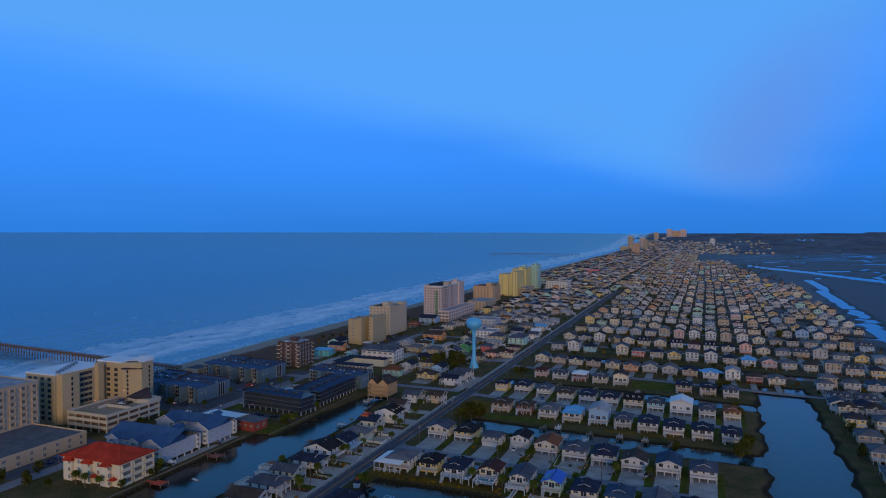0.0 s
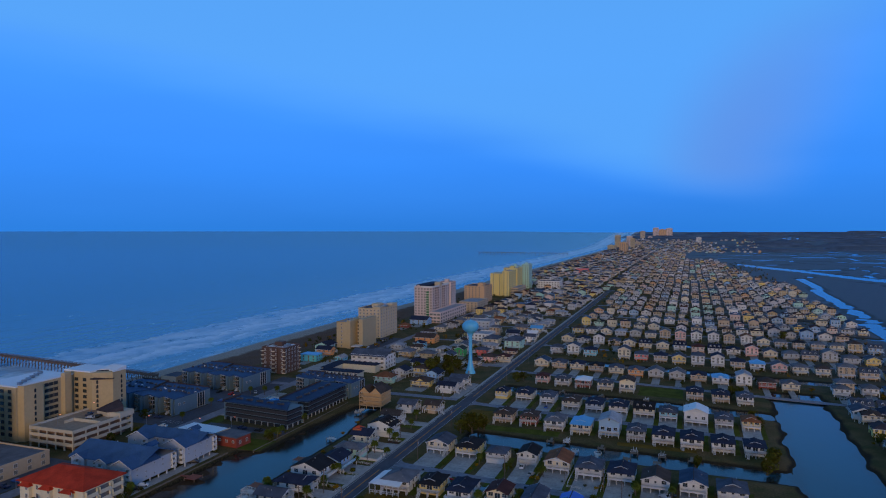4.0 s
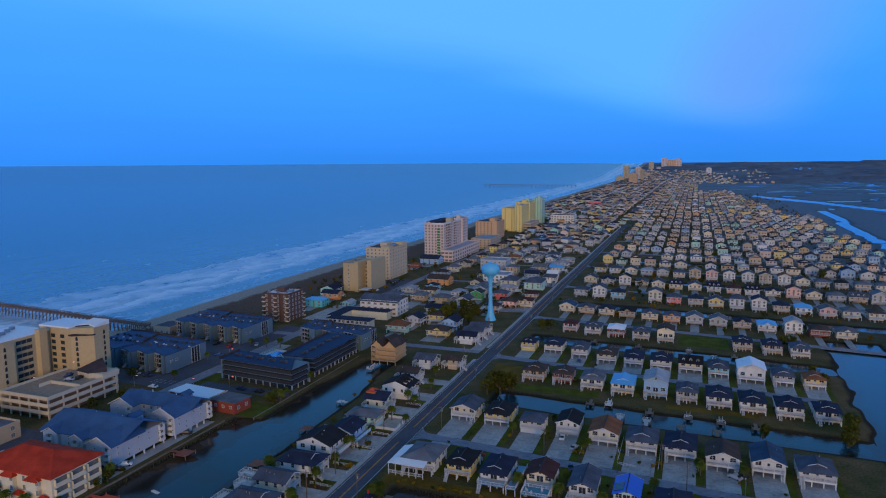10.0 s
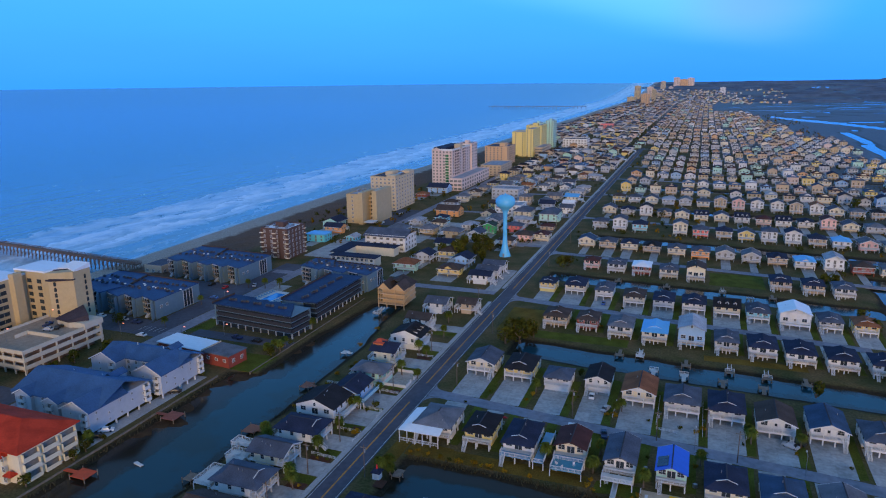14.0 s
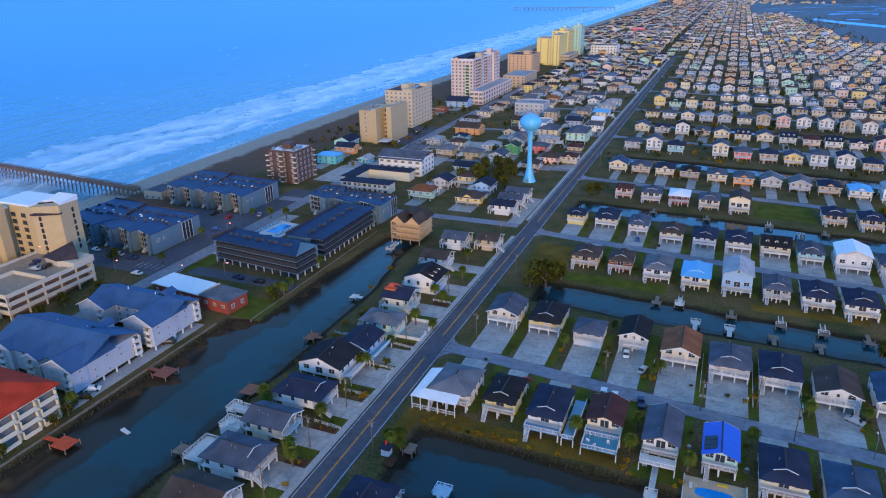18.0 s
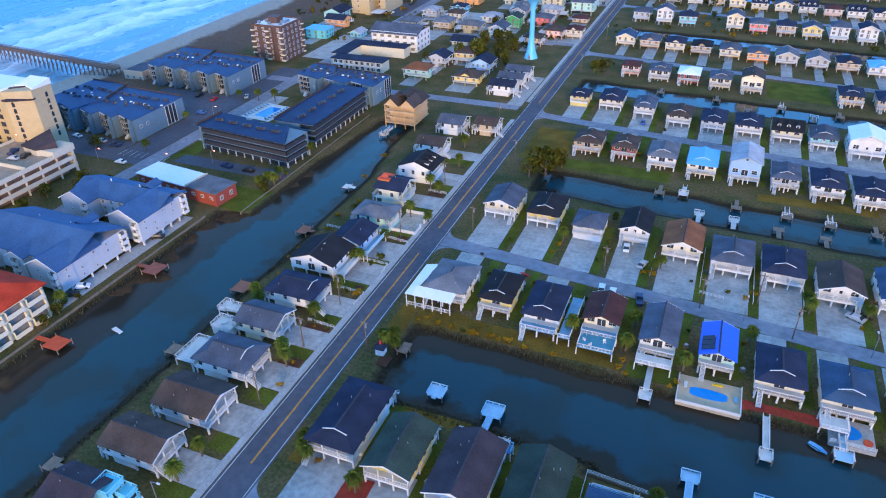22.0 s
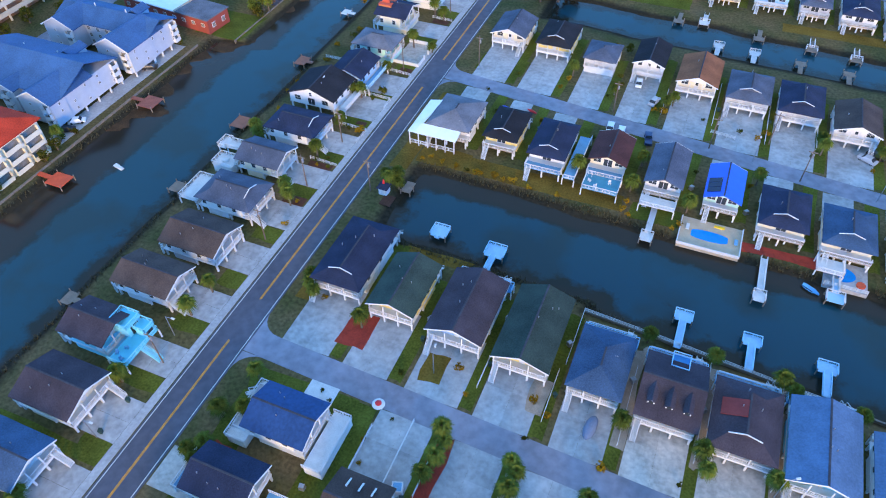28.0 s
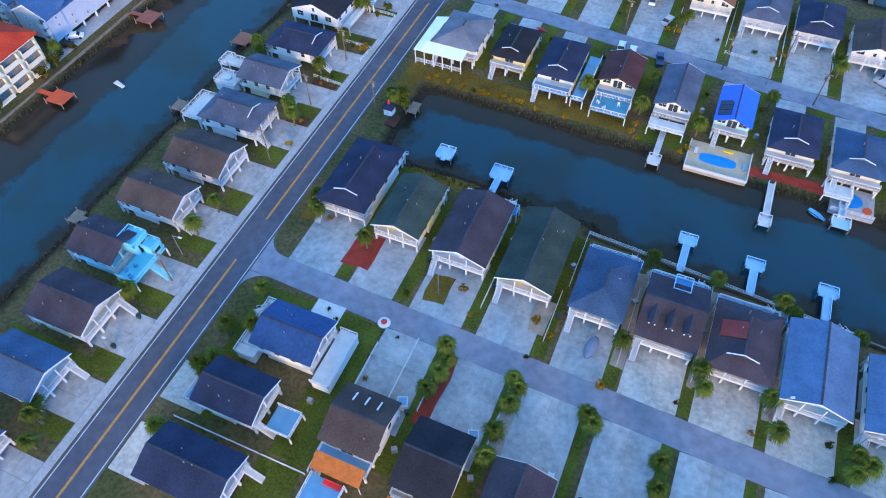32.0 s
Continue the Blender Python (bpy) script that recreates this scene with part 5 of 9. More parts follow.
def row(y0, slope, xa, xb, side, pitch=13.35, skip=0.04, given=()):
    """Houses along one side of a street on a common grid; `given` names roof, wall, form and storeys of the first ones."""
    k = 0
    x = xa
    while x < xb:
        y = y0 + slope * x + side * (26.5 if y0 > 250 else 15.5)
        spec = given[k] if k < len(given) else None
        if spec == "":
            pass
        elif spec or (rnd.random() > skip and inside(np.array(x), np.array(y)) < -7):
            turn = 0 if side > 0 else 180
            if spec:
                put_house(x, y, turn, named_house(spec))
            elif y < 505:
                put_house(x, y, turn)
            else:
                FAR.append((x + rnd.uniform(-0.7, 0.7), y + rnd.uniform(-1.5, 1.5), turn + rnd.uniform(-2, 2)))
            if y0 > 250:
                DRIVES.append((x, y, side))
        x += pitch
        k += 1


NAMED = {}


def named_house(spec):
    """A house by its words: roof, wall, form, storeys."""
    if spec not in NAMED:
        rf, wa, form, two = spec.split()
        form = "dutch" if form == "gable" and two == "1" and len(NAMED) % 3 else form
        NAMED[spec] = plain_house(10.6 if two == "1" else 10.0, 12.6, rf, wa, two == "2", style="cross" if form == "dormer" else form, dormers=3 if form == "dormer" else 0)
    return NAMED[spec]


ROWS = {
    (293, 1): ("steel cream gable 1|slate tan gable 1|navy cream gable 1|black tan dutch 1|slate cream dutch 1|slate orange gable 1|grey grey gable 1|"
               "grey grey gable 1|navy tan dutch 1|sky white gable 1|pale white gable 2|brown brick hip 1|grey cream gable 1").split("|"),
    (405, -1): ("slate grey hip 1|slate white gable 2|navy aqua dutch 1||slate cream gable 2|slate coral hip 1|navy tan gable 1|slate yellow gable 1|"
                "slate white dutch 2|navy white gable 2|navy tan gable 1|sky white gable 1|grey pink gable 1|grey cream gable 1").split("|"),
    (405, 1): ("slate cream gable 1|navy grey dutch 1|black white gable 2|slate tan dutch 1|slate cream gable 1|navy cream dormer 1|slate cream gable 1|"
               "navy white dormer 1|maroon blush hip 1|navy white dormer 1|navy white gable 1|maroon pink gable 2|slate cream gable 1").split("|"),
    (515, -1): ("brown yellow hip 1|slate white gable 1|slate cream gable 1|pale grey dutch 1|grey grey gable 1|slate cream dutch 1|grey tan gable 2|slate pink gable 2|"
                "slate white gable 2|slate white gable 2|brown tan gable 2|rust white gable 2|slate cream gable 1").split("|")}


row(STREETS[0][0], -0.045, 143, 152, 1)
row(STREETS[0][0], -0.045, 118, 152, -1)
row(STREETS[3][0], -0.13, 167, 260, -1)
for (y0, s, reach), first in zip(STREETS[3:], [1] + [0] * 20):
    near_x = 20.3 if y0 < 960 else 6.9
    row(y0, s, near_x, reach, 1, given=ROWS.get((y0, 1), ()))
    if not first:
        row(y0, s, near_x, reach, -1, given=ROWS.get((y0, -1), ()))
for k in range(14):   # streets farther on
    for side in (-1, 1):
        row(1254 + 104 * k, -0.1, 6.5, 245 - 8 * k if k < 8 else 110, side, 13.0, 0.04)
r_ = random.Random(3)
for k in range(520):  # the next district, beyond the marsh
    x, y = r_.uniform(-190, 430), r_.uniform(2650, 3900)
    if inside(np.array(x), np.array(y)) < -6:
        FAR.append((x, y, r_.choice((0, 90, 180))))
# east of the wide channel
for k in range(7):
    for side in (-1, 1):
        row(-60 + 56 * k, 0.0, 210, 250, side * 0.85)
# between the main road and the beach road
for k in range(14):
    y = 262 + 26.5 * k
    for x in (-17, -33, -52, -70, -88, -106):
        if abs(y - 275) < 24 and x > -40 or (x < -60 and y < 300) or rnd.random() < 0.14 or (x == -17 and 355 < y < 400) or (x < -80 and 360 < y < 400):
            continue
        x_, y_ = x + rnd.uniform(-2, 2), y + rnd.uniform(-3, 3)
        if all(math.hypot(x_ - q[0], y_ - q[1]) > 0.55 * max(q[2], q[3]) + 7.5 for q in TOWN):
            put_house(x_, y_, rnd.choice((0, 90, -90, 180)))
            PADS.append((x_, y_))
for x, y, w, d, t_, rf, wa, two, bs_, q in TOWN:
    plain_house(w, d, rf, wa, two, bs_, q).matrix_world = pose(x, y, 0, 0, 0, t_)
ub = thing("low_court_block", pose(-116, 227, 0), "low dark-roofed lodging round a court with pale galleries", "lodging")
for nm, q in (("south", (4, 32, 0, 8)), ("west", (0, 7, 8.02, 26)), ("north", (0, 32, 26.02, 33))):
    part("wall", MB().box(q[0], q[1], q[2], q[3], 0, 5.2), WALL["cream"], ub)
    part("roof", MB().box(q[0] - 0.7, q[1] + 0.7, q[2] - 0.7, q[3] + (0.7 if nm == "north" else -0.05), 5.2, 5.6), ROOF["navy"], ub)
for i in range(9):
    part("window", window_mesh(1.7, 1.35), None, ub, at=pose(6 + i * 3, 0, 0.8))
    part("window", window_mesh(1.7, 1.35), None, ub, at=pose(6 + i * 3, 0, 3.3))
part("gallery", MB().box(4, 32, -1.3, -0.02, 2.6, 2.8), TRIM, ub)
for i in range(8):
    part("post", MB().box(4.1 + i * 3.95, 4.35 + i * 3.95, -1.3, -1.05, 0, 5.2), TRIM, ub)
for k in range(84):
    y = 640 + 27.5 * k
    for x in (-14 if y < 930 else -6, -30, -46, -62, -78, -94, -109) + ((-131, -147, -163, -179, -195) if y > 985 else ()):
        if rnd.random() > 0.1:
            FAR.append((x + rnd.uniform(-2, 2), y + rnd.uniform(-4, 4), rnd.choice((0, 90, -90, 180))))


def joined_houses(places):
    """The houses beyond, as one mesh with a choice of wall and roof colours."""
    walls = [WALL[k] for k in ("white", "cream", "tan", "grey", "beige", "tan", "grey", "beige", "chalk", "yellow", "cream", "grey", "blush", "tan", "blue", "mint", "white", "peach")]
    roofs = [ROOF[k] for k in ("slate", "grey", "brown", "navy", "pale", "slate", "grey", "black", "steel", "purple", "mist", "maroon")]
    nw = len(walls)
    mats = walls + roofs + [GLASS, TRIM]
    b = MB()
    for x, y, turn in places:
        w, d, top = rnd.uniform(8.6, 11.5), rnd.uniform(10, 14), rnd.choice((4.9, 5.2, 5.4, 7.4))
        k = len(b.v)
        wm, rm = rnd.randrange(nw), nw + rnd.randrange(len(roofs))
        b.box(-w / 2 + 0.4, w / 2 - 0.4, -d / 2 + 1.9, d / 2 - 1.6, 2.3, top, wm)
        b.box(-w / 2 + 0.9, w / 2 - 0.9, -1, d / 2 - 3, 0, 2.3, wm)
        b.box(-w / 2 + 0.4, w / 2 - 0.4, d / 2 - 1.6, d / 2 + 1.8, 2.1, 2.3, len(mats) - 1)
        rise = 0.21 * w
        hip_ = rnd.random() < 0.75
        b.quad((-w / 2 + 0.4, -d / 2 + 1.9, top), (w / 2 - 0.4, -d / 2 + 1.9, top), (0, -d / 2 + 1.9, top + rise * 0.92), m=wm)
        b.quad((w / 2 - 0.4, d / 2 - 1.6, top), (-w / 2 + 0.4, d / 2 - 1.6, top), (0, d / 2 - 1.6, top + rise * 0.92), m=wm)
        if hip_:
            b.hip(-w / 2, w / 2, -d / 2, d / 2, top - 0.1, top + rise, m=rm)
        else:
            b.gable(-w / 2, w / 2, -d / 2, d / 2, top - 0.1, top + rise, m=rm)
        b.box(-w / 2 + 0.4, w / 2 - 0.4, -d / 2 + 0.4, -d / 2 + 0.55, 2.1, 2.5, len(mats) - 1)
        for fx in (-0.3, 0.05, 0.3):
            b.box(fx * w - 0.45, fx * w + 0.45, -d / 2 + 1.82, -d / 2 + 1.9, 3.2, 4.4, len(mats) - 2)
            b.box(fx * w - 0.5, fx * w + 0.5, d / 2 - 1.62, d / 2 - 1.54, 3.1, 4.4, len(mats) - 2)
        for fx in (-0.46, -0.16, 0.16, 0.46):
            b.box(fx * w - 0.12, fx * w + 0.12, -d / 2 + 0.35, -d / 2 + 0.6, 0, top, len(mats) - 1)
            b.box(fx * w - 0.12, fx * w + 0.12, d / 2 + 1.5, d / 2 + 1.74, 0, 3.2, len(mats) - 1)
        b.box(-w / 2 + 0.4, w / 2 - 0.4, d / 2 + 1.6, d / 2 + 1.7, 3.0, 3.2, len(mats) - 1)
        zr = float(rim(np.array(x), np.array(y))) if y > 2500 else 0.0
        c, s = math.cos(radians(turn)), math.sin(radians(turn))
        b.v[k:] = [(x + c * q[0] - s * q[1], y + s * q[0] + c * q[1], q[2] + zr) for q in b.v[k:]]
    solid("distant_houses", b, mats, I4, "dense rows of small pale beach houses stretching away", "houses", kind="stuff")


joined_houses(FAR)
b = MB()
for x, y, side in DRIVES:    # concrete drives from the houses to their street
    w = rnd.uniform(3.6, 6.6)
    xa = x + rnd.uniform(-1.5, 1.5)
    b.box(xa - w / 2, xa + w / 2, min(y, y - side * 23.0), max(y, y - side * 23.0), -0.2, 0.03 + rnd.uniform(0, 0.008))
for x, y in PADS + [(q[0], q[1] - 0.6 * q[3]) for q in TOWN]:
    w, d = rnd.uniform(5, 8), rnd.uniform(7, 11)
    b.box(x - w + 1, x + w - 2, y - d, y + d * 0.6, -0.2, 0.03 + rnd.uniform(0, 0.008))
solid("far_driveways", b, CONC, I4, "pale concrete driveways of the farther houses", "driveway", kind="stuff")
for src in KINDS + SPECIAL + list(NAMED.values()):
    if not src.get("used_once"):
        put_house(-30 - 13 * (placed % 5), 700 + 3 * (placed % 9), 0, src)
for src in KINDS + SPECIAL + list(NAMED.values()):
    del src["used_once"]
for ob in scene.objects:
    if "used_once" in ob:
        del ob["used_once"]
# ---------------------------------------------------------------- hotels, flats and the tower


def bay_window(w, h, rail, m=None):
    """A window in its reveal, or a balcony with slab, rail and glass door behind."""
    def make():
        b = MB()
        if rail:
            b.box(-w / 2, w / 2, -0.04, 0.03, 0, h, 1)
            b.box(-w / 2 - 0.1, w / 2 + 0.1, -0.9, 0.05, -0.16, 0.0, 0)
            b.box(-w / 2 - 0.1, w / 2 + 0.1, -0.9, -0.82, 0.0, 1.0, 0)
            for s in (-1, 1):
                b.box(s * (w / 2 + 0.1) - 0.08, s * (w / 2 + 0.1) + 0.08, -0.9, 0.05, 0, h, 0)
        else:
            return pane_grid(w, h, 1, 2, 0.07).done("window", [TRIM, CURTAIN])
        return b.done("balcony" if rail else "window", [m or TRIM, CURTAIN])
    return shared(("bay", w, h, rail, (m or TRIM).name), make)


def block(name, x0, x1, y0, y1, h, wall, label, category="hotel", floors=None, south=4, east=4, bal_s=False, bal_e=True, roof=None, parapet=0.9,
          pent=True, win=(1.6, 1.5), z0=0.0, trimwall=None, rim_=None):
    """An upright building: walls with windows or balconies on the faces towards the south and east."""
    ho = thing(name, pose((x0 + x1) / 2, (y0 + y1) / 2, z0), label, category, "hotels along the beach" if category == "hotel" else "")
    W, D = (x1 - x0) / 2, (y1 - y0) / 2
    part("wall", MB().box(-W, W, -D, D, 0, h), WALL[wall], ho)
    part("roof", MB().box(-W + 0.3, W - 0.3, -D + 0.3, D - 0.3, h, h + 0.25), ROOF[roof or "pale"], ho)
    ring = MB()
    for z_, k in ((h + 0.003, 1), (h + parapet, 0)):
        for o in (0.05, -0.3):
            ring.v += [(-W - o, -D - o, z_), (W + o, -D - o, z_), (W + o, D + o, z_), (-W - o, D + o, z_)]
    for i in range(4):
        n_ = (i + 1) % 4
        ring.f += [(i, n_, 8 + n_, 8 + i), (4 + n_, 4 + i, 12 + i, 12 + n_), (8 + i, 8 + n_, 12 + n_, 12 + i)]
        ring.m += [0, 0, 0]
    part("parapet", ring, WALL[trimwall or wall], ho)
    if pent:
        part("lift_housing", MB().box(-W * 0.35, W * 0.25, -D * 0.3, D * 0.3, h + 0.2, h + 3.4), WALL[wall], ho)
        part("plant_unit", MB().box(W * 0.4, W * 0.7, -D * 0.2, D * 0.3, h + 0.25, h + 1.6), METAL, ho)
    floors = floors or max(2, int(h / 3.0))
    fh = h / floors
    if y0 > 480:   # far off: the windows of each face in one sheet of frames
        for face in ("south", "east"):
            b = MB()
            n = south if face == "south" else east
            for f in range(floors):
                for i in range(n):
                    c = ((i + 0.5) / n * 2 - 1) * (W if face == "south" else D)
                    ww, z = (win[0] * 0.55, f * fh + 0.7)
                    if face == "south":
                        b.box(c - ww, c + ww, -D - 0.05, -D + 0.02, z, z + fh * 0.55)
                    else:
                        b.box(W - 0.02, W + 0.05, c - ww, c + ww, z, z + fh * 0.55)
            tagged(part("window", b, CURTAIN, ho), kind="stuff")
        return ho
    for f in range(floors):
        z = f * fh + 0.9 * (not bal_s)
        for i in range(south):
            xx = -W + (i + 0.5) * 2 * W / south
            part("balcony" if bal_s else "window", bay_window(min(win[0] * (1.5 if bal_s else 1), 1.7 * W / south), min(fh * 0.7, 2.2) if bal_s else win[1], bal_s, WALL[rim_ or wall]), None, ho, at=pose(xx, -D, f * fh + (0.15 if bal_s else 0.9)))
        for i in range(east):
            yy = -D + (i + 0.5) * 2 * D / east
            part("balcony" if bal_e else "window", bay_window(min(win[0] * (1.5 if bal_e else 1), 1.7 * D / east), min(fh * 0.7, 2.2) if bal_e else win[1], bal_e, WALL[rim_ or wall]), None, ho, at=pose(W, yy, f * fh + (0.15 if bal_e else 0.9), 0, 0, 90))
    return ho


# beach towers, from the pier northwards
ht = thing("hotel_tower", pose(-155, 88, 0), "cream hotel tower with arched windows and a notched white roof", "hotel", "hotels along the beach")
part("wall", MB().prism([(-27, 0), (-8.5, 0), (0, 5.0), (0, 13.5), (-27, 13.5)], 0, 27.6), WALL["beige"], ht)
part("corner_roof", MB().prism([(-9.5, -0.4), (-7.4, -0.4), (0.4, 4.2), (0.4, 5.6), (-5.5, 7.5), (-9.5, 4.0)], 24.2, [24.6, 24.6, 24.6, 24.6, 28.0, 28.0]), ROOF["purple"], ht, "dark tiled sloping corner roof")
part("roof", MB().box(-27.2, -9.4, -0.2, 13.7, 27.6, 28.3), ROOF["white"], ht)
part("roof_wing", MB().prism([(-9.3, 6.5), (-5, 7.6), (0.2, 5.6), (0.2, 13.7), (-9.3, 13.7)], 27.6, [28.2, 28.2, 28.2, 29.6, 29.6]), ROOF["white"], ht)
arch = shared("arched_slot", lambda: MB().prism([(-0.5, -0.06), (0.5, -0.06), (0.5, 0.02), (-0.5, 0.02)], 0, 1.5).box(-0.32, 0.32, -0.06, 0.02, 1.5, 1.85).box(-0.7, 0.7, -0.12, 0.02, -0.2, -0.06, 1).done("window", [GLASS, WALL["tan"]]))
slot_ = shared("wide_slot", lambda: MB().box(-1.2, 1.2, -0.05, 0.02, 0, 1.7).box(-1.3, 1.3, -0.35, 0.02, -0.9, -0.05, 1).done("balcony", [GLASS, WALL["beige"]]))
for f in range(7):
    part("window", arch, None, ht, at=pose(0, 10.6, 8.5 + f * 2.5, 0, 0, 90))
    part("window", arch, None, ht, at=pose(-6.4, 1.22, 7.5 + f * 2.4, 0, 0, 30))
    part("balcony", slot_, None, ht, at=pose(-13.5, 0, 5.5 + f * 2.9))
    for xx in (-19, -24):
        part("balcony", slot_, None, ht, at=pose(xx, 0, 5.5 + f * 2.9))
hw = thing("hotel_wing", pose(-176, 56, 0), "cream hotel wing with stacked balconies and a white roof", "hotel", "hotels along the beach")
part("wall", MB().box(-21, 0, 0, 31.9, 0, 26), WALL["beige"], hw)
part("roof", MB().box(-21.2, 0.2, -0.2, 31.9, 26, 26.6), ROOF["white"], hw)
part("bay_wall", MB().prism([(0, 1.0), (2.8, 2.0), (3.4, 7), (3.2, 12), (0, 14.0)], 0, [26.8, 26.6, 26.2, 24.6, 23.6]), WALL["beige"], hw)
part("bay_wall", MB().prism([(0, 24.5), (2.0, 25.2), (2.0, 29.0), (0, 30)], 0, 28.0), WALL["beige"], hw)
for f in range(8):
    for yy in (16.4, 19.0, 21.6):
        part("balcony", slot_, None, hw, at=pose(0, yy, 2.4 + f * 2.95, 0, 0, 90))
    part("window", arch, None, hw, at=pose(3.42, 7.4, 3.0 + f * 2.8, 0, 0, 88))
    for xx in (-4, -9, -14, -18):
        part("balcony", slot_, None, hw, at=pose(xx, 0, 2.4 + f * 2.95))
for i in range(6):
    part("plant_unit", MB().box(-3 - i * 2.6, -1.6 - i * 2.6, 3 + i * 4.3, 5.0 + i * 4.3, 26.5, 27.9), METAL, hw)
block("hotel_tower", -200, -172, -8, 44, 26, "tan", "broad tan hotel tower with recessed balconies", south=4, east=9, floors=8, bal_s=True, roof="pale")
block("hotel_annex", -172, -136, -4, 40, 5.5, "tan", "low tan parking annex with a flat grey roof", south=6, east=7, floors=2, pent=False, roof="grey", bal_e=False)
bt = block("brown_tower", -159, -141, 228, 247, 17.5, "umber", "dark brown brick flats with white corner balconies and a white roof", "flats", south=4, east=5, floors=6, bal_s=False, bal_e=False, win=(1.2, 1.5), roof="white", rim_="tan")
for f in range(6):
    for xx, yy in ((-8.6, -9.8), (8.6, -9.8), (0, -9.8), (8.8, 9.2)):
        part("corner_balcony", MB().box(xx - 1.1, xx + 1.1, yy - 0.8, yy + 0.8, 0.6 + f * 2.9, 1.05 + f * 2.9), WALL["cream"], bt)
for xx, yy in ((-9.0, -9.5), (9.0, -9.5), (9.0, 9.5), (3.0, -9.6), (9.1, -2)):
    part("pier_strip", MB().box(xx - 0.35, xx + 0.35, yy - 0.35, yy + 0.35, 0, 17.6), WALL["umber"], bt)
for i in range(7):
    part("roof_unit", MB().box(-8 + i * 2.2, -6.8 + i * 2.2, -6 + (i % 3) * 4, -4.4 + (i % 3) * 4, 17.7, 18.9), METAL, bt)
motel = block("motel", -109, -82, 265, 283, 9.0, "white", "white three-storey motel with rows of dark windows and hipped grey eaves", "motel", south=6, east=4, floors=3, bal_s=True, bal_e=False, pent=False, roof="slate")
bg_ = block("hotel_tower", -159, -149.5, 334, 360, 21, "beige", "beige concrete hotel with tall fins and deep dark slots", south=1, east=3, floors=7, win=(1.2, 1.4), bal_e=False, bal_s=False, pent=False)
for x0, x1, y0, y1, hh in ((-148.2, -144.8, 331.6, 352, 23.5), (-140.6, -136.8, 338.5, 364, 24.0)):
    part("fin_wall", MB().box(x0 + 154.25, x1 + 154.25, y0 - 347, y1 - 347, 0, hh), WALL["beige"], bg_)
part("slot_wall", MB().box(4.8, 17.4, -2.0, 16.9, 0, 21.4), WALL["beige"], bg_)
for f in range(7):
    part("slot_balcony", MB().box(9.5, 13.6, -4.2, -2.02, 0.9 + f * 2.95, 1.9 + f * 2.95), WALL["tan"], bg_)
    part("slot_window", MB().box(9.6, 13.5, -2.1, -2.02, 1.95 + f * 2.95, 3.7 + f * 2.95), GLASS, bg_)
part("entrance_canopy", MB().box(12.4, 19.4, -20, -11.6, 2.6, 3.2), TRIM, bg_, "white flat entrance canopy")
for k in range(5):
    part("roof_unit", MB().box(-4 + k * 3.4, -2.2 + k * 3.4, 2 + k * 1.5, 4 + k * 1.5, 21.3, 22.9), METAL, bg_)
cr_ = block("hotel_tower", -166, -144, 388, 426, 26.5, "sand", "cream hotel tower with small square windows and a stepped roof", south=6, east=7, floors=9, bal_e=False, win=(1.5, 1.4), roof="slate")
part("corner_pavilion", MB().box(3.5, 11.2, -19.2, -10, 26.5, 28.6), WALL["sand"], cr_)
part("corner_pavilion", MB().box(4.5, 11.2, 9, 19.2, 26.5, 29.0), WALL["sand"], cr_)
wh = block("hotel_tower", -161, -140, 511, 566, 36, "blush", "tall blush hotel with green glass strip and dark roof", south=6, east=8, floors=12, bal_e=False, win=(1.4, 1.5), roof="slate", pent=False, trimwall="white", parapet=1.6)
part("glass_strip", MB().box(3.4, 6.6, -27.75, -27.5, 4, 32), mat("green_strip_glass", (0.03, 0.15, 0.06), 0.15), wh, "tall strip of green glass")
for f in range(10):
    part("strip_balcony", MB().box(3.1, 6.9, -28.4, -27.76, 5.2 + f * 2.7, 5.9 + f * 2.7), WALL["cream"], wh)
part("pediment", MB().hexa([(-10.6, -27.9, 36), (-1, -27.9, 36), (-1, -27, 36), (-10.6, -27, 36), (-5.9, -27.9, 39), (-5.7, -27.9, 39), (-5.7, -27, 39), (-5.9, -27, 39)]), WALL["blush"], wh)
part("roof_screen", MB().box(-9.6, 3, -24, 24, 36.2, 38.6), ROOF["navy"], wh, "dark railed roof terrace")
part("stair_tower", MB().box(4.5, 10.6, -5, 1.5, 36, 40.5), WALL["sand"], wh)
for k in (-19, -14, -9, 5, 10):
    b = MB()
    for f in range(12):
        b.box(10.5, 11.5, k - 1.6, k + 1.6, 3 + f * 2.75, 3.9 + f * 2.75)
        b.box(10.5, 10.7, k - 1.3, k + 1.3, 3.9 + f * 2.75, 5.4 + f * 2.75, 1)
    part("balcony_stack", b, [WALL["blush"], GLASS], wh)
block("hotel_tower", -153, -138.5, 566.1, 584, 37.5, "blush", "blush end block of a tall hotel with balcony stacks", south=3, east=4, floors=12, win=(1.6, 1.4), roof="slate")
block("hotel_podium", -138.4, -126, 498, 586, 11, "blush", "pale pink hotel garage podium with open bays", south=3, east=12, floors=3, pent=False, bal_e=False, win=(3.0, 1.9))
block("hotel_annex", -141, -118, 604, 650, 11, "tan", "grey-brown low hotel block beside the road", south=5, east=7, floors=4, pent=False, bal_e=False)
og = block("hotel_tower", -166, -138, 700, 738, 21.5, "peach", "orange stucco hotel with a stepped roofline", south=6, east=8, floors=8, bal_e=False, win=(1.4, 1.4), pent=False, roof="slate")
part("lift_housing", MB().box(2, 9, -10, 2, 21.6, 25.8), WALL["peach"], og)
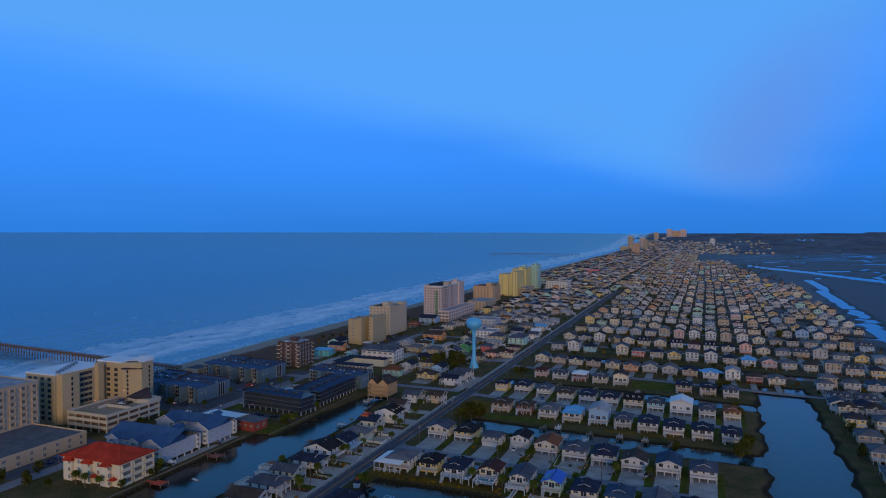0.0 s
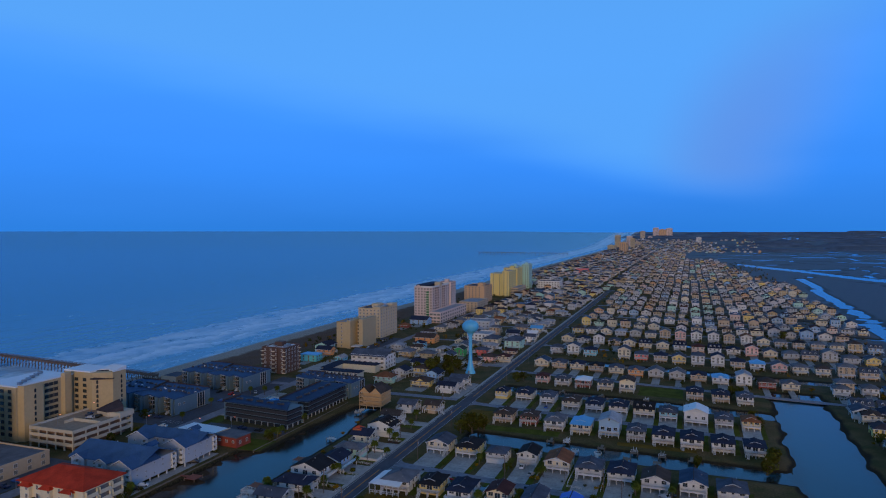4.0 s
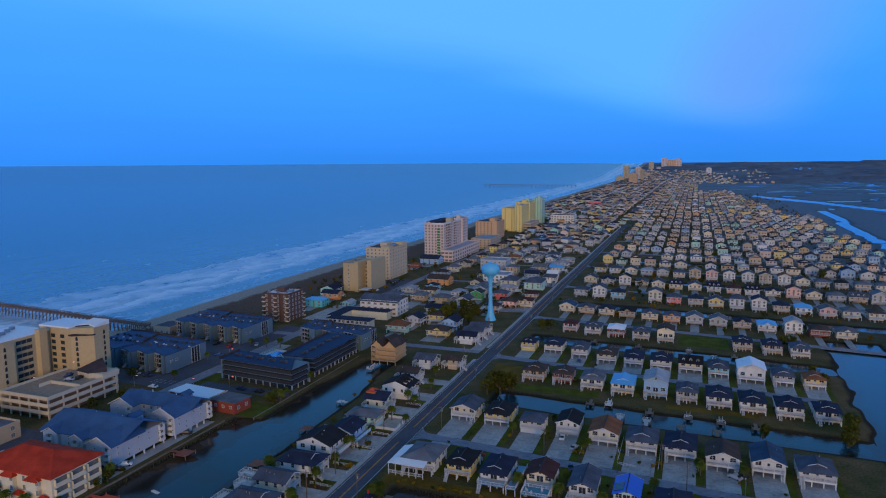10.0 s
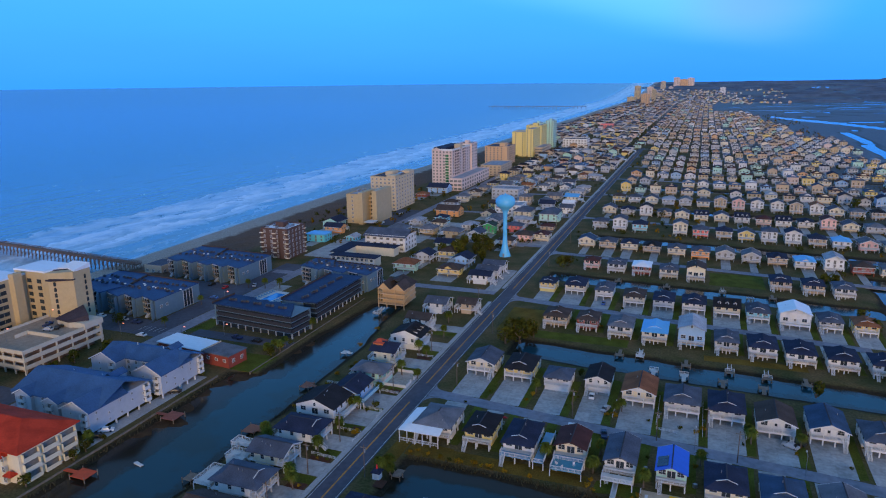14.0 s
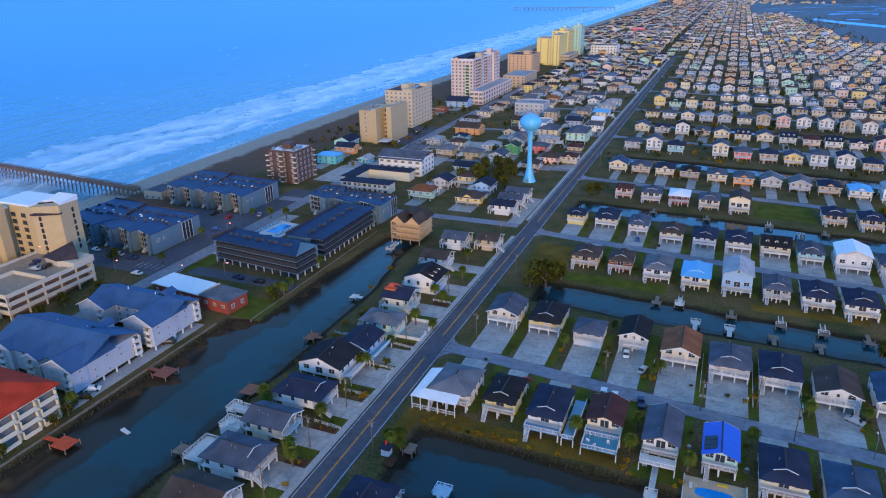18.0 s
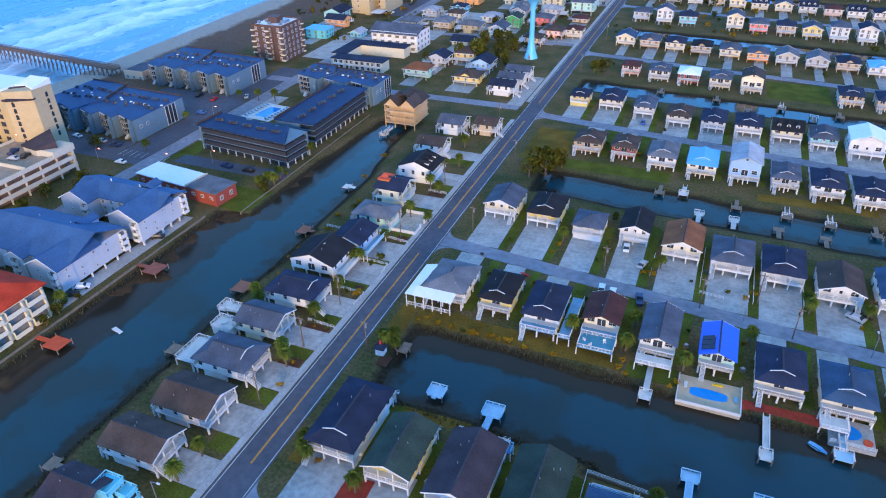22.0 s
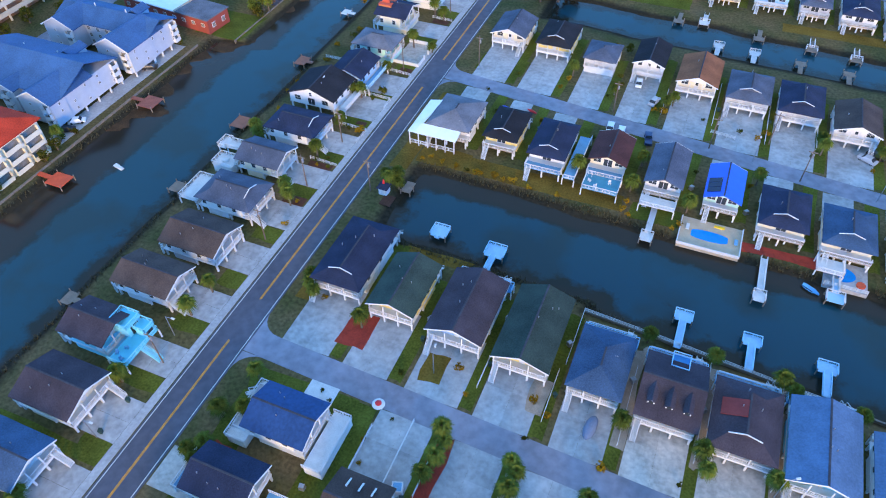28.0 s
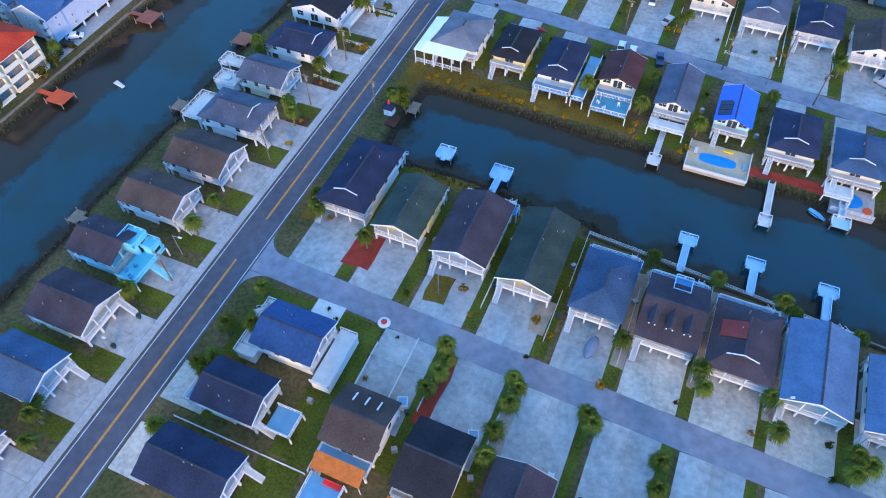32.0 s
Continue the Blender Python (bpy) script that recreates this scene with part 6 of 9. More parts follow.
part("fin_wall", MB().box(8.5, 14.3, -19.6, -10, 0, 22.6), WALL["peach"], og)
block("hotel_tower", -158, -138.6, 798, 832, 32, "yellow", "bright yellow hotel tower with a blank front", south=2, east=5, floors=11, bal_e=False, win=(1.3, 1.4), pent=False)
block("hotel_tower", -138.5, -128.5, 794, 838, 36, "yellow", "slim bright yellow hotel tower with balcony stacks", south=2, east=7, floors=12, win=(1.4, 1.4), pent=False)
block("hotel_podium", -128.4, -118, 805, 860, 11, "tan", "open garage podium of the yellow hotel", south=3, east=9, floors=3, pent=False, bal_e=False, win=(2.8, 1.9))
block("hotel_tower", -152, -130, 852, 884, 37, "yellow", "pale yellow hotel tower with balcony stacks", south=4, east=6, floors=12, win=(1.4, 1.4))
block("hotel_tower", -152, -139, 890, 916, 38, "mint", "pale green hotel tower with a stepped crown", south=4, east=5, floors=13, win=(1.4, 1.4))
block("hotel_tower", -139, -127, 918, 942, 40, "mint", "pale green hotel tower beside its twin", south=3, east=5, floors=14, win=(1.4, 1.4))
block("hotel_annex", -111, -76, 912, 940, 14, "white", "pale four-storey lodging block", south=8, east=5, floors=4, pent=False, bal_e=False, roof="slate")
block("lodging", -62, -42, 392, 412, 8, "white", "white two-storey lodging with dark windows", "lodging", south=6, east=4, floors=3, pent=False, bal_e=False)
block("lodging", -86, -62, 462, 482, 9, "grey", "grey three-storey lodging house", "lodging", south=6, east=4, floors=3, pent=False, bal_e=False)
for x, y, w, h, zb, wl_ in (
        (-216, 3221, 26, 57.7, 2.7, "beige"), (-128, 2564, 30, 39.8, 0.0, "peach"), (-162, 3241, 26, 51.8, 3.1, "blush"), (-216, 2956, 34, 17.8, 0.0, "beige"),
        (-137, 3125, 20, 45.5, 0.4, "beige"), (-148, 3974, 26, 44.0, 31.0, "tan"), (-107, 3989, 24, 13.6, 31.5, "blush"), (-89, 4262, 34, 49.8, 44.6, "blush"),
        (-49, 4277, 42, 38.6, 45.2, "peach"), (-10, 4291, 38, 44.9, 45.9, "blush"), (157, 3669, 26, 27.2, 17.5, "white"), (-140, 3444, 40, 13.9, 9.4, "tan"),
        (-146, 1950, 26, 9.0, 0.0, "peach"), (-102, 1326, 24, 9.0, 0.0, "coral")):
    block("distant_tower" if h > 12 else "distant_lodging", x - w / 2, x + w / 2, y, y + w, h, wl_, "distant %s hotel tower on the skyline" % wl_ if h > 12 else "%s beach lodging far along the shore" % wl_, south=4, east=4,
          floors=10 if h > 12 else 3, pent=h > 12, bal_e=False, win=(3.0, 2.2), z0=zb)

# the pitched roof of the motel
t = MB().gable(-10.4, 10.4, -14.6, 14.6, 9.0, 12.4, 0.3)
t.v = [(-q[1], q[0], q[2]) for q in t.v]
part("pitched_roof", t, ROOF["slate"], motel)

# ---- parking garage
ga = thing("parking_garage", pose(-153.0, 72.6, 0), "cream concrete parking garage with four open decks", "garage")
GX, GY = 13.4, 17.6
for i, z in enumerate((2.6, 5.6, 8.6)):
    part("deck_slab", MB().box(-GX, GX, -GY, GY, z - 0.35, z), PAVER if i == 2 else CONCW, ga)
    for a, b_, c, d in ((-GX, GX, -GY - 0.05, -GY + 0.25), (-GX, GX, GY - 0.25, GY + 0.05), (-GX - 0.05, -GX + 0.25, -GY + 0.3, GY - 0.3), (GX - 0.25, GX + 0.05, -GY + 0.3, GY - 0.3)):
        part("parapet", MB().box(a, b_, c, d, z - 0.5, z + 1.0), WALL["ivory"], ga)
for i in range(6):
    for s in (-1, 1):
        part("column", MB().box(-GX + 0.2 + i * 5.25 - 0.25, -GX + 0.2 + i * 5.25 + 0.3, s * (GY - 0.3) - 0.25, s * (GY - 0.3) + 0.25, 0, 8.3), WALL["ivory"], ga)
        part("column", MB().box(s * (GX - 0.3) - 0.25, s * (GX - 0.3) + 0.25, -GY + 0.5 + i * 6.8 - 0.25, -GY + 0.5 + i * 6.8 + 0.25, 0, 8.3), WALL["ivory"], ga)
# a dark brown block paints the shade inside the open decks
part("core_wall", MB().box(-GX + 2.4, GX - 2.4, -GY + 2.4, GY - 2.4, 0, 8.2), WALL["brown"], ga, "brown core standing in for the shade between decks")
part("ramp_wall", MB().box(-3.5, GX - 0.4, -2.2, -1.9, 8.6, 10.0), WALL["ivory"], ga)
part("ramp_wall", MB().box(-3.5, -3.2, -7.5, -2.3, 8.6, 10.0), WALL["ivory"], ga)
part("stair_tower", MB().box(7.2, GX + 0.6, 9.0, GY + 0.3, 8.6, 10.9), WALL["ivory"], ga)
part("stair_roof", MB().prism([(-1.5, 9.2), (7.0, 7.8), (12.6, 12.6), (5.4, 17.2)], 10.9, [11.4, 11.4, 13.4, 15.4]), ROOF["purple"], ga, "dark tiled sloping roof")
part("stair_wall", MB().prism([(-1.2, 9.6), (6.8, 8.2), (12.2, 12.6), (5.4, 16.8)], 8.6, 10.9), WALL["ivory"], ga)

# ---- serrated blue-roofed flats


def tooth_balconies(w, h):
    """A stack of three dark balconies with pale slabs and rails between."""
    def make():
        b = MB().box(-w / 2, w / 2, -0.06, 0.02, 0, h, 1)
        for f in range(4):
            z = f * (h - 0.2) / 3
            b.box(-w / 2 - 0.1, w / 2 + 0.1, -1.1, 0.02, z, z + 0.18)
            if f < 3:
                b.box(-w / 2 - 0.1, w / 2 + 0.1, -1.1, -1.02, z + 0.18, z + 0.95, 2)
                for k in range(3):
                    b.box(-w / 2 + k * w / 2 - 0.06, -w / 2 + k * w / 2 + 0.06, -1.08, -0.98, z + 0.18, z + h / 3)
        return b.done("balcony_tower", [WALL["grey"], GLASS, TIMBER])
    return shared(("stack", w, h), make)


def sawtooth_flats(x0, y0, L, D, h, n, split, label, wall="stone"):
    """Terraced flats with a saw-edged front and a flat membrane roof in two levels."""
    ho = thing("flats", pose(x0, y0, 0), label, "flats", "terraced flats by the pier")
    w, dep = L / n, 4.6
    front = []
    for i in range(n):
        front += [(i * w, dep - 0.5 * i / n), (i * w + w * 0.97, 0.4 - 0.5 * i / n)]
    r = random.Random(int(x0 * 3 + y0))
    cut = split * 2
    xs_ = split * w
    west = front[:cut] + [(xs_, dep - 0.4), (xs_ + 3.5, D * 0.45), (xs_ - 1.0, D - 1.4), (xs_ - 1.0, D), (0, D)]
    east = [(xs_ + 0.02, dep - 0.4)] + front[cut + 1:] + [(L, 4.0), (L, D - 3.6), (xs_ - 0.98, D - 1.4), (xs_ + 3.52, D * 0.45)]
    for name_, pl, hh in (("west_wall", west, h), ("east_wall", east, h - 0.5)):
        part("wall", MB().prism(pl, 0.2, hh), WALL[wall], ho)
        part("roof", MB().prism([(q[0], q[1] - 0.6 if q[1] < dep + 0.2 else q[1] + 0.2) for q in pl], hh, hh + 0.35), ROOF["deep"], ho)
        edge = MB()
        for p_, q_ in zip(pl, pl[1:] + pl[:1]):
            if p_[1] > dep and q_[1] > dep:
                edge.bar((p_[0], p_[1], hh + 0.6), (q_[0], q_[1], hh + 0.6), 0.35, 0.55)
        part("parapet", edge, ROOF["brown"], ho)
    for i in range(n):
        xa, ya, xb, yb = *front[2 * i], *front[2 * i + 1]
        ang = math.degrees(math.atan2(yb - ya, xb - xa))
        hh = h if i < split else h - 0.5
        f = 0.3
        part("balcony_tower", tooth_balconies(round(w * 0.42, 2), round(h - 2.4, 2)), None, ho, at=pose(xa + (xb - xa) * f, ya + (yb - ya) * f - 0.02, 1.9, 0, 0, ang))
        part("fin_wall", MB().prism([(xb - 1.5, yb + 0.1), (xb - 1.2, yb - 1.7), (xb - 0.9, yb - 1.7), (xb - 0.9, yb + 0.1)], 0.1, [hh + 0.3, hh - 1.0, hh - 1.0, hh + 0.3]), WALL["stone"], ho)
        for k in (0.25, 0.6):
            part("stair_foot", MB().prism([(xa + w * k, ya - 3.4), (xa + w * k + 1.5, ya - 3.7), (xa + w * k + 1.5, ya - 1.6), (xa + w * k, ya - 1.2)], 0.0, [0.3, 0.3, 1.9, 1.9]), WALL["grey"], ho)
        part("window", bay_window(1.0, 1.1, False), None, ho, at=pose(xa + (xb - xa) * 0.76, ya + (yb - ya) * 0.76 - 0.02, h * 0.45, 0, 0, ang))
    b = MB()
    for k in range(3):
        b.box(L - 0.02, L + 0.08, D * 0.55 + k * 2.0, D * 0.55 + k * 2.0 + 1.6, 0.8, h - 1.2)
    part("stair_glazing", b, GLASS, ho, "tall dark stairwell glazing")
    for k in range(4):
        part("stair_mullion", MB().box(L - 0.02, L + 0.14, D * 0.55 - 0.3 + k * 2.0, D * 0.55 - 0.05 + k * 2.0, 0.3, h - 0.8), WALL["grey"], ho)
    for k in range(2):
        part("window", bay_window(1.3, 1.2, False), None, ho, at=pose(L + 0.02, 3.2 + k * 3.6, h * 0.52, 0, 0, 90))
    cool = shared("roof_cooler", lambda: MB().box(-0.5, 0.5, -0.45, 0.45, 0, 0.9).box(-0.9, -0.55, -0.3, 0.3, 0, 0.5).lathe([(0.36, 0.9), (0.36, 1.0)], 8).done("roof_unit", METALD))
    dome = shared("roof_dome", lambda: MB().lathe([(0.62, 0), (0.6, 0.25), (0.35, 0.42), (0.1, 0.46)], 10).done("skylight", TRIM))
    for i in range(int(L / 2.6)):
        px = 2 + i * 2.6 + r.uniform(-0.5, 0.5)
        for fy in (0.42, 0.68):
            hh = h if px < xs_ else h - 0.5
            part("roof_unit", cool, None, ho, at=pose(px, D * fy + r.uniform(-1.6, 1.6), hh + 0.3, 0, 0, r.uniform(0, 90)))
        if i % 3:
            part("skylight", dome, None, ho, at=pose(px + 0.9, D * 0.52 + r.uniform(-2.5, 2.5), hh + 0.3))
    return ho


sawtooth_flats(-191, 118.2, 53, 32, 9.4, 5, 2, "grey terraced flats with a saw-edged front and blue flat roof")
sawtooth_flats(-186, 175.2, 50, 32, 9.4, 5, 2, "grey terraced flats with a blue flat roof near the dunes")
sawtooth_flats(-107.5, 184.6, 41, 19, 9.4, 3, 1, "grey-tan terraced flats with a blue flat roof behind the pool")


def gallery_flats(x, y, turn, W, D, h, label, east):
    """Long flats with open galleries: floor bands, posts and dark glass between, on tall pillars."""
    ho = thing("gallery_flats", pose(x, y, 0, 0, 0, turn), label, "flats", "flats round the pool")
    part("inner_wall", MB().box(0.8, W - 0.8, 0.8, D - 0.8, 0, h), GLASS, ho, "dark glazed inner wall")
    part("back_wall", MB().box(0, W - 0.02, D - 0.8, D, 0.3, h), WALL["stone"], ho)
    part("end_wall", MB().box(0, 0.8, 0, D - 0.82, 0.3, h) if not east else MB().box(0, W * 0.62, -0.1, 0.8, 0.3, h), WALL["stone"], ho)
    runs = [(W - 0.1, 0.3, W - 0.1, D - 0.3)] if east else [(0.3, 0.1, W - 0.3, 0.1), (W - 0.1, 0.3, W - 0.1, D - 0.3)]
    for f in range(4):
        z = 2.2 + f * (h - 2.2) / 3
        part("floor_band", MB().box(-0.02, W + 0.1, -0.05, D + 0.02, z - 0.1, z + 0.1), WALL["stone"], ho)
        if f < 3:
            for x0, y0, x1, y1 in runs:
                part("gallery_front", MB().bar((x0, y0, z + 0.85), (x1, y1, z + 0.85), 0.1, 1.4), RAILD, ho, "dark slatted gallery front")
    for x0, y0, x1, y1 in runs:
        n = max(3, round((abs(x1 - x0) + abs(y1 - y0)) / 4.0))
        pm_ = shared("gal_post", lambda: MB().box(-0.16, 0.16, -0.16, 0.16, 0, 2.08).done("post", WALL["grey"]))
        for i in range(n + 1):
            part("post", pm_, None, ho, at=pose(x0 + (x1 - x0) * i / n, y0 + (y1 - y0) * i / n, 0))
    if east:
        part("roof", MB().box(-0.3, W + 0.4, -0.4, D + 0.4, h + 0.2, h + 0.6), ROOF["ink"], ho)
        part("parapet", MB().box(-0.55, -0.3, -0.4, D + 0.4, h + 0.2, h + 1.3), ROOF["brown"], ho)
    else:
        back = [(W - 9 - i * 7.0 - s_, D + 0.4 - (2.2 if s_ else 0)) for i in range(4) for s_ in (0, 4.5)]
        part("roof", MB().prism([(-0.4, -0.5), (W + 0.4, -0.5), (W - 8.6, D + 0.3)] + back[:-1] + [(-0.4, D + 0.4)], h + 0.2, h + 0.6), ROOF["ink"], ho)
        part("parapet", MB().box(-0.65, -0.4, -0.5, D + 0.4, h + 0.2, h + 1.3), ROOF["brown"], ho)
    for i in range(5):
        f = (i + 0.7) / 5.6
        px, py = (W * 0.5, f * D) if east else (f * W * 0.92, D * 0.5)
        for k in (-1, 0, 1):
            part("roof_unit", SHARED["roof_cooler"], None, ho, at=pose(px + k * 1.0 * (not east) + 0.3 * k, py + 1.1 * k * east + 0.4 * k, h + 0.55, 0, 0, 25 * k))
    return ho


gallery_flats(-109, 121.8, -5.6, 41.5, 13, 9.4, "dark three-storey gallery flats with a flat blue roof", False)
gallery_flats(-85, 137.6, 0, 17, 43, 8.8, "long dark gallery flats beside the canal with a blue roof", True)
po = thing("hotel_pool", pose(-107.7, 163.2, 0, 0, 0, -6), "turquoise swimming pool in a pale paved court", "pool")
part("pool_deck", MB().box(-7.6, 7.6, -8.8, 8.8, -0.2, 0.12), DECKW, po)
part("pool_water", MB().box(-3.0, 3.0, -5.6, 5.6, -0.1, 0.16), POOLM, po)
part("coping", MB().box(-3.3, -3.02, -5.9, 5.9, 0, 0.2), TRIM, po)
part("coping", MB().box(3.02, 3.3, -5.9, 5.9, 0, 0.2), TRIM, po)
for i in range(8):
    for sx in (-6.6, 4.6):
        part("sun_lounger", MB().box(sx, sx + 1.8, -7.6 + i * 2.0, -6.9 + i * 2.0, 0.3, 0.4).box(sx, sx + 0.5, -7.6 + i * 2.0, -6.9 + i * 2.0, 0.13, 0.75), DECKB, po)

# ---- white apartments with blue-grey roofs, red-roofed house, brick hall


def white_flats(x0, x1, y0, y1, h, wings, bar, label):
    """White flats on pillars: a long bar with gabled wings running towards the south."""
    ho = thing("apartment_house", pose(x0, y0, 0), label, "flats", "white apartment houses")
    W, D = x1 - x0, y1 - y0
    rm = ROOF["bluegrey"]
    part("bar_wall", MB().box(0.2, W - 0.2, bar, D, 1.5, h), WALL["chalk"], ho)
    part("lower_wall", MB().box(3, W - 3, bar + 2, D - 2, 0, 1.5), WALL["grey"], ho)
    t = MB().gable(bar - 0.7, D + 0.7, -0.7, W + 0.7, h - 0.05, h + 0.42 * (D - bar) / 2, 0.28)
    t.v = [(q[1], q[0], q[2]) for q in t.v]
    t.f = [tuple(reversed(f)) for f in t.f]
    part("roof", t, rm, ho)
    for gx, hw_, ya in wings:
        rise = 0.5 * hw_
        wl_ = MB().box(gx - hw_, gx + hw_, ya, bar + 1.0, 1.5, h)
        wl_.prism([(gx - hw_, ya), (gx + hw_, ya), (gx + hw_, ya + 0.3), (gx - hw_, ya + 0.3)], h, h + 0.01)
        wl_.hexa([(gx - hw_, ya, h), (gx + hw_, ya, h), (gx + hw_, ya + 0.3, h), (gx - hw_, ya + 0.3, h), (gx - 0.05, ya, h + rise), (gx + 0.05, ya, h + rise), (gx + 0.05, ya + 0.3, h + rise), (gx - 0.05, ya + 0.3, h + rise)])
        wg = part("wing_wall", wl_, WALL["chalk"], ho)
        part("wing_roof", MB().gable(gx - hw_ - 0.5, gx + hw_ + 0.5, ya - 0.5, bar + (D - bar) * 0.55, h - 0.05, h + rise + 0.25, 0.28), rm, wg)
        e = MB()
        for s in (-1, 1):
            e.bar((gx + s * (hw_ + 0.5), ya - 0.53, h + 0.05), (gx, ya - 0.53, h + rise + 0.38), 0.08, 0.32)
        part("barge_board", e, TRIM, wg)
        for f in range(3):
            z = 2.1 + f * (h - 2.0) / 2.9
            if hw_ > 4.5:
                part("balcony", bay_window(1.9, 1.7, True), None, ho, at=pose(gx + hw_ - 1.6, ya, z - 0.35))
                part("window", bay_window(0.55, 0.6, False), None, ho, at=pose(gx - hw_ * 0.3, ya, z + 0.4))
            else:
                part("balcony", bay_window(2.2, 1.7, True), None, ho, at=pose(gx, ya, z - 0.35))
    nwin = 10
    for f in range(3):
        z = 2.1 + f * (h - 2.0) / 2.9
        for i in range(nwin):
            xx = (i + 0.5) * W / nwin
            if all(abs(xx - gx) > hw_ + 0.4 for gx, hw_, ya in wings):
                part("window", bay_window(1.0, 1.2, False), None, ho, at=pose(xx, bar - 0.02, z))
        gx, hw_, ya = wings[-1]
        for i in range(5):
            if (i + f) % 3:
                part("window", bay_window(0.55, 0.7, False), None, ho, at=pose(W, ya + (i + 0.6) * (D - ya) / 5.2, z + 0.4, 0, 0, 90))
        part("balcony", bay_window(1.9, 1.7, True), None, ho, at=pose(W - 0.2, D - 1.3, z - 0.35, 0, 0, 90))
    for i in range(6):
        part("pillar", MB().box(W - 0.5, W - 0.1, wings[-1][2] + 0.2 + i * (D - wings[-1][2] - 0.6) / 5, wings[-1][2] + 0.6 + i * (D - wings[-1][2] - 0.6) / 5, 0, 1.5), TRIM, ho)
        part("pillar", MB().box(0.4 + i * (W - 1) / 5, 0.8 + i * (W - 1) / 5, bar + 0.1, bar + 0.5, 0, 1.5), TRIM, ho)
    part("dormer_wall", MB().prism([(W * 0.66, D * 0.78), (W * 0.66 + 3.4, D * 0.78), (W * 0.66 + 3.4, D * 0.98), (W * 0.66, D * 0.98)], h, h + 2.2), WALL["chalk"], ho)
    part("dormer_roof", MB().gable(W * 0.66 - 0.5, W * 0.66 + 3.9, D * 0.74, D, h + 2.2, h + 3.5, 0.2), rm, ho)
    for i in range(5):
        part("roof_vent", MB().lathe([(0.16, h + 0.5), (0.16, h + 2.6 + (i % 2))], 6, W * (0.15 + 0.17 * i), D * 0.72), TRIM, ho)
    return ho


white_flats(-116, -80.3, 29.0, 53.0, 8.0, ((5.2, 3.4, 2.8), (18.6, 3.0, 1.5), (30.3, 5.4, 0.0)), 4.0, "white apartment house with a blue-grey roof and three gabled wings")
white_flats(-113, -78.8, 56.8, 77.0, 8.2, ((5.0, 5.6, 4.0), (28.4, 5.8, 0.0)), 8.5, "white apartment house with a blue-grey roof and two gabled wings")
rr = thing("red_roofed_flats", pose(-108, 4.2, 0), "cream villa flats with a red hipped roof and white balconies", "flats")
part("wall", MB().box(0, 30.5, 0, 18, 0, 9.2), WALL["cream"], rr)
part("roof", MB().hip(-0.9, 31.4, -0.9, 18.9, 9.2, 13.4, 0.3), ROOF["red"], rr)
for gx in (4, 14, 24):
    part("bay", MB().box(gx - 2.2, gx + 2.2, -1.4, 0, 0, 8.0), WALL["cream"], rr)
    part("bay_roof", MB().hip(gx - 2.7, gx + 2.7, -2.0, 1.0, 8.0, 9.6, 0.2), ROOF["red"], rr)
    part("porch_roof", MB().hip(gx + 2.4, gx + 5.4, -2.2, 0.2, 3.0, 4.2, 0.2), ROOF["red"], rr)
for f in range(3):
    for i in range(8):
        part("window", bay_window(1.0, 1.5, False), None, rr, at=pose(1.5 + i * 3.55, -0.02 if i not in (1, 4, 7) else -1.42, 0.9 + f * 3))
    for i in range(3):
        part("balcony", bay_window(4.4, 2.1, True, WALL["cream"]), None, rr, at=pose(30.52, 3.2 + i * 5.8, 0.3 + f * 3, 0, 0, 90))
bh = thing("brick_hall", pose(-109.4, 88.4, 0, 0, 0, -6), "low red brick hall with a flat white and grey roof", "hall")
part("wall", MB().box(0, 36, 0, 9.4, 0, 4.6), WALL["brick"], bh)
part("white_roof", MB().box(-0.4, 23, -0.4, 9.8, 4.6, 5.0), ROOF["white"], bh, "bright white membrane roof")
part("grey_roof", MB().box(23.3, 36.4, -0.4, 9.8, 4.6, 4.95), ROOF["grey"], bh, "weathered grey flat roof")
part("roof_step", MB().box(23.0, 23.3, -0.4, 9.8, 4.6, 5.4), WALL["tan"], bh)
for i in range(9):
    part("window", bay_window(1.2, 1.0, False), None, bh, at=pose(2 + i * 4, -0.02, 2.2))
for i in range(2):
    part("window", bay_window(1.2, 1.4, False), None, bh, at=pose(36.02, 2.5 + i * 4.4, 1.6, 0, 0, 90))

# ---- unpainted timber house at the canal's end
wo = thing("timber_house", pose(-45.3, 172.5, 0), "ochre timber house under construction with open galleries", "house")
part("wall", MB().box(-5.2, 6.2, -5.0, 7.2, 2.4, 9.6), WALL["ochre"], wo)
for f in range(4):
    part("gallery_floor", MB().box(-6.6, 6.6, -7.2, 7.4, 2.2 + f * 2.45 - 0.2, 2.2 + f * 2.45), WALL["tan"], wo)
    if f < 3:
        b = MB(); railing_mesh(b, [(-6.6, 0), (-6.6, -7.1), (6.6, -7.1), (6.6, 0)], 2.2 + f * 2.45)
        part("gallery_railing", b, WALL["ochre"], wo)
for px in (-6.4, -2.2, 2.2, 6.4):
    part("post", MB().box(px - 0.17, px + 0.17, -7.0, -6.7, 0, 9.5), WALL["ochre"], wo)
part("roof", MB().gable(-7.2, 7.2, -2.0, 8.0, 9.4, 12.6), ROOF["brown"], wo)
for gx in (-3.6, 3.4):
    b = MB().quad((gx - 2.8, -7.1, 9.5), (gx + 2.8, -7.1, 9.5), (gx, -7.1, 12.3)).quad((gx + 2.8, -7.0, 9.5), (gx - 2.8, -7.0, 9.5), (gx, -7.0, 12.3))
    part("gable_front", b, WALL["ochre"], wo)
    part("gable_roof", MB().gable(gx - 3.4, gx + 3.4, -7.5, 2, 9.4, 12.5), ROOF["brown"], wo)

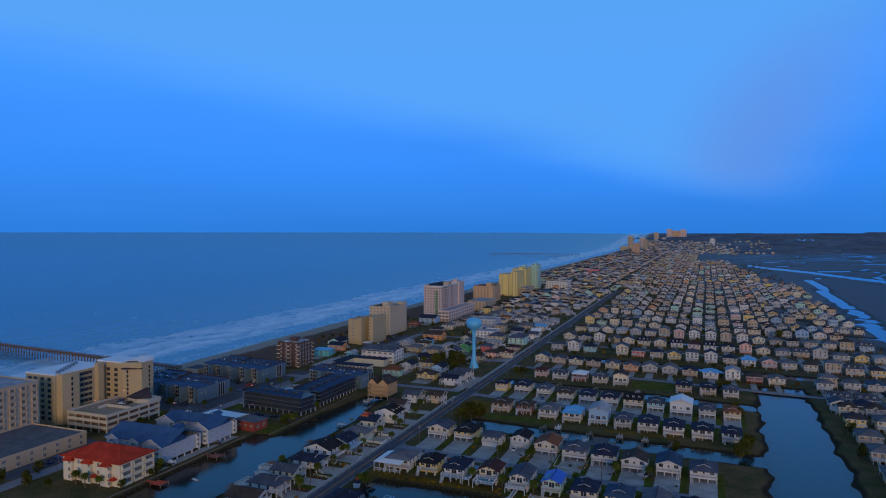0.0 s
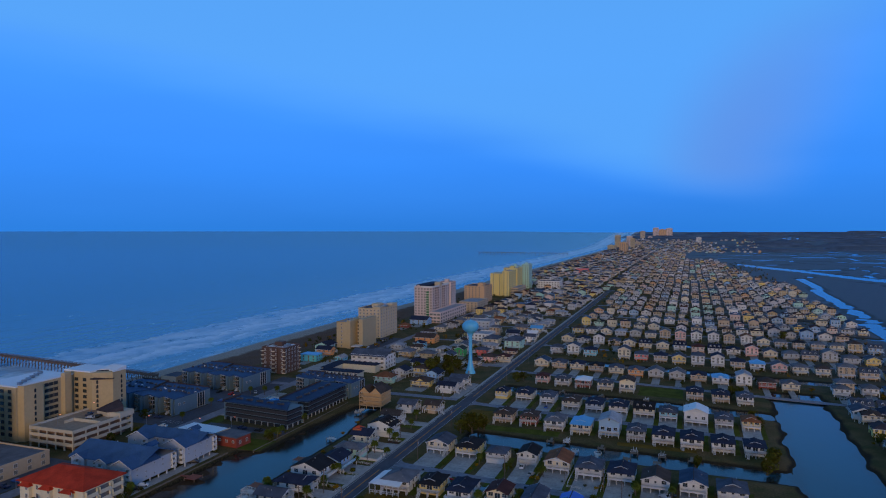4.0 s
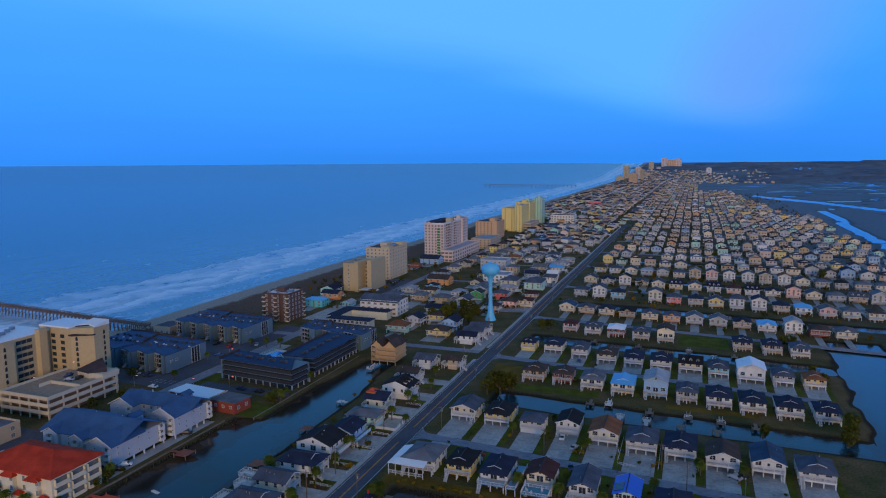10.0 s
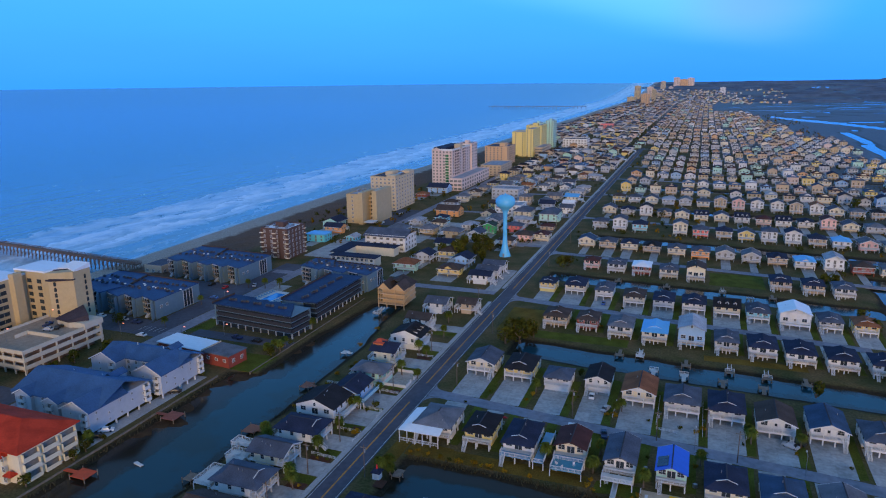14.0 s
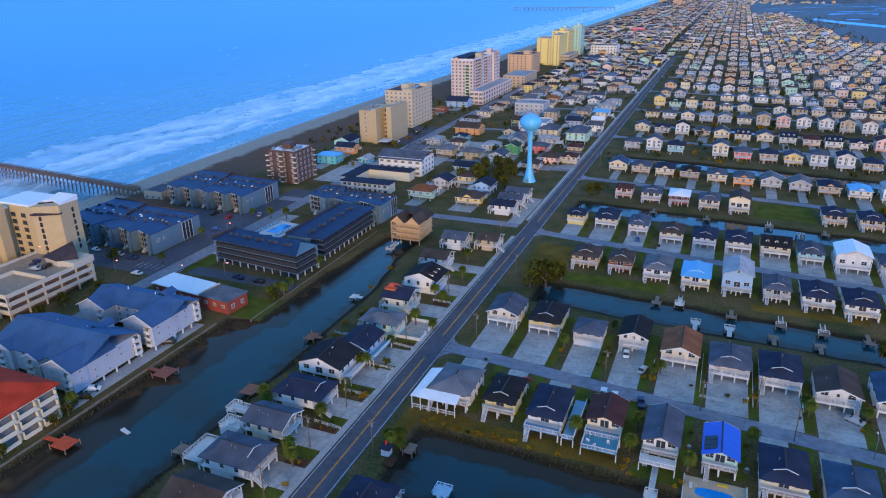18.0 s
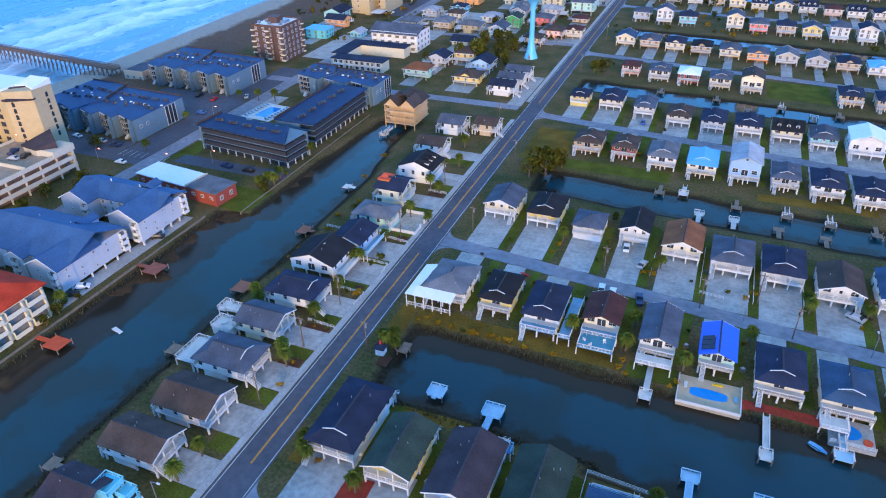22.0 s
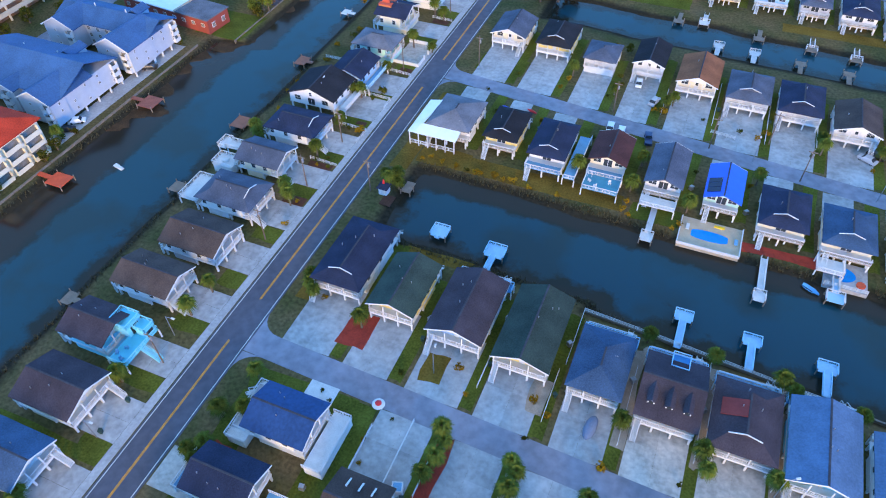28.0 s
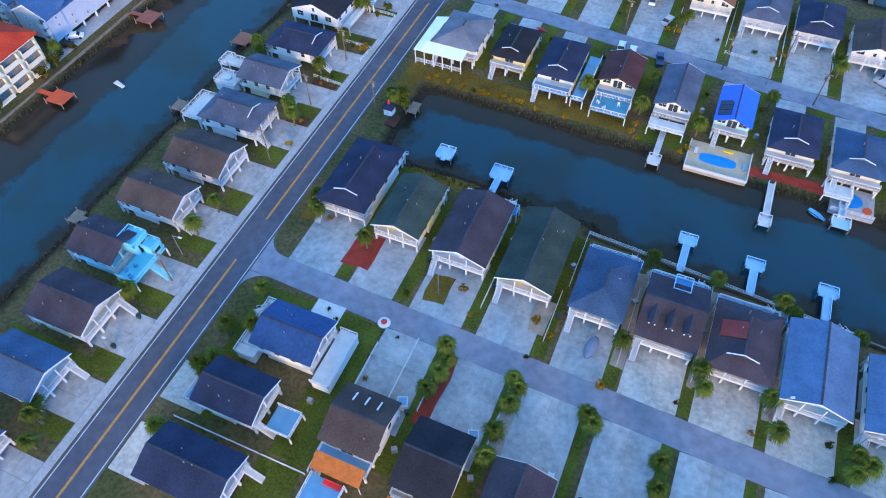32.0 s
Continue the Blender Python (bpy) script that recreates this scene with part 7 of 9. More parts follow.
# ---- water tower
wt = thing("water_tower", pose(-21.8, 275.5, 0), "pale blue single-pedestal water tower with a globe tank", "water tower")
part("pedestal", MB().lathe([(3.6, 0), (3.2, 1.2), (2.2, 4.0), (1.55, 7.5), (1.25, 12), (1.2, 24), (1.5, 26.5), (2.6, 28.4), (3.4, 29.4)], 24), STEELW, wt)
tk = MB().lathe([(3.0, 28.6), (4.6, 29.8), (5.5, 31.2), (5.8, 32.6), (5.6, 34.0), (4.9, 35.2), (3.6, 36.2), (1.9, 36.8), (0.3, 37.0)], 28).done("tank", STEELW)
tk.polygons.foreach_set("use_smooth", [True] * len(tk.polygons))
part("tank", tk, None, wt)
part("vent", MB().lathe([(0.45, 36.9), (0.45, 37.6), (0.1, 37.8)], 10), STEELW, wt)
part("hatch", MB().box(-0.5, 0.5, -3.55, -3.2, 0.1, 2.2), METAL, wt)

# ---- fishing pier, with another far up the coast


def pier(x0, x1, y, z, label, head=True):
    ho = thing("fishing_pier", pose(x0, y, 0), label, "pier")
    n = int((x0 - x1) / 3.6)
    part("deck", MB().box(x1 - x0, 0, -2.2, 2.2, z - 0.5, z), PIERM, ho)
    bm_ = shared(("bent", z), lambda: MB().box(-0.15, 0.15, -2.5, 2.5, z - 1.0, z - 0.5).bar((0, -2.9, -4), (0, -2.1, z - 0.9), 0.38).bar((0, 2.9, -4), (0, 2.1, z - 0.9), 0.38).bar((0.2, -2.6, 0.2), (0.2, 2.2, z - 1.0), 0.14, 0.2).done("pile_bent", PIERM))
    for i in range(n):
        if y > 1000:
            continue
        part("pile_bent", bm_, None, ho, at=pose(-i * 3.6 - 1, 0, 0))
    for s in (-2.1, 2.1):
        b = MB(); railing_mesh(b, [(0, s), (x1 - x0, s)], z, 1.0)
        part("railing", b, PIERM, ho)
    if y > 1000:
        b = MB()
        for i in range(0, n, 4):
            b.box(-i * 3.6 - 1.5, -i * 3.6 - 0.5, -2, 2, -3, z - 0.5)
        tagged(part("pile", b, PIERM, ho), kind="stuff")
    if head:
        part("head_deck", MB().box(x1 - x0 - 7, x1 - x0 - 0.02, -7, 7, z - 0.5, z), PIERM, ho)
    return ho


p1 = pier(-208, -436, 180, 4.4, "brown timber fishing pier on piles running out through the surf")
p1.rotation_euler = (0, 0, radians(-5.5))
block("pier_house", -202, -190, 178, 192, 4.6, "tan", "low pier house with a dark roof at the pier's landing", "kiosk", floors=1, south=3, east=3, pent=False, bal_e=False, roof="slate", parapet=0.3)
pier(-300, -640, 2300, 6.0, "distant fishing pier low on the horizon")
# ---------------------------------------------------------------- gardens, docks, trees, cars


def palm_mesh(seed, h, n=96):
    """Trunk and crown of a cabbage palm; the crown is a ball of arching, drooping fronds with narrow split tips."""
    r = random.Random(seed)
    tr = MB().lathe([(0.26, 0), (0.2, h * 0.4), (0.18, h)], 7)
    cr = MB()
    for i in range(n):
        a = i * 2.4 + r.uniform(-0.2, 0.2)
        lift = 1.4 - 2.2 * (i / n) + r.uniform(-0.2, 0.2)
        L = r.uniform(1.5, 2.35)
        dx, dy = math.cos(a), math.sin(a)
        out = math.cos(lift) * 0.75 + 0.25
        p0 = Vector((0.1 * dx, 0.1 * dy, h))
        p1 = p0 + Vector((dx * 0.55 * L * out, dy * 0.55 * L * out, 0.5 * L * math.sin(lift)))
        p2 = p1 + Vector((dx * 0.5 * L * out, dy * 0.5 * L * out, 0.5 * L * (math.sin(lift) - 0.95)))
        s = Vector((-dy, dx, 0))
        for k in (-1, 1):
            cr.quad(p0, p1, p1 + s * 0.34 * k - Vector((0, 0, 0.16)), p0 + s * 0.05 * k)
            for t0, t1 in ((0.0, 0.16), (0.18, 0.34)):     # split tips
                cr.quad(p1 + s * t0 * k, p1 + s * t1 * k - Vector((0, 0, 0.12)), p2.lerp(p1, t1) + s * (t1 * 1.5) * k - Vector((0, 0, 0.2)))
    return tr.done("trunk", BARK), cr.done("crown", LEAF)


PALMS = [palm_mesh(k, 2.6 + 0.45 * k) for k in range(6)]


def palm(x, y, k=None, s=1.0, z=0.0):
    k = rnd.randrange(6) if k is None else k
    ho = thing("palm_tree", pose(x, y, z, 0, 0, rnd.uniform(0, 360)), "short cabbage palm with a ragged green crown", "palm", "palms in the gardens")
    ho.scale = (s, s, s)
    part("trunk", PALMS[k][0], None, ho)
    part("crown", PALMS[k][1], None, ho)
    return ho


def leaf_clump(seed, w, d, h, n, m, name="leaves"):
    """A shrub or crown made of many small tilted leaf cards in an uneven mass."""
    r = random.Random(seed)
    b = MB()
    lobes = [(r.uniform(-0.5, 0.5) * w, r.uniform(-0.5, 0.5) * d, r.uniform(0.35, 0.75) * h, r.uniform(0.35, 0.6)) for _ in range(5)]
    for i in range(n):
        lx, ly, lz, s = lobes[i % 5]
        v = Vector((r.gauss(0, 1), r.gauss(0, 1), r.gauss(0, 1))).normalized() * r.uniform(0.75, 1.0)
        c = Vector((lx + v.x * s * w, ly + v.y * s * d, max(0.08, lz + v.z * s * h * 0.7)))
        a = Vector((r.gauss(0, 1), r.gauss(0, 1), r.gauss(0, 0.6))).normalized() * r.uniform(0.14, 0.3) * (0.6 + 0.4 * h / 2)
        e = a.cross(Vector((r.gauss(0, 1), r.gauss(0, 1), r.gauss(0, 1)))).normalized() * a.length * 0.7
        b.quad(c - a, c + e, c + a, c - e)
    return b.done(name, m)


BUSHES = [leaf_clump(k, 0.8, 0.8, 1.0, 90, (BUSH, LEAFY, BUSH, LEAFY)[k % 4]) for k in range(4)]
TREES = [leaf_clump(20 + k, 2.3, 2.3, 4.4, 420, BUSH, "crown") for k in range(3)]


def bush(x, y, s=1.0, k=None, label=None):
    k = rnd.randrange(4) if k is None else k
    ob = solid("shrub", BUSHES[k], None, pose(x, y, 0, 0, 0, rnd.uniform(0, 360)), label or ("low dark green garden shrub" if k % 2 == 0 else "leafy yellowing garden shrub"), "shrub", "garden shrubs")
    ob.scale = (s, s, s * rnd.uniform(0.8, 1.2))
    return ob


def tree(x, y, s=1.0, label="dark rounded evergreen tree"):
    ho = thing("tree", pose(x, y, 0, 0, 0, rnd.uniform(0, 360)), label, "tree", "evergreen trees")
    ho.scale = (s, s, s)
    b = MB().lathe([(0.3, 0), (0.2, 1.6), (0.12, 3.2)], 7)
    for k in range(4):
        a = k * 1.7
        b.bar((0, 0, 1.2 + 0.3 * k), (1.2 * math.cos(a), 1.2 * math.sin(a), 2.6 + 0.3 * k), 0.12)
    part("trunk", b, BARK, ho)
    part("crown", rnd.choice(TREES), None, ho)
    return ho


def car_mesh(col, pick=False):
    body = MB()
    prof = [(-2.25, 0.35), (2.2, 0.35), (2.25, 0.75), (1.3, 0.95), (0.7, 1.45), (-1.0, 1.48), (-1.7, 1.0), (-2.25, 0.95)]
    if pick:
        prof = [(-2.6, 0.4), (2.5, 0.4), (2.55, 0.95), (1.4, 1.05), (0.9, 1.7), (-0.3, 1.72), (-0.5, 1.05), (-2.6, 1.05)]
    for s in (-1, 1):
        body.quad(*([(s * (0.88 if z < 1.2 else 0.7), y, z) for y, z in (prof if s < 0 else prof[::-1])]))
    for (y0, z0), (y1, z1) in zip(prof, prof[1:] + prof[:1]):
        f = lambda z: 0.88 if z < 1.2 else 0.7
        glass = 1 if (z0 > 1.2) != (z1 > 1.2) else 0
        body.quad((-f(z0), y0, z0), (f(z0), y0, z0), (f(z1), y1, z1), (-f(z1), y1, z1), m=glass)
    return body.done("body", [col, GLASS])


CARS = {k: car_mesh(mat("car_paint_" + k, c, 0.3, var=0.03), k == "navy") for k, c in
        dict(white=(0.8, 0.8, 0.8), silver=(0.45, 0.46, 0.48), navy=(0.03, 0.05, 0.12), black=(0.02, 0.02, 0.02), red=(0.4, 0.02, 0.02), blue=(0.05, 0.12, 0.35)).items()}
WHEEL = MB().lathe([(0.34, -0.11), (0.34, 0.11)], 10).done("wheel", RUBBER)


def car(x, y, turn, col, z=0.0):
    ho = thing("car", pose(x, y, z, 0, 0, turn), "parked %s %s on the paving" % (col, "pickup truck" if col == "navy" else "car"), "car", "parked cars")
    part("body", CARS[col], None, ho)
    for sx in (-0.82, 0.82):
        for sy in (-1.4, 1.4):
            part("wheel", WHEEL, None, ho, at=pose(sx, sy, 0.34, 0, 90, 0))
    return ho


# ---- drives and lawns along the side streets
for x, y, w, d, turn, roof, wall, ex in NEAR:
    if turn == 90 and x < 0 and y < 150:
        far_ = x + d / 2 + 0.2
        wide = w - (2.2 if y < 0 else 2.5)
        n = max(1, round((-5.9 - far_) / 4.5))
        ho = thing("driveway", I4, "pale concrete driveway with expansion joints", "driveway", "driveways", "structure")
        for i in range(n):
            xa, xb = far_ - 3 + i * (-5.9 - far_ + 3) / n, far_ - 3 + (i + 1) * (-5.9 - far_ + 3) / n
            for k in range(2):
                part("panel", MB().box(xa + 0.02, xb - 0.02, y - wide / 2 + k * wide / 2 + 0.02 + (0.8 if y > 0 else 0), y - wide / 2 + (k + 1) * wide / 2 - 0.02 + (0.8 if y > 0 else 0), -0.2, 0.035), CONC, ho)
        lawn(far_ + 0.5, -5.9, y - w / 2 - 2.4, y - w / 2 + (1.0 if y < 0 else 2.0), label="strip of mown lawn between two drives")
    elif turn in (0, 180) and y < 250:
        st_y = min(STREETS, key=lambda s: abs(s[0] + s[1] * x - y + (15 if turn == 0 else -15)))
        ys = st_y[0] + st_y[1] * x
        if turn == 0:
            driveway(x, ys + 2.6, y - d / 2 + 4.5, w - 0.8, CONCT if 74 < x < 135 and y < 20 else None)
        else:
            driveway(x if y < 0 else x - 1.0, ys - 2.6, y + d / 2 - 4.0, w + 0.6 if y < 0 else w * 0.62)
        lawn(x + w / 2 - 0.8, x + w / 2 + 2.2, min(ys + 3.0, y) if turn == 0 else y - d / 2, max(ys - 3.0, y) if turn == 180 else y + d / 2, label="narrow lawn between two houses")
# ---- jetties on the canals


def jetty(x, y0, y1, w, head, m, label, z=0.35, turn=0, pos=None, rails=True, rail=None):
    """A walkway on piles from y0 to y1 with a platform (width, depth) at its end."""
    ho = thing("jetty", pos if pos is not None else I4, label, "jetty", "jetties on the canals")
    a, b_ = min(y0, y1), max(y0, y1)
    part("walkway", MB().box(x - w / 2, x + w / 2, a, b_, z - 0.15, z), m, ho)
    hw, hd = head
    s = 1 if y1 > y0 else -1
    ya, yb = sorted((y1 + s * 0.02, y1 + s * hd))
    part("platform", MB().box(x - hw / 2, x + hw / 2, ya, yb, z - 0.15, z + 0.003), m, ho)
    if rails:
        b = MB(); railing_mesh(b, [(x - w / 2, y0), (x - w / 2, y1)], z, 0.8); part("railing", b, rail or TRIM, ho)
        b = MB(); railing_mesh(b, [(x + w / 2, y0), (x + w / 2, y1)], z, 0.8); part("railing", b, rail or TRIM, ho)
        b = MB(); railing_mesh(b, [(x - hw / 2, ya), (x - hw / 2, yb), (x + hw / 2, yb), (x + hw / 2, ya)], z, 0.8); part("platform_railing", b, rail or TRIM, ho)
    pl = shared("jetty_pile", lambda: MB().lathe([(0.13, -2.6), (0.13, 0.9)], 6).done("post", TIMBER))
    for px, py in ((x - hw / 2, ya), (x + hw / 2, ya), (x - hw / 2, yb), (x + hw / 2, yb)):
        part("post", pl, None, ho, at=pose(px, py, 0))
    return ho


PALE = mat("blue_white_jetty_boards", (0.34, 0.56, 0.72), 0.6, var=0.12)
PALER = mat("pale_blue_jetty_rail", (0.40, 0.66, 0.82), 0.5, var=0.08)
jetty(26.8, 29.0, 29.5, 1.0, (3.6, 3.4), PALE, "square floating platform with a pale rail", rail=PALER)
jetty(40.2, 22.0, 28.2, 1.2, (4.2, 3.6), PALE, "pale blue jetty with a square railed head", rail=PALER)
jetty(80.3, 19.2, 26.0, 1.3, (3.4, 2.4), PALE, "pale blue T-shaped jetty", rail=PALER)
jetty(93.2, 18.8, 24.8, 1.3, (3.4, 2.4), PALE, "pale blue T-shaped jetty", rail=PALER)
jetty(106.5, 18.4, 23.6, 1.3, (3.4, 2.4), PALE, "pale blue T-shaped jetty", rail=PALER)
jetty(69.2, 58.0, 47.6, 1.2, (2.6, 2.6), DECKW, "long white boardwalk down to a small landing")
jetty(93.4, 49.0, 39.2, 1.2, (2.4, 2.6), DECKW, "white gangway to a floating dock")
jetty(107.4, 48.6, 44.4, 1.2, (3.4, 2.6), PALE, "pale jetty with a railed head")
jetty(120.5, 48.0, 43.4, 1.2, (3.2, 2.6), PALE, "pale jetty with a railed head")
for x, y, s in ((60, 147.0, -1), (67.5, 148.5, -1), (98.7, 143.5, -1), (110.7, 142.0, -1), (123, 140.6, -1), (84, 144.6, -1), (73.4, 129.5, 1), (83.6, 128.8, 1), (96.3, 127.8, 1), (109, 126.8, 1),
                (48, 246, -1), (72, 243.5, -1), (98, 241.5, -1), (120, 239, -1), (45, 232.5, 1), (85, 229.5, 1), (110, 227.5, 1)):
    jetty(x, y + s * -2.0, y + s * 2.2, 1.3, (3.0, 2.4), DECKW if x % 2 > 1 else TIMBER, "small boat dock on piles at the canal bank", rails=(x % 3 > 1))
# reddish docks on the long canal
turnw = Matrix.Rotation(radians(90), 4, "Z")
for x, y, L, hd, m, lab in ((-73.0, 13.4, 4.0, (4.4, 5.2), REDWOOD, "orange-red stained dock with a broad platform"), (-73.5, 48.0, 4.0, (5.2, 5.0), mat("weathered_red_boards", (0.28, 0.09, 0.06), 0.8, var=0.25), "weathered reddish dock with a broad platform")):
    jetty(0, 0, -L, 1.3, hd, m, lab, pos=pose(x, y, 0, 0, 0, 90), rails=False)
for x, y, hd, m, lab in ((-33.4, 49.4, (4.8, 4.4), mat("brown_dock_boards", (0.30, 0.11, 0.06), 0.8, var=0.25), "brown timber dock behind a house"), (-34.0, 22.0, (3.4, 2.8), TIMBER, "small brown timber dock behind a house"),
                         (-34.4, 81.6, (4.4, 3.4), mat("faded_brown_dock_boards", (0.24, 0.10, 0.06), 0.8, var=0.25), "faded brown timber dock behind a house"), (-36.5, 112.0, (3.0, 2.6), DECKW, "white floating dock on the canal"), (-33.0, -14.5, (3.2, 2.6), TIMBER, "small brown timber dock behind a house")):
    jetty(0, 0.6, 2.4, 1.3, hd, m, lab, pos=pose(x, y, 0, 0, 0, 90), rails=False)
jetty(0, 0, 5.5, 1.4, (3.0, 2.6), DECKM, "timber walkway to a small float at the canal's end", pos=pose(-48.5, 164, 0, 0, 0, 180), rails=True)
# white raised deck on stilts over the canal edge
dk = thing("sun_deck", pose(-31.2, 38.5, 0), "white railed sun deck raised on stilts", "deck")
part("deck", MB().box(-2.2, 4.5, -1.4, 1.4, 2.2, 2.4), DECKW, dk)
part("landing", MB().box(-4.6, -2.22, -1.9, 1.9, 2.2, 2.4), DECKW, dk)
b = MB(); railing_mesh(b, [(4.5, -1.4), (-2.2, -1.4), (-2.2, -1.9), (-4.6, -1.9), (-4.6, 1.9), (-2.2, 1.9), (-2.2, 1.4), (4.5, 1.4)], 2.4)
part("railing", b, TRIM, dk)
for px, py in ((-4.4, -1.7), (-4.4, 1.7), (-2.2, 1.3), (-2.2, -1.3), (1.5, 1.3), (1.5, -1.3)):
    part("post", MB().box(px - 0.12, px + 0.12, py - 0.12, py + 0.12, -2.4, 2.2), TRIM, dk)

# ---- pools and patios
pa = thing("pool_patio", pose(81.9, 50.6, 0), "tan paved pool patio with a kidney-edged blue pool and white wall", "pool")
part("paving", MB().box(-6.4, 6.6, -3.4, 5.6, -1.2, 0.1), mat("tan_paving", (0.50, 0.40, 0.28), 0.85, var=0.15), pa)
pts = [(3.9 * math.cos(a) * (1 + 0.06 * math.cos(3 * a)), 1.75 * math.sin(a) * (1 + 0.1 * math.cos(2 * a)) + 1.0) for a in np.linspace(0, 2 * math.pi, 28, endpoint=False)]
pts = [(math.copysign(min(abs(p[0]) * 1.15, 3.9), p[0]), p[1]) for p in pts]
bw = MB().quad(*[(p[0], p[1], 0.115) for p in pts])
bw.quad(*[(p[0], p[1], 0.0) for p in pts[::-1]])
part("pool_water", bw, POOLM, pa)
for p0, p1 in (((-6.4, -3.4), (6.6, -3.4)), ((-6.4, -3.4), (-6.4, 5.4)), ((6.6, -3.4), (6.6, 5.4))):
    b = MB(); b.bar((*p0, 0.35), (*p1, 0.35), 0.2, 0.7); part("patio_wall", b, TRIM, pa)
part("sun_lounger", MB().box(-5.2, -4.5, 1.4, 3.2, 0.25, 0.5), TRIM, pa)
part("sun_lounger", MB().box(5.2, 5.9, 0.2, 1.8, 0.25, 0.5), DECKB, pa)
part("yellow_float", MB().box(0.6, 2.8, 4.2, 4.8, 0.12, 0.4), mat("yellow_plastic", (0.75, 0.48, 0.02), 0.4), pa)
pb = thing("pool_patio", pose(109.3, 50.0, 0), "pale concrete patio with a small round blue pool", "pool")
part("paving", MB().box(-4.2, 4.2, -3.6, 4.0, -1.2, 0.08), CONCW, pb)
bw = MB().quad(*[(1.7 * math.cos(a) + 0.3 * math.cos(2 * a), 2.1 * math.sin(a) + 0.5, 0.1) for a in np.linspace(0, 2 * math.pi, 24, endpoint=False)])
part("pool_water", bw, POOLM, pb)
part("fire_pit", MB().lathe([(0.9, 0.08), (0.9, 0.4)], 14, 2.9, -1.5), REDWOOD, pb)
b = MB(); fence_run(b, (-4.1, -3.5), (4.1, -3.5), 0.08); part("fence", b, TRIM, pb)

# ---- little garden hut with a lighthouse finial, by the near canal head
hu = thing("garden_hut", pose(9.4, 38.6, 0), "small white garden hut with a dark roof and red finial", "hut")
part("wall", MB().box(-1.0, 1.0, -1.0, 1.0, 0, 2.0), WALL["white"], hu)
part("roof", MB().hip(-1.4, 1.4, -1.4, 1.4, 2.0, 3.0, 0.1), ROOF["navy"], hu)
part("finial", MB().lathe([(0.3, 2.9), (0.22, 3.7), (0.05, 4.1)], 8), REDP, hu)
part("door", MB().box(-0.35, 0.35, -1.05, -0.99, 0.05, 1.7), TRIM, hu)
jetty(14.0, 44.0, 42.2, 2.2, (2.4, 2.0), TIMBER, "small dark timber landing at the canal head", rails=False)

# ---- white fences, lamp posts and power poles
def fence(p, q, label="low white post-and-rail garden fence"):
    b = MB(); fence_run(b, (0, 0), (q[0] - p[0], q[1] - p[1]))
    return solid("fence", b, TRIM, pose(p[0], p[1], 0), label, "fence", "garden fences")


FENCE_LINES = [
    (74.4, -4.6, 74.4, 12), (62.0, 8, 62.0, 21.6), (62, 21.6, 74.6, 20.6), (74.6, 20.6, 86.8, 19.4), (86.8, -3, 86.8, 19.4), (86.8, 19.4, 99, 18.2), (99.0, -3.4, 99, 18.2),
    (99, 18.2, 111, 17.0), (48.4, -3, 48.4, 8), (61.2, -5.2, 61.2, 6), (34.2, -17.0, 34.2, -42), (25.5, -42.6, 9.0, -42.6), (34, -42.6, 26, -42.6), (46.0, -16.8, 46.0, -26),
    (63.8, 93.0, 63.8, 104), (76.8, 92.5, 76.8, 112), (90, 89.5, 90, 112), (77.0, 89.6, 83, 88.8), (-13.6, 58.4, -5.4, 58.1), (-5.4, 58.1, -5.6, 52.8)]
FENCE_LINES += [
    (-14.4, 73.2, -5.6, 72.8), (-5.6, 72.8, -5.4, 68.4), (-13.4, 43.2, -5.6, 42.7), (-12.2, 86.2, -5.4, 85.6), (-12.6, 118.6, -6.0, 118.4), (-33.0, 86, -27.0, 86), (101.9, 92, 101.9, 104),
    (40.6, -13.4, 40.6, -26.5), (58.9, -14, 58.9, -27)]
for x0, y0, x1, y1 in FENCE_LINES:
    fence((x0, y0), (x1, y1))


def lamp_post(x, y, h=7.5, arm=1.6, lit=False, z=0.0, turn=0):
    ho = thing("street_lamp", pose(x, y, z, 0, 0, turn), "slim grey lamp post with %s" % ("a lit orange lamp" if lit else "a single lamp arm"), "street lamp", "lamp posts")
    part("pole", MB().lathe([(0.11, 0), (0.07, h)], 8), METAL, ho)
    b = MB(); b.bar((0, 0, h - 0.1), (arm, 0, h + 0.25), 0.07); part("arm", b, METAL, ho)
    part("lamp_head", MB().box(arm - 0.1, arm + 0.6, -0.16, 0.16, h + 0.15, h + 0.35), LAMPM if lit else TRIM, ho)


def power_pole(x, y, h=9.5):
    ho = thing("power_pole", pose(x, y, 0), "weathered brown timber power pole with a crossarm", "power pole", "power poles")
    part("pole", MB().lathe([(0.16, 0), (0.11, h)], 8), BARK, ho)
    part("crossarm", MB().box(-1.0, 1.0, -0.08, 0.08, h - 0.9, h - 0.72), TIMBER, ho)
    part("transformer", MB().lathe([(0.22, h - 2.2), (0.22, h - 1.3)], 8, 0.3, 0), METAL, ho)


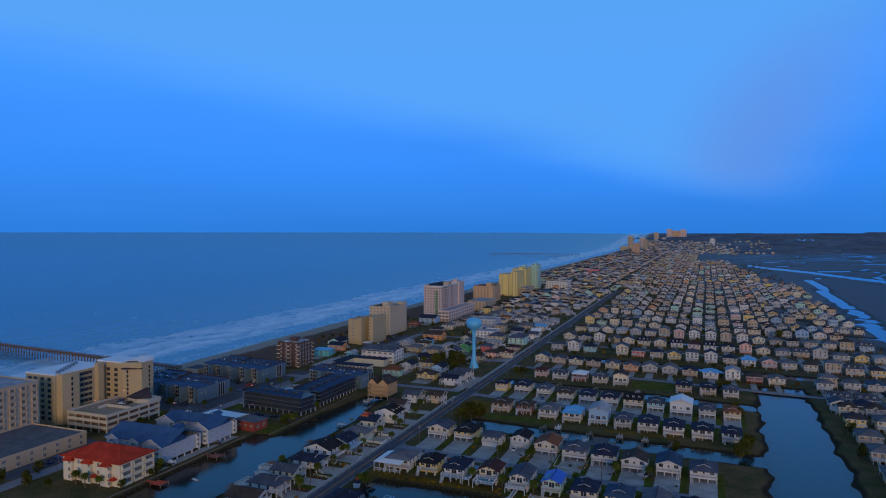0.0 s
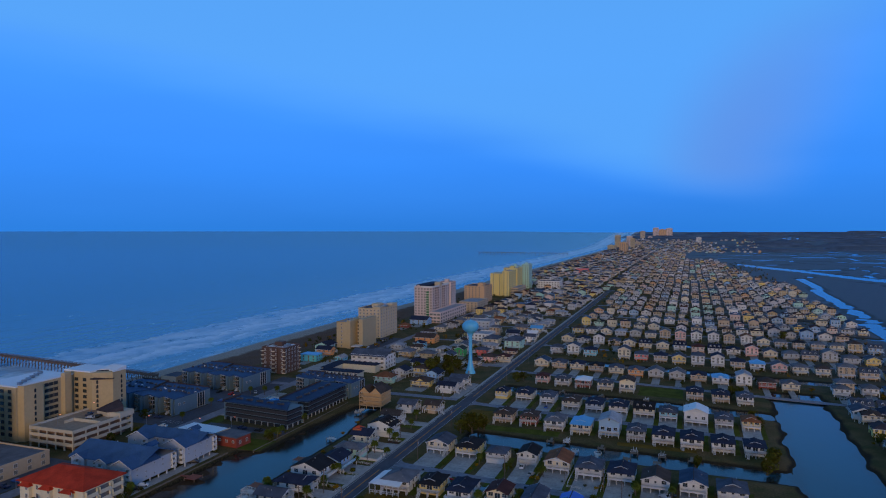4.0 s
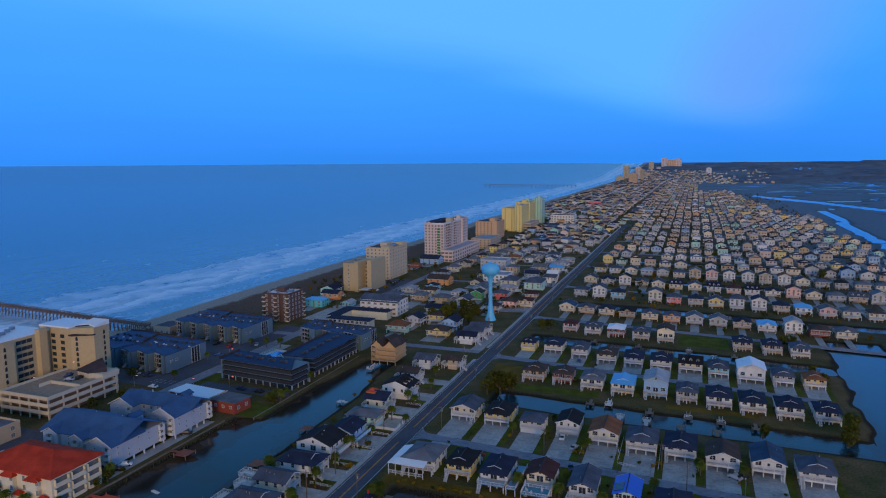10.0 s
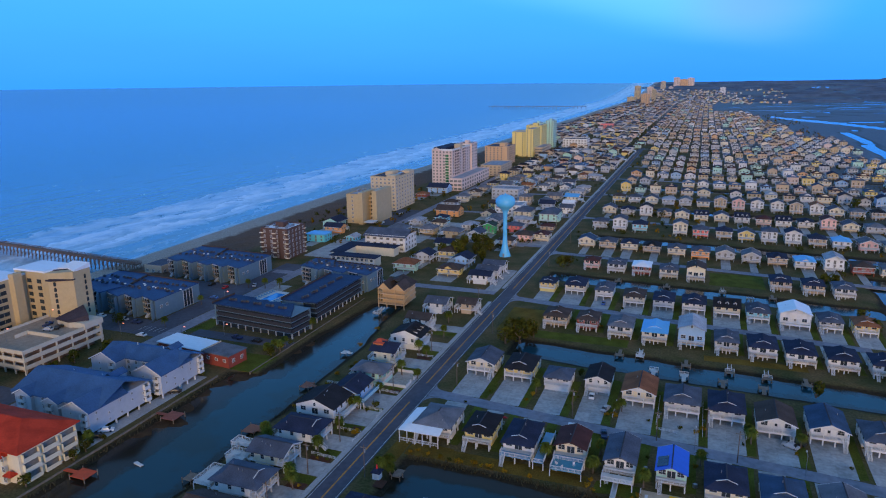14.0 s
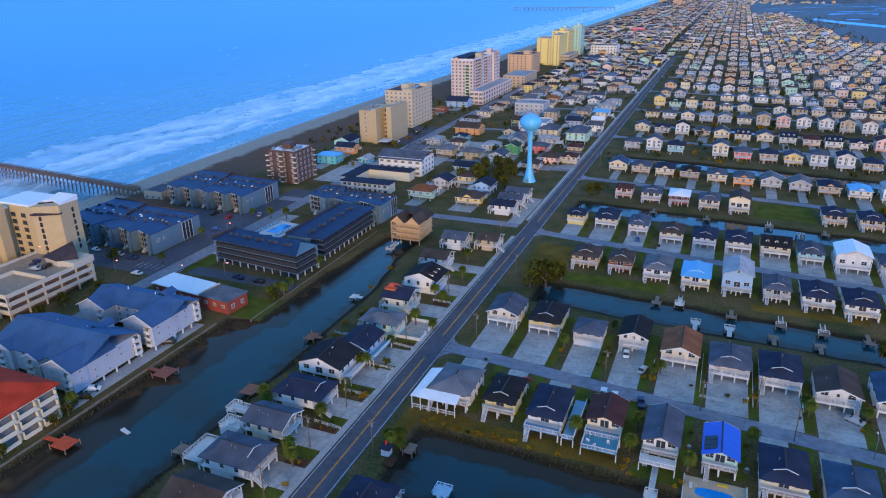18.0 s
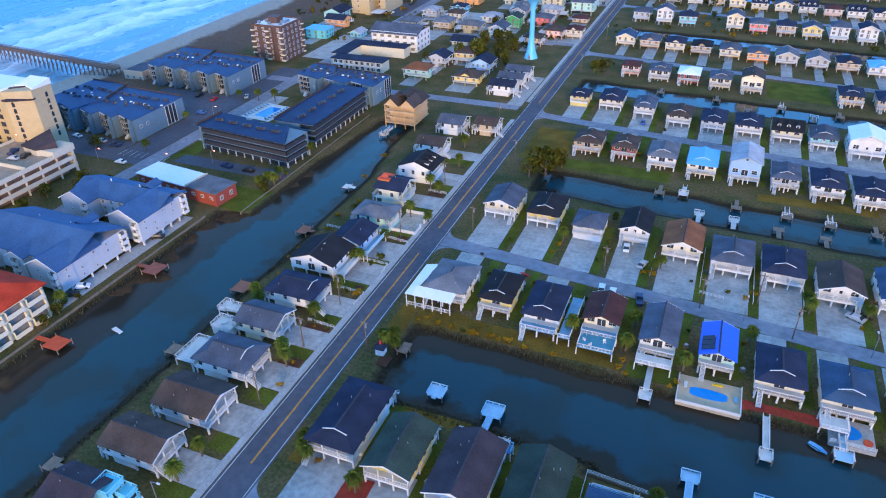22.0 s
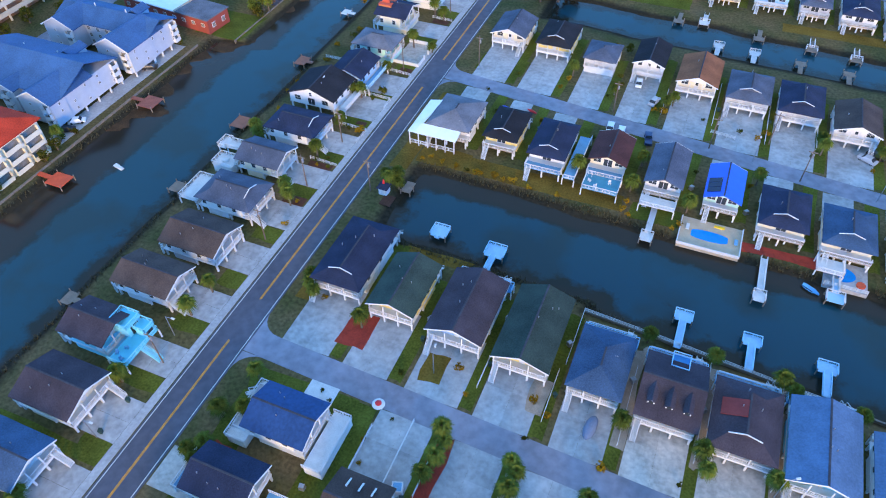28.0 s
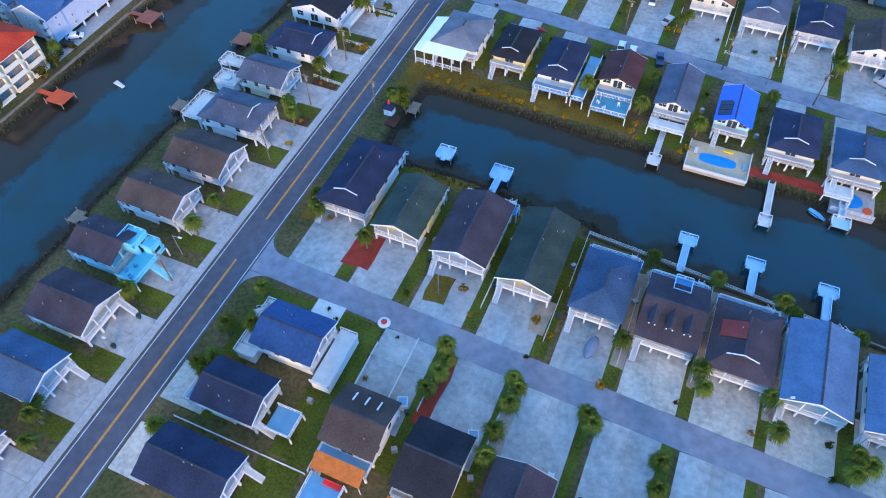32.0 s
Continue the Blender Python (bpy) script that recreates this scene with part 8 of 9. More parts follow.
for x, y in ((-8.4, 15.0), (-9.0, 34.0), (-9.2, 52.0), (6.0, 38.0), (10.8, 98.0), (52, 89.4), (77.5, 83.0), (91, 90.0), (99.0, 78.0), (-8.6, -20), (-8.6, 88), (-8.8, 124), (8, 150), (-8.4, 182), (8, 260), (9, 320), (-8, 360)):
    power_pole(x, y)
for x, y, t_ in ((99.6, -4.0, 30), (112.4, -5.5, 20), (39.9, -3.0, 100), (-10.6, -14, 0), (88.0, 81.4, 90), (115.5, 77, 90), (-9.5, -37, 0)):
    lamp_post(x, y, 6.0, turn=t_)
for x, y, z in ((-139.5, 99, 0), (-160, 84, 8.6), (-157, 62, 8.6), (-112, 104, 0), (-97, 112, 0), (-120, 12, 0), (-128, 48, 0), (-126, 150, 0)):
    lamp_post(x, y, 5.0, lit=True, z=z)

# ---- the gardens of the nearest houses
PALM_SPOTS = [
    (10.2, -16, 1), (8.6, -25.2, 2), (12.6, -23.4, 3), (8.0, -33.4, 2), (10.2, -31.6, 1), (10.2, -34.6, 2), (8.2, -45.6, 1), (8.6, 6.0, 2), (10.4, 4.4, 3), (7.8, 8.2, 1),
    (22.6, 1.4, 4), (46.5, -14.8, 5), (47.6, -16.4, 4), (47.2, -19.5, 3), (46.4, -23, 3), (59.2, -16.0, 5), (60.4, -17.2, 4), (60, -20.2, 3), (59.4, -25.6, 4),
    (59.6, -30, 4), (72.2, -17, 3), (73.4, -18.2, 2), (84.6, -20.2, 3), (85.2, -24.6, 3), (74.0, -1.4, 3), (87.4, -2.2, 4)]
PALM_SPOTS += [
    (88.6, -5.0, 3), (99.0, -2.8, 3), (100.6, -8.2, 3), (112.0, -7.6, 4), (114.2, -8.6, 3), (112.2, -10.6, 3), (75.0, 18.6, 3), (87.0, 17.8, 3), (98.4, 16.6, 4),
    (100.6, 15.2, 4), (111.6, 14.8, 3), (9.6, 40.8, 3), (11.0, 42.8, 2), (12.0, 41.0, 1), (8.0, 42.4, 2), (-10.2, -2.0, 4), (-10.6, -8.6, 3), (-13.0, -26.2, 2),
    (-10.4, 28.0, 5), (-9.0, 26.6, 4), (-11.8, 29.8, 4), (-12.0, 44.4, 3), (-12.6, 58.0, 3), (-13.6, 71.4, 3), (-30.6, 46.0, 4), (-28.6, 44.4, 3)]
PALM_SPOTS += [
    (-10.8, -52.2, 4), (-12.4, -50.4, 3), (-8.8, -56, 3), (49.6, 61.6, 3), (76.0, 57.6, 3), (63.4, 70.0, 3), (62.8, 60.0, 2), (37.4, 102.6, 3), (64.4, 95.4, 3),
    (66.0, 97.8, 3), (50.4, 97.4, 2), (103.0, 90.0, 3), (102.4, 93.0, 3), (89.6, 73.0, 3), (116, 92, 3), (-12.6, 120.4, 4), (-11.0, 100.4, 4), (-9.8, 140, 4),
    (-13.8, 156.4, 3), (-66.5, 104.0, 3), (-68.0, 101.0, 2), (-16.3, 71.0, 2), (-12.4, 85.0, 1), (-8.8, 118.5, 2), (-4.6, 99.5, 1), (-128, 112.0, 4), (-112.6, 176, 4), (-112.6, 138.6, 3), (-120, 174, 4), (-88.8, 178.4, 4), (-133.6, 142, 4)]
PALM_SPOTS += [
    (-128.8, 172, 4), (-66.4, 131, 3), (-64.4, 104, 4), (-66, 110, 3), (-96.6, 0.4, 4), (-90.6, -0.6, 5), (-84.4, 0.6, 4), (-77.6, 25.6, 3)]
for x, y, k in PALM_SPOTS:
    palm(x, y, k, rnd.uniform(0.85, 1.1))
SHRUB_SPOTS = [
    (12.4, 5.0, 1.0, 1), (44.0, -0.6, 1.3, 1), (64.6, 7.0, 0.8, 0), (61.8, -3.8, 1.1, 3), (58.6, -1.6, 1.3, 3), (34, -20, 0.7, 1), (35.2, -24, 0.7, 3),
    (33.8, -28.6, 0.6, 1), (37, -14.5, 0.6, 0), (22.6, -14, 0.7, 0), (25.0, -15.4, 0.7, 0), (-11.6, 43.0, 1.0, 0), (-10.4, 57.6, 1.2, 2), (-10.2, 71.8, 1.2, 2),
    (-15.2, -25.6, 1.2, 0), (-13.8, -28.0, 1.0, 2), (27.0, 53.0, 1.3, 1), (31.5, 53.4, 1.4, 3), (36.0, 53.4, 1.5, 1), (24.4, 53.0, 1.1, 2)]
SHRUB_SPOTS += [
    (62.6, 53.0, 1.2, 1), (75.0, 52.6, 1.2, 1), (37.2, 99.8, 1.2, 1), (64.2, 93.6, 1.6, 3), (90.0, 93.4, 1.5, 1), (84, 92.0, 1.2, 0), (51.2, 102.4, 1.3, 2),
    (50.4, 106, 1.2, 0), (17.8, 87.0, 0.9, 0), (49.6, 120.6, 2.2, 0), (45.2, 121.4, 2.2, 2), (53.0, 121.6, 1.8, 0), (-31, 57.6, 1.6, 1), (-31.6, 84, 1.4, 1),
    (-33, 93, 1.5, 3), (-34.0, 66.4, 1.2, 3), (-39, 138, 1.6, 1), (-37.8, 120, 1.6, 3), (-78, 26.6, 1.8, 0), (-76.6, 29.6, 1.6, 2)]
SHRUB_SPOTS += [
    (-78.6, 76.6, 1.6, 0), (-66.4, 108, 1.8, 1), (-65.2, 112.6, 1.9, 0), (109, -6.0, 1.2, 0), (-14, 8.6, 0.9, 0), (-9.4, 44.6, 0.9, 2)]
for x, y, s, k in SHRUB_SPOTS:
    bush(x, y, s, k)
TREE_SPOTS = [
    (21.4, 143.0, 2.0), (18.6, 146.8, 2.0), (22.4, 150.0, 1.7), (16.0, 141.0, 1.5), (25.0, 151.8, 1.1), (-44, 262, 2.1), (-36, 268, 1.9), (-50, 268, 2.2), (-30, 260, 1.7),
    (-56, 262, 1.8), (-40, 290, 2.0), (-46, 296, 1.8), (-52, 288, 1.7), (-34, 284, 1.6), (14.0, 262, 1.4), (18, 266, 1.3), (124.5, 128.5, 1.2), (154, 140, 1.5),
    (157, 150, 1.4), (155.0, 200, 1.3), (152, 130, 1.3), (153.0, 215, 1.2), (145, 262, 1.5), (150, 268, 1.3), (-150, 108, 1.1), (-132, 60, 1.0)]
TREE_SPOTS += [
    (-118, -4, 1.0), (-113, -8, 0.9), (-122, 4, 1.1), (-126, -10, 1.2), (-104, -6, 0.8), (-134, -12, 1.1), (-112.5, 10, 0.8), (-74.8, 18, 0.7), (-75.5, 22.5, 0.8), (-76, 4, 0.8), (-120, 24, 0.9), (-133, 70, 1.1), (-131, 84, 1.0), (-126, 78, 1.0), (-114, 80, 1.0), (-118, 84, 1.0), (-66.0, 100, 0.9), (205, 190, 1.3), (203, 150, 1.2), (207, 240, 1.4),
    (60, 420, 1.3), (200, 505, 1.6), (150, 470, 1.3), (-60, 330, 1.3), (-42, 352, 1.2), (-70, 250, 1.2), (118, 600, 1.6)]
for x, y, s in TREE_SPOTS:
    tree(x, y, s)
for k in range(80):   # odd shrubs and small trees among the farther rows
    x, y = rnd.uniform(12, 270), rnd.uniform(165, 640)
    if inside(np.array(x), np.array(y)) < -3 and min(abs(s[0] + s[1] * x - y) for s in STREETS) > 5:
        (bush if k % 2 else tree)(x, y, rnd.uniform(1.0, 1.6) if k % 2 else rnd.uniform(0.55, 0.9))

r_ = random.Random(77)
for x0, y0, slope, n_, gap in ((22.6, 98.5, -0.12, 9, 13.1), (23.5, 78.0, -0.12, 9, 13.0), (34.5, -6.5, -0.045, 7, 12.6), (36.0, 175.5, -0.14, 8, 13.2)):
    for i in range(n_):      # shrubs in the strips between the drives
        x = x0 + i * gap
        bush(x + r_.uniform(-0.4, 0.4), y0 + slope * (x - x0) + r_.uniform(-2, 2), r_.uniform(0.8, 1.3), i % 4)
for x, y in ((14.5, 54.5), (18.0, 53.6), (21.5, 53.4), (40.5, 52.4), (47.5, 52.2), (64.0, 51.6), (74.0, 51.0), (63.0, 56.0), (12.8, 53.0), (28.0, 52.8), (34.0, 53.0)):
    bush(x, y, r_.uniform(0.8, 1.2), 1)
fs = MB()
r_ = random.Random(31)
for k in range(2600):     # scrub and small trees between the farther gardens
    x, y = r_.uniform(-200, 275), r_.uniform(270, 1900)
    if -7 < x < 9 or inside(np.array(x), np.array(y)) > -2 or min(abs(q[0] + q[1] * x - y) for q in STREETS if x > 0 or q[0] < 0) < 5:
        continue
    cx, cy, hh = x, y, r_.uniform(1.2, 3.6)
    for j in range(14):
        a = r_.uniform(0, 6.28)
        rr_, zz = hh * 0.55 * r_.random() ** 0.5, r_.uniform(0.15, 1.0) * hh
        px, py = cx + rr_ * math.cos(a), cy + rr_ * math.sin(a)
        q = hh * r_.uniform(0.16, 0.3)
        u = Vector((r_.gauss(0, 1), r_.gauss(0, 1), r_.gauss(0, 0.6))).normalized() * q
        v_ = Vector((r_.gauss(0, 1), r_.gauss(0, 1), r_.gauss(0, 1))).normalized() * q
        c_ = Vector((px, py, zz))
        fs.quad(c_ - u - v_, c_ + u - v_ * 0.6, c_ + u * 0.7 + v_, c_ - u + v_ * 0.8, m=k % 4 == 0)
solid("far_scrub", fs, [BUSH, LEAFY], I4, "dark scrub and small trees between the farther houses", "shrub", kind="stuff")

# ---- cars, boats and garden clutter
CAR_SPOTS = [
    (52.9, 82.0, 4, "white", 0.04), (55.9, 81.2, 4, "white", 0.04), (62.9, 80.6, 10, "navy", 0.04), (55.6, 104.8, 5, "white", 0), (61.2, 97.4, -15, "silver", 0),
    (115.4, 94.0, 60, "black", 0), (113.4, 91.6, 60, "silver", 0), (-79.4, 33.6, -55, "white", 0), (-79.2, 29.6, -55, "black", 0), (-78.4, 62.0, -60, "black", 0),
    (-157, 80, 20, "navy", 8.6), (-152, 76, 100, "silver", 8.6), (-150, 79, 15, "black", 8.6), (-130.0, 100.4, 90, "white", 0), (-128, 176, 30, "silver", 0),
    (-134.4, 152, 90, "blue", 0), (-140, 168, 10, "red", 0), (-150, 170, 0, "black", 0), (-166, 114, 80, "white", 0), (-152.4, 113.4, 85, "silver", 0)]
CAR_SPOTS += [
    (-144, 112, 95, "navy", 0), (-90, 111, 80, "navy", 0), (-80, 110.5, 85, "black", 0), (-133, 340, 0, "white", 0), (-131, 352, 5, "silver", 0),
    (-134, 376, 0, "white", 0), (-131, 366, 3, "black", 0), (-121, 300, 0, "white", 0), (-119, 420, 0, "black", 0), (-13, 222, 90, "silver", 0), (46.0, 203, 4, "blue", 0),
    (-172, 20 - 28, 40, "silver", 0), (-130, 20, 90, "blue", 0), (-127, 26, 90, "silver", 0), (-129, 14, 90, "navy", 0)]
for x, y, t_, col, z in CAR_SPOTS:
    car(x, y, t_, col, z)
CANVAS = mat("grey_blue_canvas", (0.16, 0.20, 0.28), 0.8, var=0.15)
cv = MB().lathe([(1.0, 0.05), (1.0, 0.7), (0.75, 1.2), (0.3, 1.45)], 14)
cvm = cv.done("covered_boat", CANVAS)
cb = solid("covered_boat", cvm, None, pose(69.4, -3.2, 0, 0, 0, -8), "boat on a trailer under a grey-blue canvas", "boat")
cb.scale = (1.05, 2.4, 1.0)
ro = MB()
for i, (x, w, z) in enumerate(((-1.8, 0.5, 0.0), (-0.9, 0.75, -0.05), (0.6, 0.75, -0.05))):
    nx_, nw, nz = ((-0.9, 0.75, -0.05), (0.6, 0.75, -0.05), (2.0, 0.08, 0.1))[i]
    for s in (-1, 1):
        ro.quad((x, 0, -0.5), (nx_, 0, -0.5), (nx_, s * nw, nz), (x, s * w, z))
        ro.quad((x, s * w, z), (nx_, s * nw, nz), (nx_, s * nw * 0.8, nz - 0.02), (x, s * w * 0.8, z - 0.02))
solid("rowing_boat", ro, mat("blue_hull", (0.10, 0.35, 0.62), 0.4), pose(103.0, 44.6, -0.42, 0, 0, -30), "small blue rowing boat on the canal", "boat")
solid("punt", MB().hexa([(-1.4, -0.5, 0), (1.4, -0.5, 0), (1.4, 0.5, 0), (-1.4, 0.5, 0), (-1.7, -0.6, 0.4), (1.8, -0.3, 0.4), (1.8, 0.3, 0.4), (-1.7, 0.6, 0.4)]), TRIM, pose(-57, 23.4, -0.9, 0, 0, -12), "small white skiff adrift on the canal", "boat")
um = thing("patio_parasol", pose(33.9, -13.6, 0), "red and white garden parasol", "parasol")
part("pole", MB().lathe([(0.04, 0), (0.04, 2.3)], 6), METAL, um)
part("canopy", MB().lathe([(1.2, 1.95), (0.6, 2.3), (0.02, 2.5)], 10), TRIM, um)
part("top_cap", MB().lathe([(0.62, 2.31), (0.3, 2.46), (0.02, 2.55)], 10), REDP, um)
for x, y, c in ((25.4, 80.6, ROOF["blue"]), (32.0, 81.6, REDP)):
    solid("kayak", MB().lathe([(0.05, -1.6), (0.35, -0.6), (0.35, 0.6), (0.05, 1.6)], 8), c, pose(x, y, 0.4, 90, 0, 70), "plastic kayak lying in a garden", "kayak", "kayaks")
# beds, islands and patios
BED_SPOTS = [
    (19.4, 25.0, -3.4, 4.6, MULCH, "bed of bright red mulch"), (37.4, 41.6, -5.2, 1.2, DRYGRASS, "oval bed of dry ornamental grass"),
    (57.6, 60.8, -4.0, 3.2, PAVER, "gravel bed with shrubs"), (73.2, 75.4, -5.0, 16, PAVER, "sandy side path"), (86.2, 88.2, -4, 17, PAVER, "sandy side path"),
    (98.8, 100.6, -5, 12, PAVER, "sandy side path"), (9, 30, -18.6, -13.6, LAWN, "mown green lawn round the corner house"),
    (26.8, 33.6, -41.6, -13.8, LAWN, "mown green lawn round the corner house"), (9.0, 14.6, -41, -18.8, LAWN, "mown green lawn round the corner house"),
    (25.6, 33.5, -56, -42, LAWN, "mown green back lawn"), (45.6, 48.6, -28, -14, MULCH, "planted bed between drives"),
    (58.6, 61.2, -29, -15, PAVER, "planted bed between drives"), (6.4, 11.8, 3.6, 28, DRYGRASS, "dry grass verge along the road"),
    (6.2, 10.6, 48, 82, DRYGRASS, "dry grass verge along the road"), (11, 24, 52.2, 59, DRYGRASS, "patchy dry lawn by the canal head"),
    (22.4, 62, 52.4, 58, DRYGRASS, "brown dry garden grass sloping to the canal"), (64, 75, 51.5, 57, LAWN, "garden lawn sloping to the canal"),
    (88.6, 104, 50.0, 53, MULCH, "red mulched garden bed"), (10, 24, 96.5, 105, LAWN, "short green lawn on the corner"),
    (24, 62, 152, 160, LAWN, "garden lawn sloping to the canal")]
BED_SPOTS += [
    (74.9, 112, 15.6, 17.4, PAVER, "sandy path behind the canal houses"), (9.4, 13.4, -33.6, -29.6, MULCH, "red mulched bed under palms"), (-29.5, -6.2, -41.6, -39.0, LAWN, "bright mown strip between two houses"),
    (90, 125, 149, 154, DRYGRASS, "dry garden lawn by the canal"), (92, 118, 250.5, 274, LAWN, "open green lot between houses"),
    (8, 24, 155, 186, DRYGRASS, "empty dry grass lot"), (22, 37, 22.6, 25.0, DRYGRASS, "dry grass by the canal"),
    (-79, -62.6, 84.6, 100, LAWN, "green lawn round the brick hall"), (-116, -108.6, 112, 128, LAWN, "green lawn beside the flats"),
    (-30, -22, -41.2, -39.6, LAWN, "strip of mown lawn")]
for x0, x1, y0, y1, m, lab in BED_SPOTS:
    lawn(x0, x1, y0, y1, m, label=lab, lift=0.045 if m in (MULCH, PAVER) or lab.startswith("oval") else 0.0)
for lvl, (x, y, w, d, m, lab) in enumerate(((-128, 108, 20, 13, ASPHALT, "asphalt car park with white bays"), (-165, 109.5, 53.5, 16, ASPHALT, "asphalt car park before the flats"), (-150, 160, 48, 30, ASPHALT, "asphalt car park between the flats"), (-88, 111.5, 48, 7, ASPHALT, "asphalt drive before the gallery flats"), (-79.0, 50, 5, 52, CONCW, "concrete parking strip along the canal"), (-160, 20, 70, 52, ASPHALT, "asphalt forecourt of the hotels"), (-133, 365, 22, 60, ASPHALT, "asphalt car park before the hotels"), (-131, 142, 13, 56, ASPHALT, "asphalt drive between the flats"), (-131, 197, 13, 46, ASPHALT, "asphalt drive between the flats"), (-113, 155, 7.6, 54, CONC, "concrete apron beside the pool court"), (-128, 262, 20, 46, CONC, "pale sandy lot by the beach road"), (-98, 300, 30, 20, CONC, "pale concrete lot behind the motel"), (-88, 345, 40, 26, CONC, "bare concrete lot"), (-9.6, 226, 6.5, 40, CONC, "concrete forecourt of the row houses"))):
    solid("car_park", MB().box(x - w / 2, x + w / 2, y - d / 2, y + d / 2, -0.2 - 0.004 * lvl, 0.012 + 0.004 * lvl), m, I4, lab, "car park", "car parks", "structure")
for i in range(9):
    solid("parking_line", MB().box(-137 + i * 2.6, -136.88 + i * 2.6, 106, 111, 0.01, 0.030), PAINTW, I4, "white painted parking line", "road marking", "parking lines", "structure")
for x0, x1, y0, y1 in ((4.2, 12.6, -40.6, -33.0), (4.2, 11.4, -54.0, -45.4)):
    solid("driveway", MB().box(x0, x1, y0, y1, -0.2, 0.052), CONCT, I4, "tan stained concrete drive beside the main road", "driveway", "driveways", "structure")
solid("garden_path", MB().box(19.6, 25.4, -17.6, -12.6, -0.1, 0.075), DECKW, I4, "pale paved path to the corner house", "path", kind="structure")
# sea wall of the long canal and timber bulkheads of the side canals
b = MB()
b.box(-73.6, -73.2, -60, 78, -2.4, 0.35)
solid("sea_wall", b, TIMBER, I4, "timber sea wall along the long canal", "sea wall", kind="structure")
for x0, x1 in ((62, 87), (87.05, 112), (112.05, 150)):      # timber bulkhead of the near canal
    solid("sea_wall", MB().hexa([(x0, 23.4 - 0.09 * (x0 - 40), -2.6), (x1, 23.4 - 0.09 * (x1 - 40), -2.6), (x1, 23.75 - 0.09 * (x1 - 40), -2.6), (x0, 23.75 - 0.09 * (x0 - 40), -2.6),
                                (x0, 23.4 - 0.09 * (x0 - 40), 0.25), (x1, 23.4 - 0.09 * (x1 - 40), 0.25), (x1, 23.75 - 0.09 * (x1 - 40), 0.25), (x0, 23.75 - 0.09 * (x0 - 40), 0.25)]), TIMBER, I4, "timber bulkhead along the side canal", "sea wall", kind="structure")
solid("sea_wall", MB().box(-64.2, -63.9, 84, 175, -2.4, 0.3), TIMBER, I4, "timber sea wall along the long canal", "sea wall", kind="structure")

# ---- what sets single houses apart


def deck_on(x0, x1, y0, y1, z, m, label, sides, posts=True, rail=None, skirt=False):
    """A railed deck on posts, or on a solid base, beside a house."""
    ho = thing("deck", pose(x0, y0, 0), label, "deck", "house decks")
    W, D = x1 - x0, y1 - y0
    part("deck_floor", MB().box(0, W, 0, D, z - 0.18, z), m, ho)
    c = [(0, 0), (W, 0), (W, D), (0, D)]
    for i in sides:
        b = MB(); railing_mesh(b, [c[i], c[(i + 1) % 4]], z); part("railing", b, rail or TRIM, ho)
    if skirt:
        part("base_wall", MB().box(0.1, W - 0.1, 0.1, D - 0.1, 0, z - 0.18), WALL["white"], ho)
    elif posts:
        for px, py in c:
            part("post", MB().box(px - 0.12, px + 0.12, py - 0.12, py + 0.12, 0, z - 0.18), TRIM, ho)
    return ho


# ---- porches, walled yard, roof deck and beds of the row beside the long canal
deck_on(-15.2, -13.0, 61.2, 72.4, 2.2, DECKW, "narrow white porch along the east side of a house", (0, 1, 2))
deck_on(-14.0, -12.0, 72.8, 84.6, 2.2, DECKB, "narrow blue porch along a blue house", (0, 1, 2), rail=PALER)
deck_on(-33.0, -27.6, 30.4, 34.6, 2.4, DECKW, "white deck with a round tub behind a house", (0, 2, 3), skirt=True)
solid("hot_tub", MB().lathe([(0.95, 2.4), (1.0, 3.0), (0.8, 3.0), (0.78, 2.9), (0.01, 2.9)], 16), DECKW, pose(-30.6, 32.6, 0), "round white tub on a raised deck", "hot tub")
deck_on(-33.4, -28.6, 18.0, 26.4, 2.0, DECKW, "broad white slatted deck behind a house", (0, 2, 3))
yd = thing("walled_yard", pose(-13.6, 90.8, 0), "concrete yard behind a low white wall", "yard")
part("paving", MB().box(0.2, 8.1, 0.2, 12.0, -0.2, 0.06), CONCT, yd)
for x0, x1, y0, y1 in ((0, 8.4, 0, 0.2), (8.2, 8.4, 0.22, 4.2), (8.2, 8.4, 7.6, 12.2), (0, 8.18, 12.0, 12.2)):
    part("wall", MB().box(x0, x1, y0, y1, -0.2, 1.05), TRIM, yd)
part("gate_pier", MB().box(8.05, 8.5, 4.2, 4.6, -0.2, 1.4), TRIM, yd)
part("gate_pier", MB().box(8.05, 8.5, 7.2, 7.6, -0.2, 1.4), TRIM, yd)
rd_ = thing("roof_deck", pose(-24.0, 110.4, 0), "orange-brown railed deck box on a dark roof", "deck")
part("box_wall", MB().box(-2.0, 2.0, -2.2, 2.2, 5.0, 7.4), mat("orange_stained_boards", (0.50, 0.15, 0.04), 0.75, var=0.2), rd_)
part("deck_floor", MB().box(-2.15, 2.15, -2.35, 2.35, 7.4, 7.55), REDWOOD, rd_)
part("cabin", MB().hip(-1.7, 0.9, -0.6, 2.2, 7.55, 8.5, 0.1), REDWOOD, rd_)
MULCH = mat("red_brown_mulch", (0.085, 0.032, 0.016), 0.95, var=0.35, fine=5, bump=0.3, bscale=14)
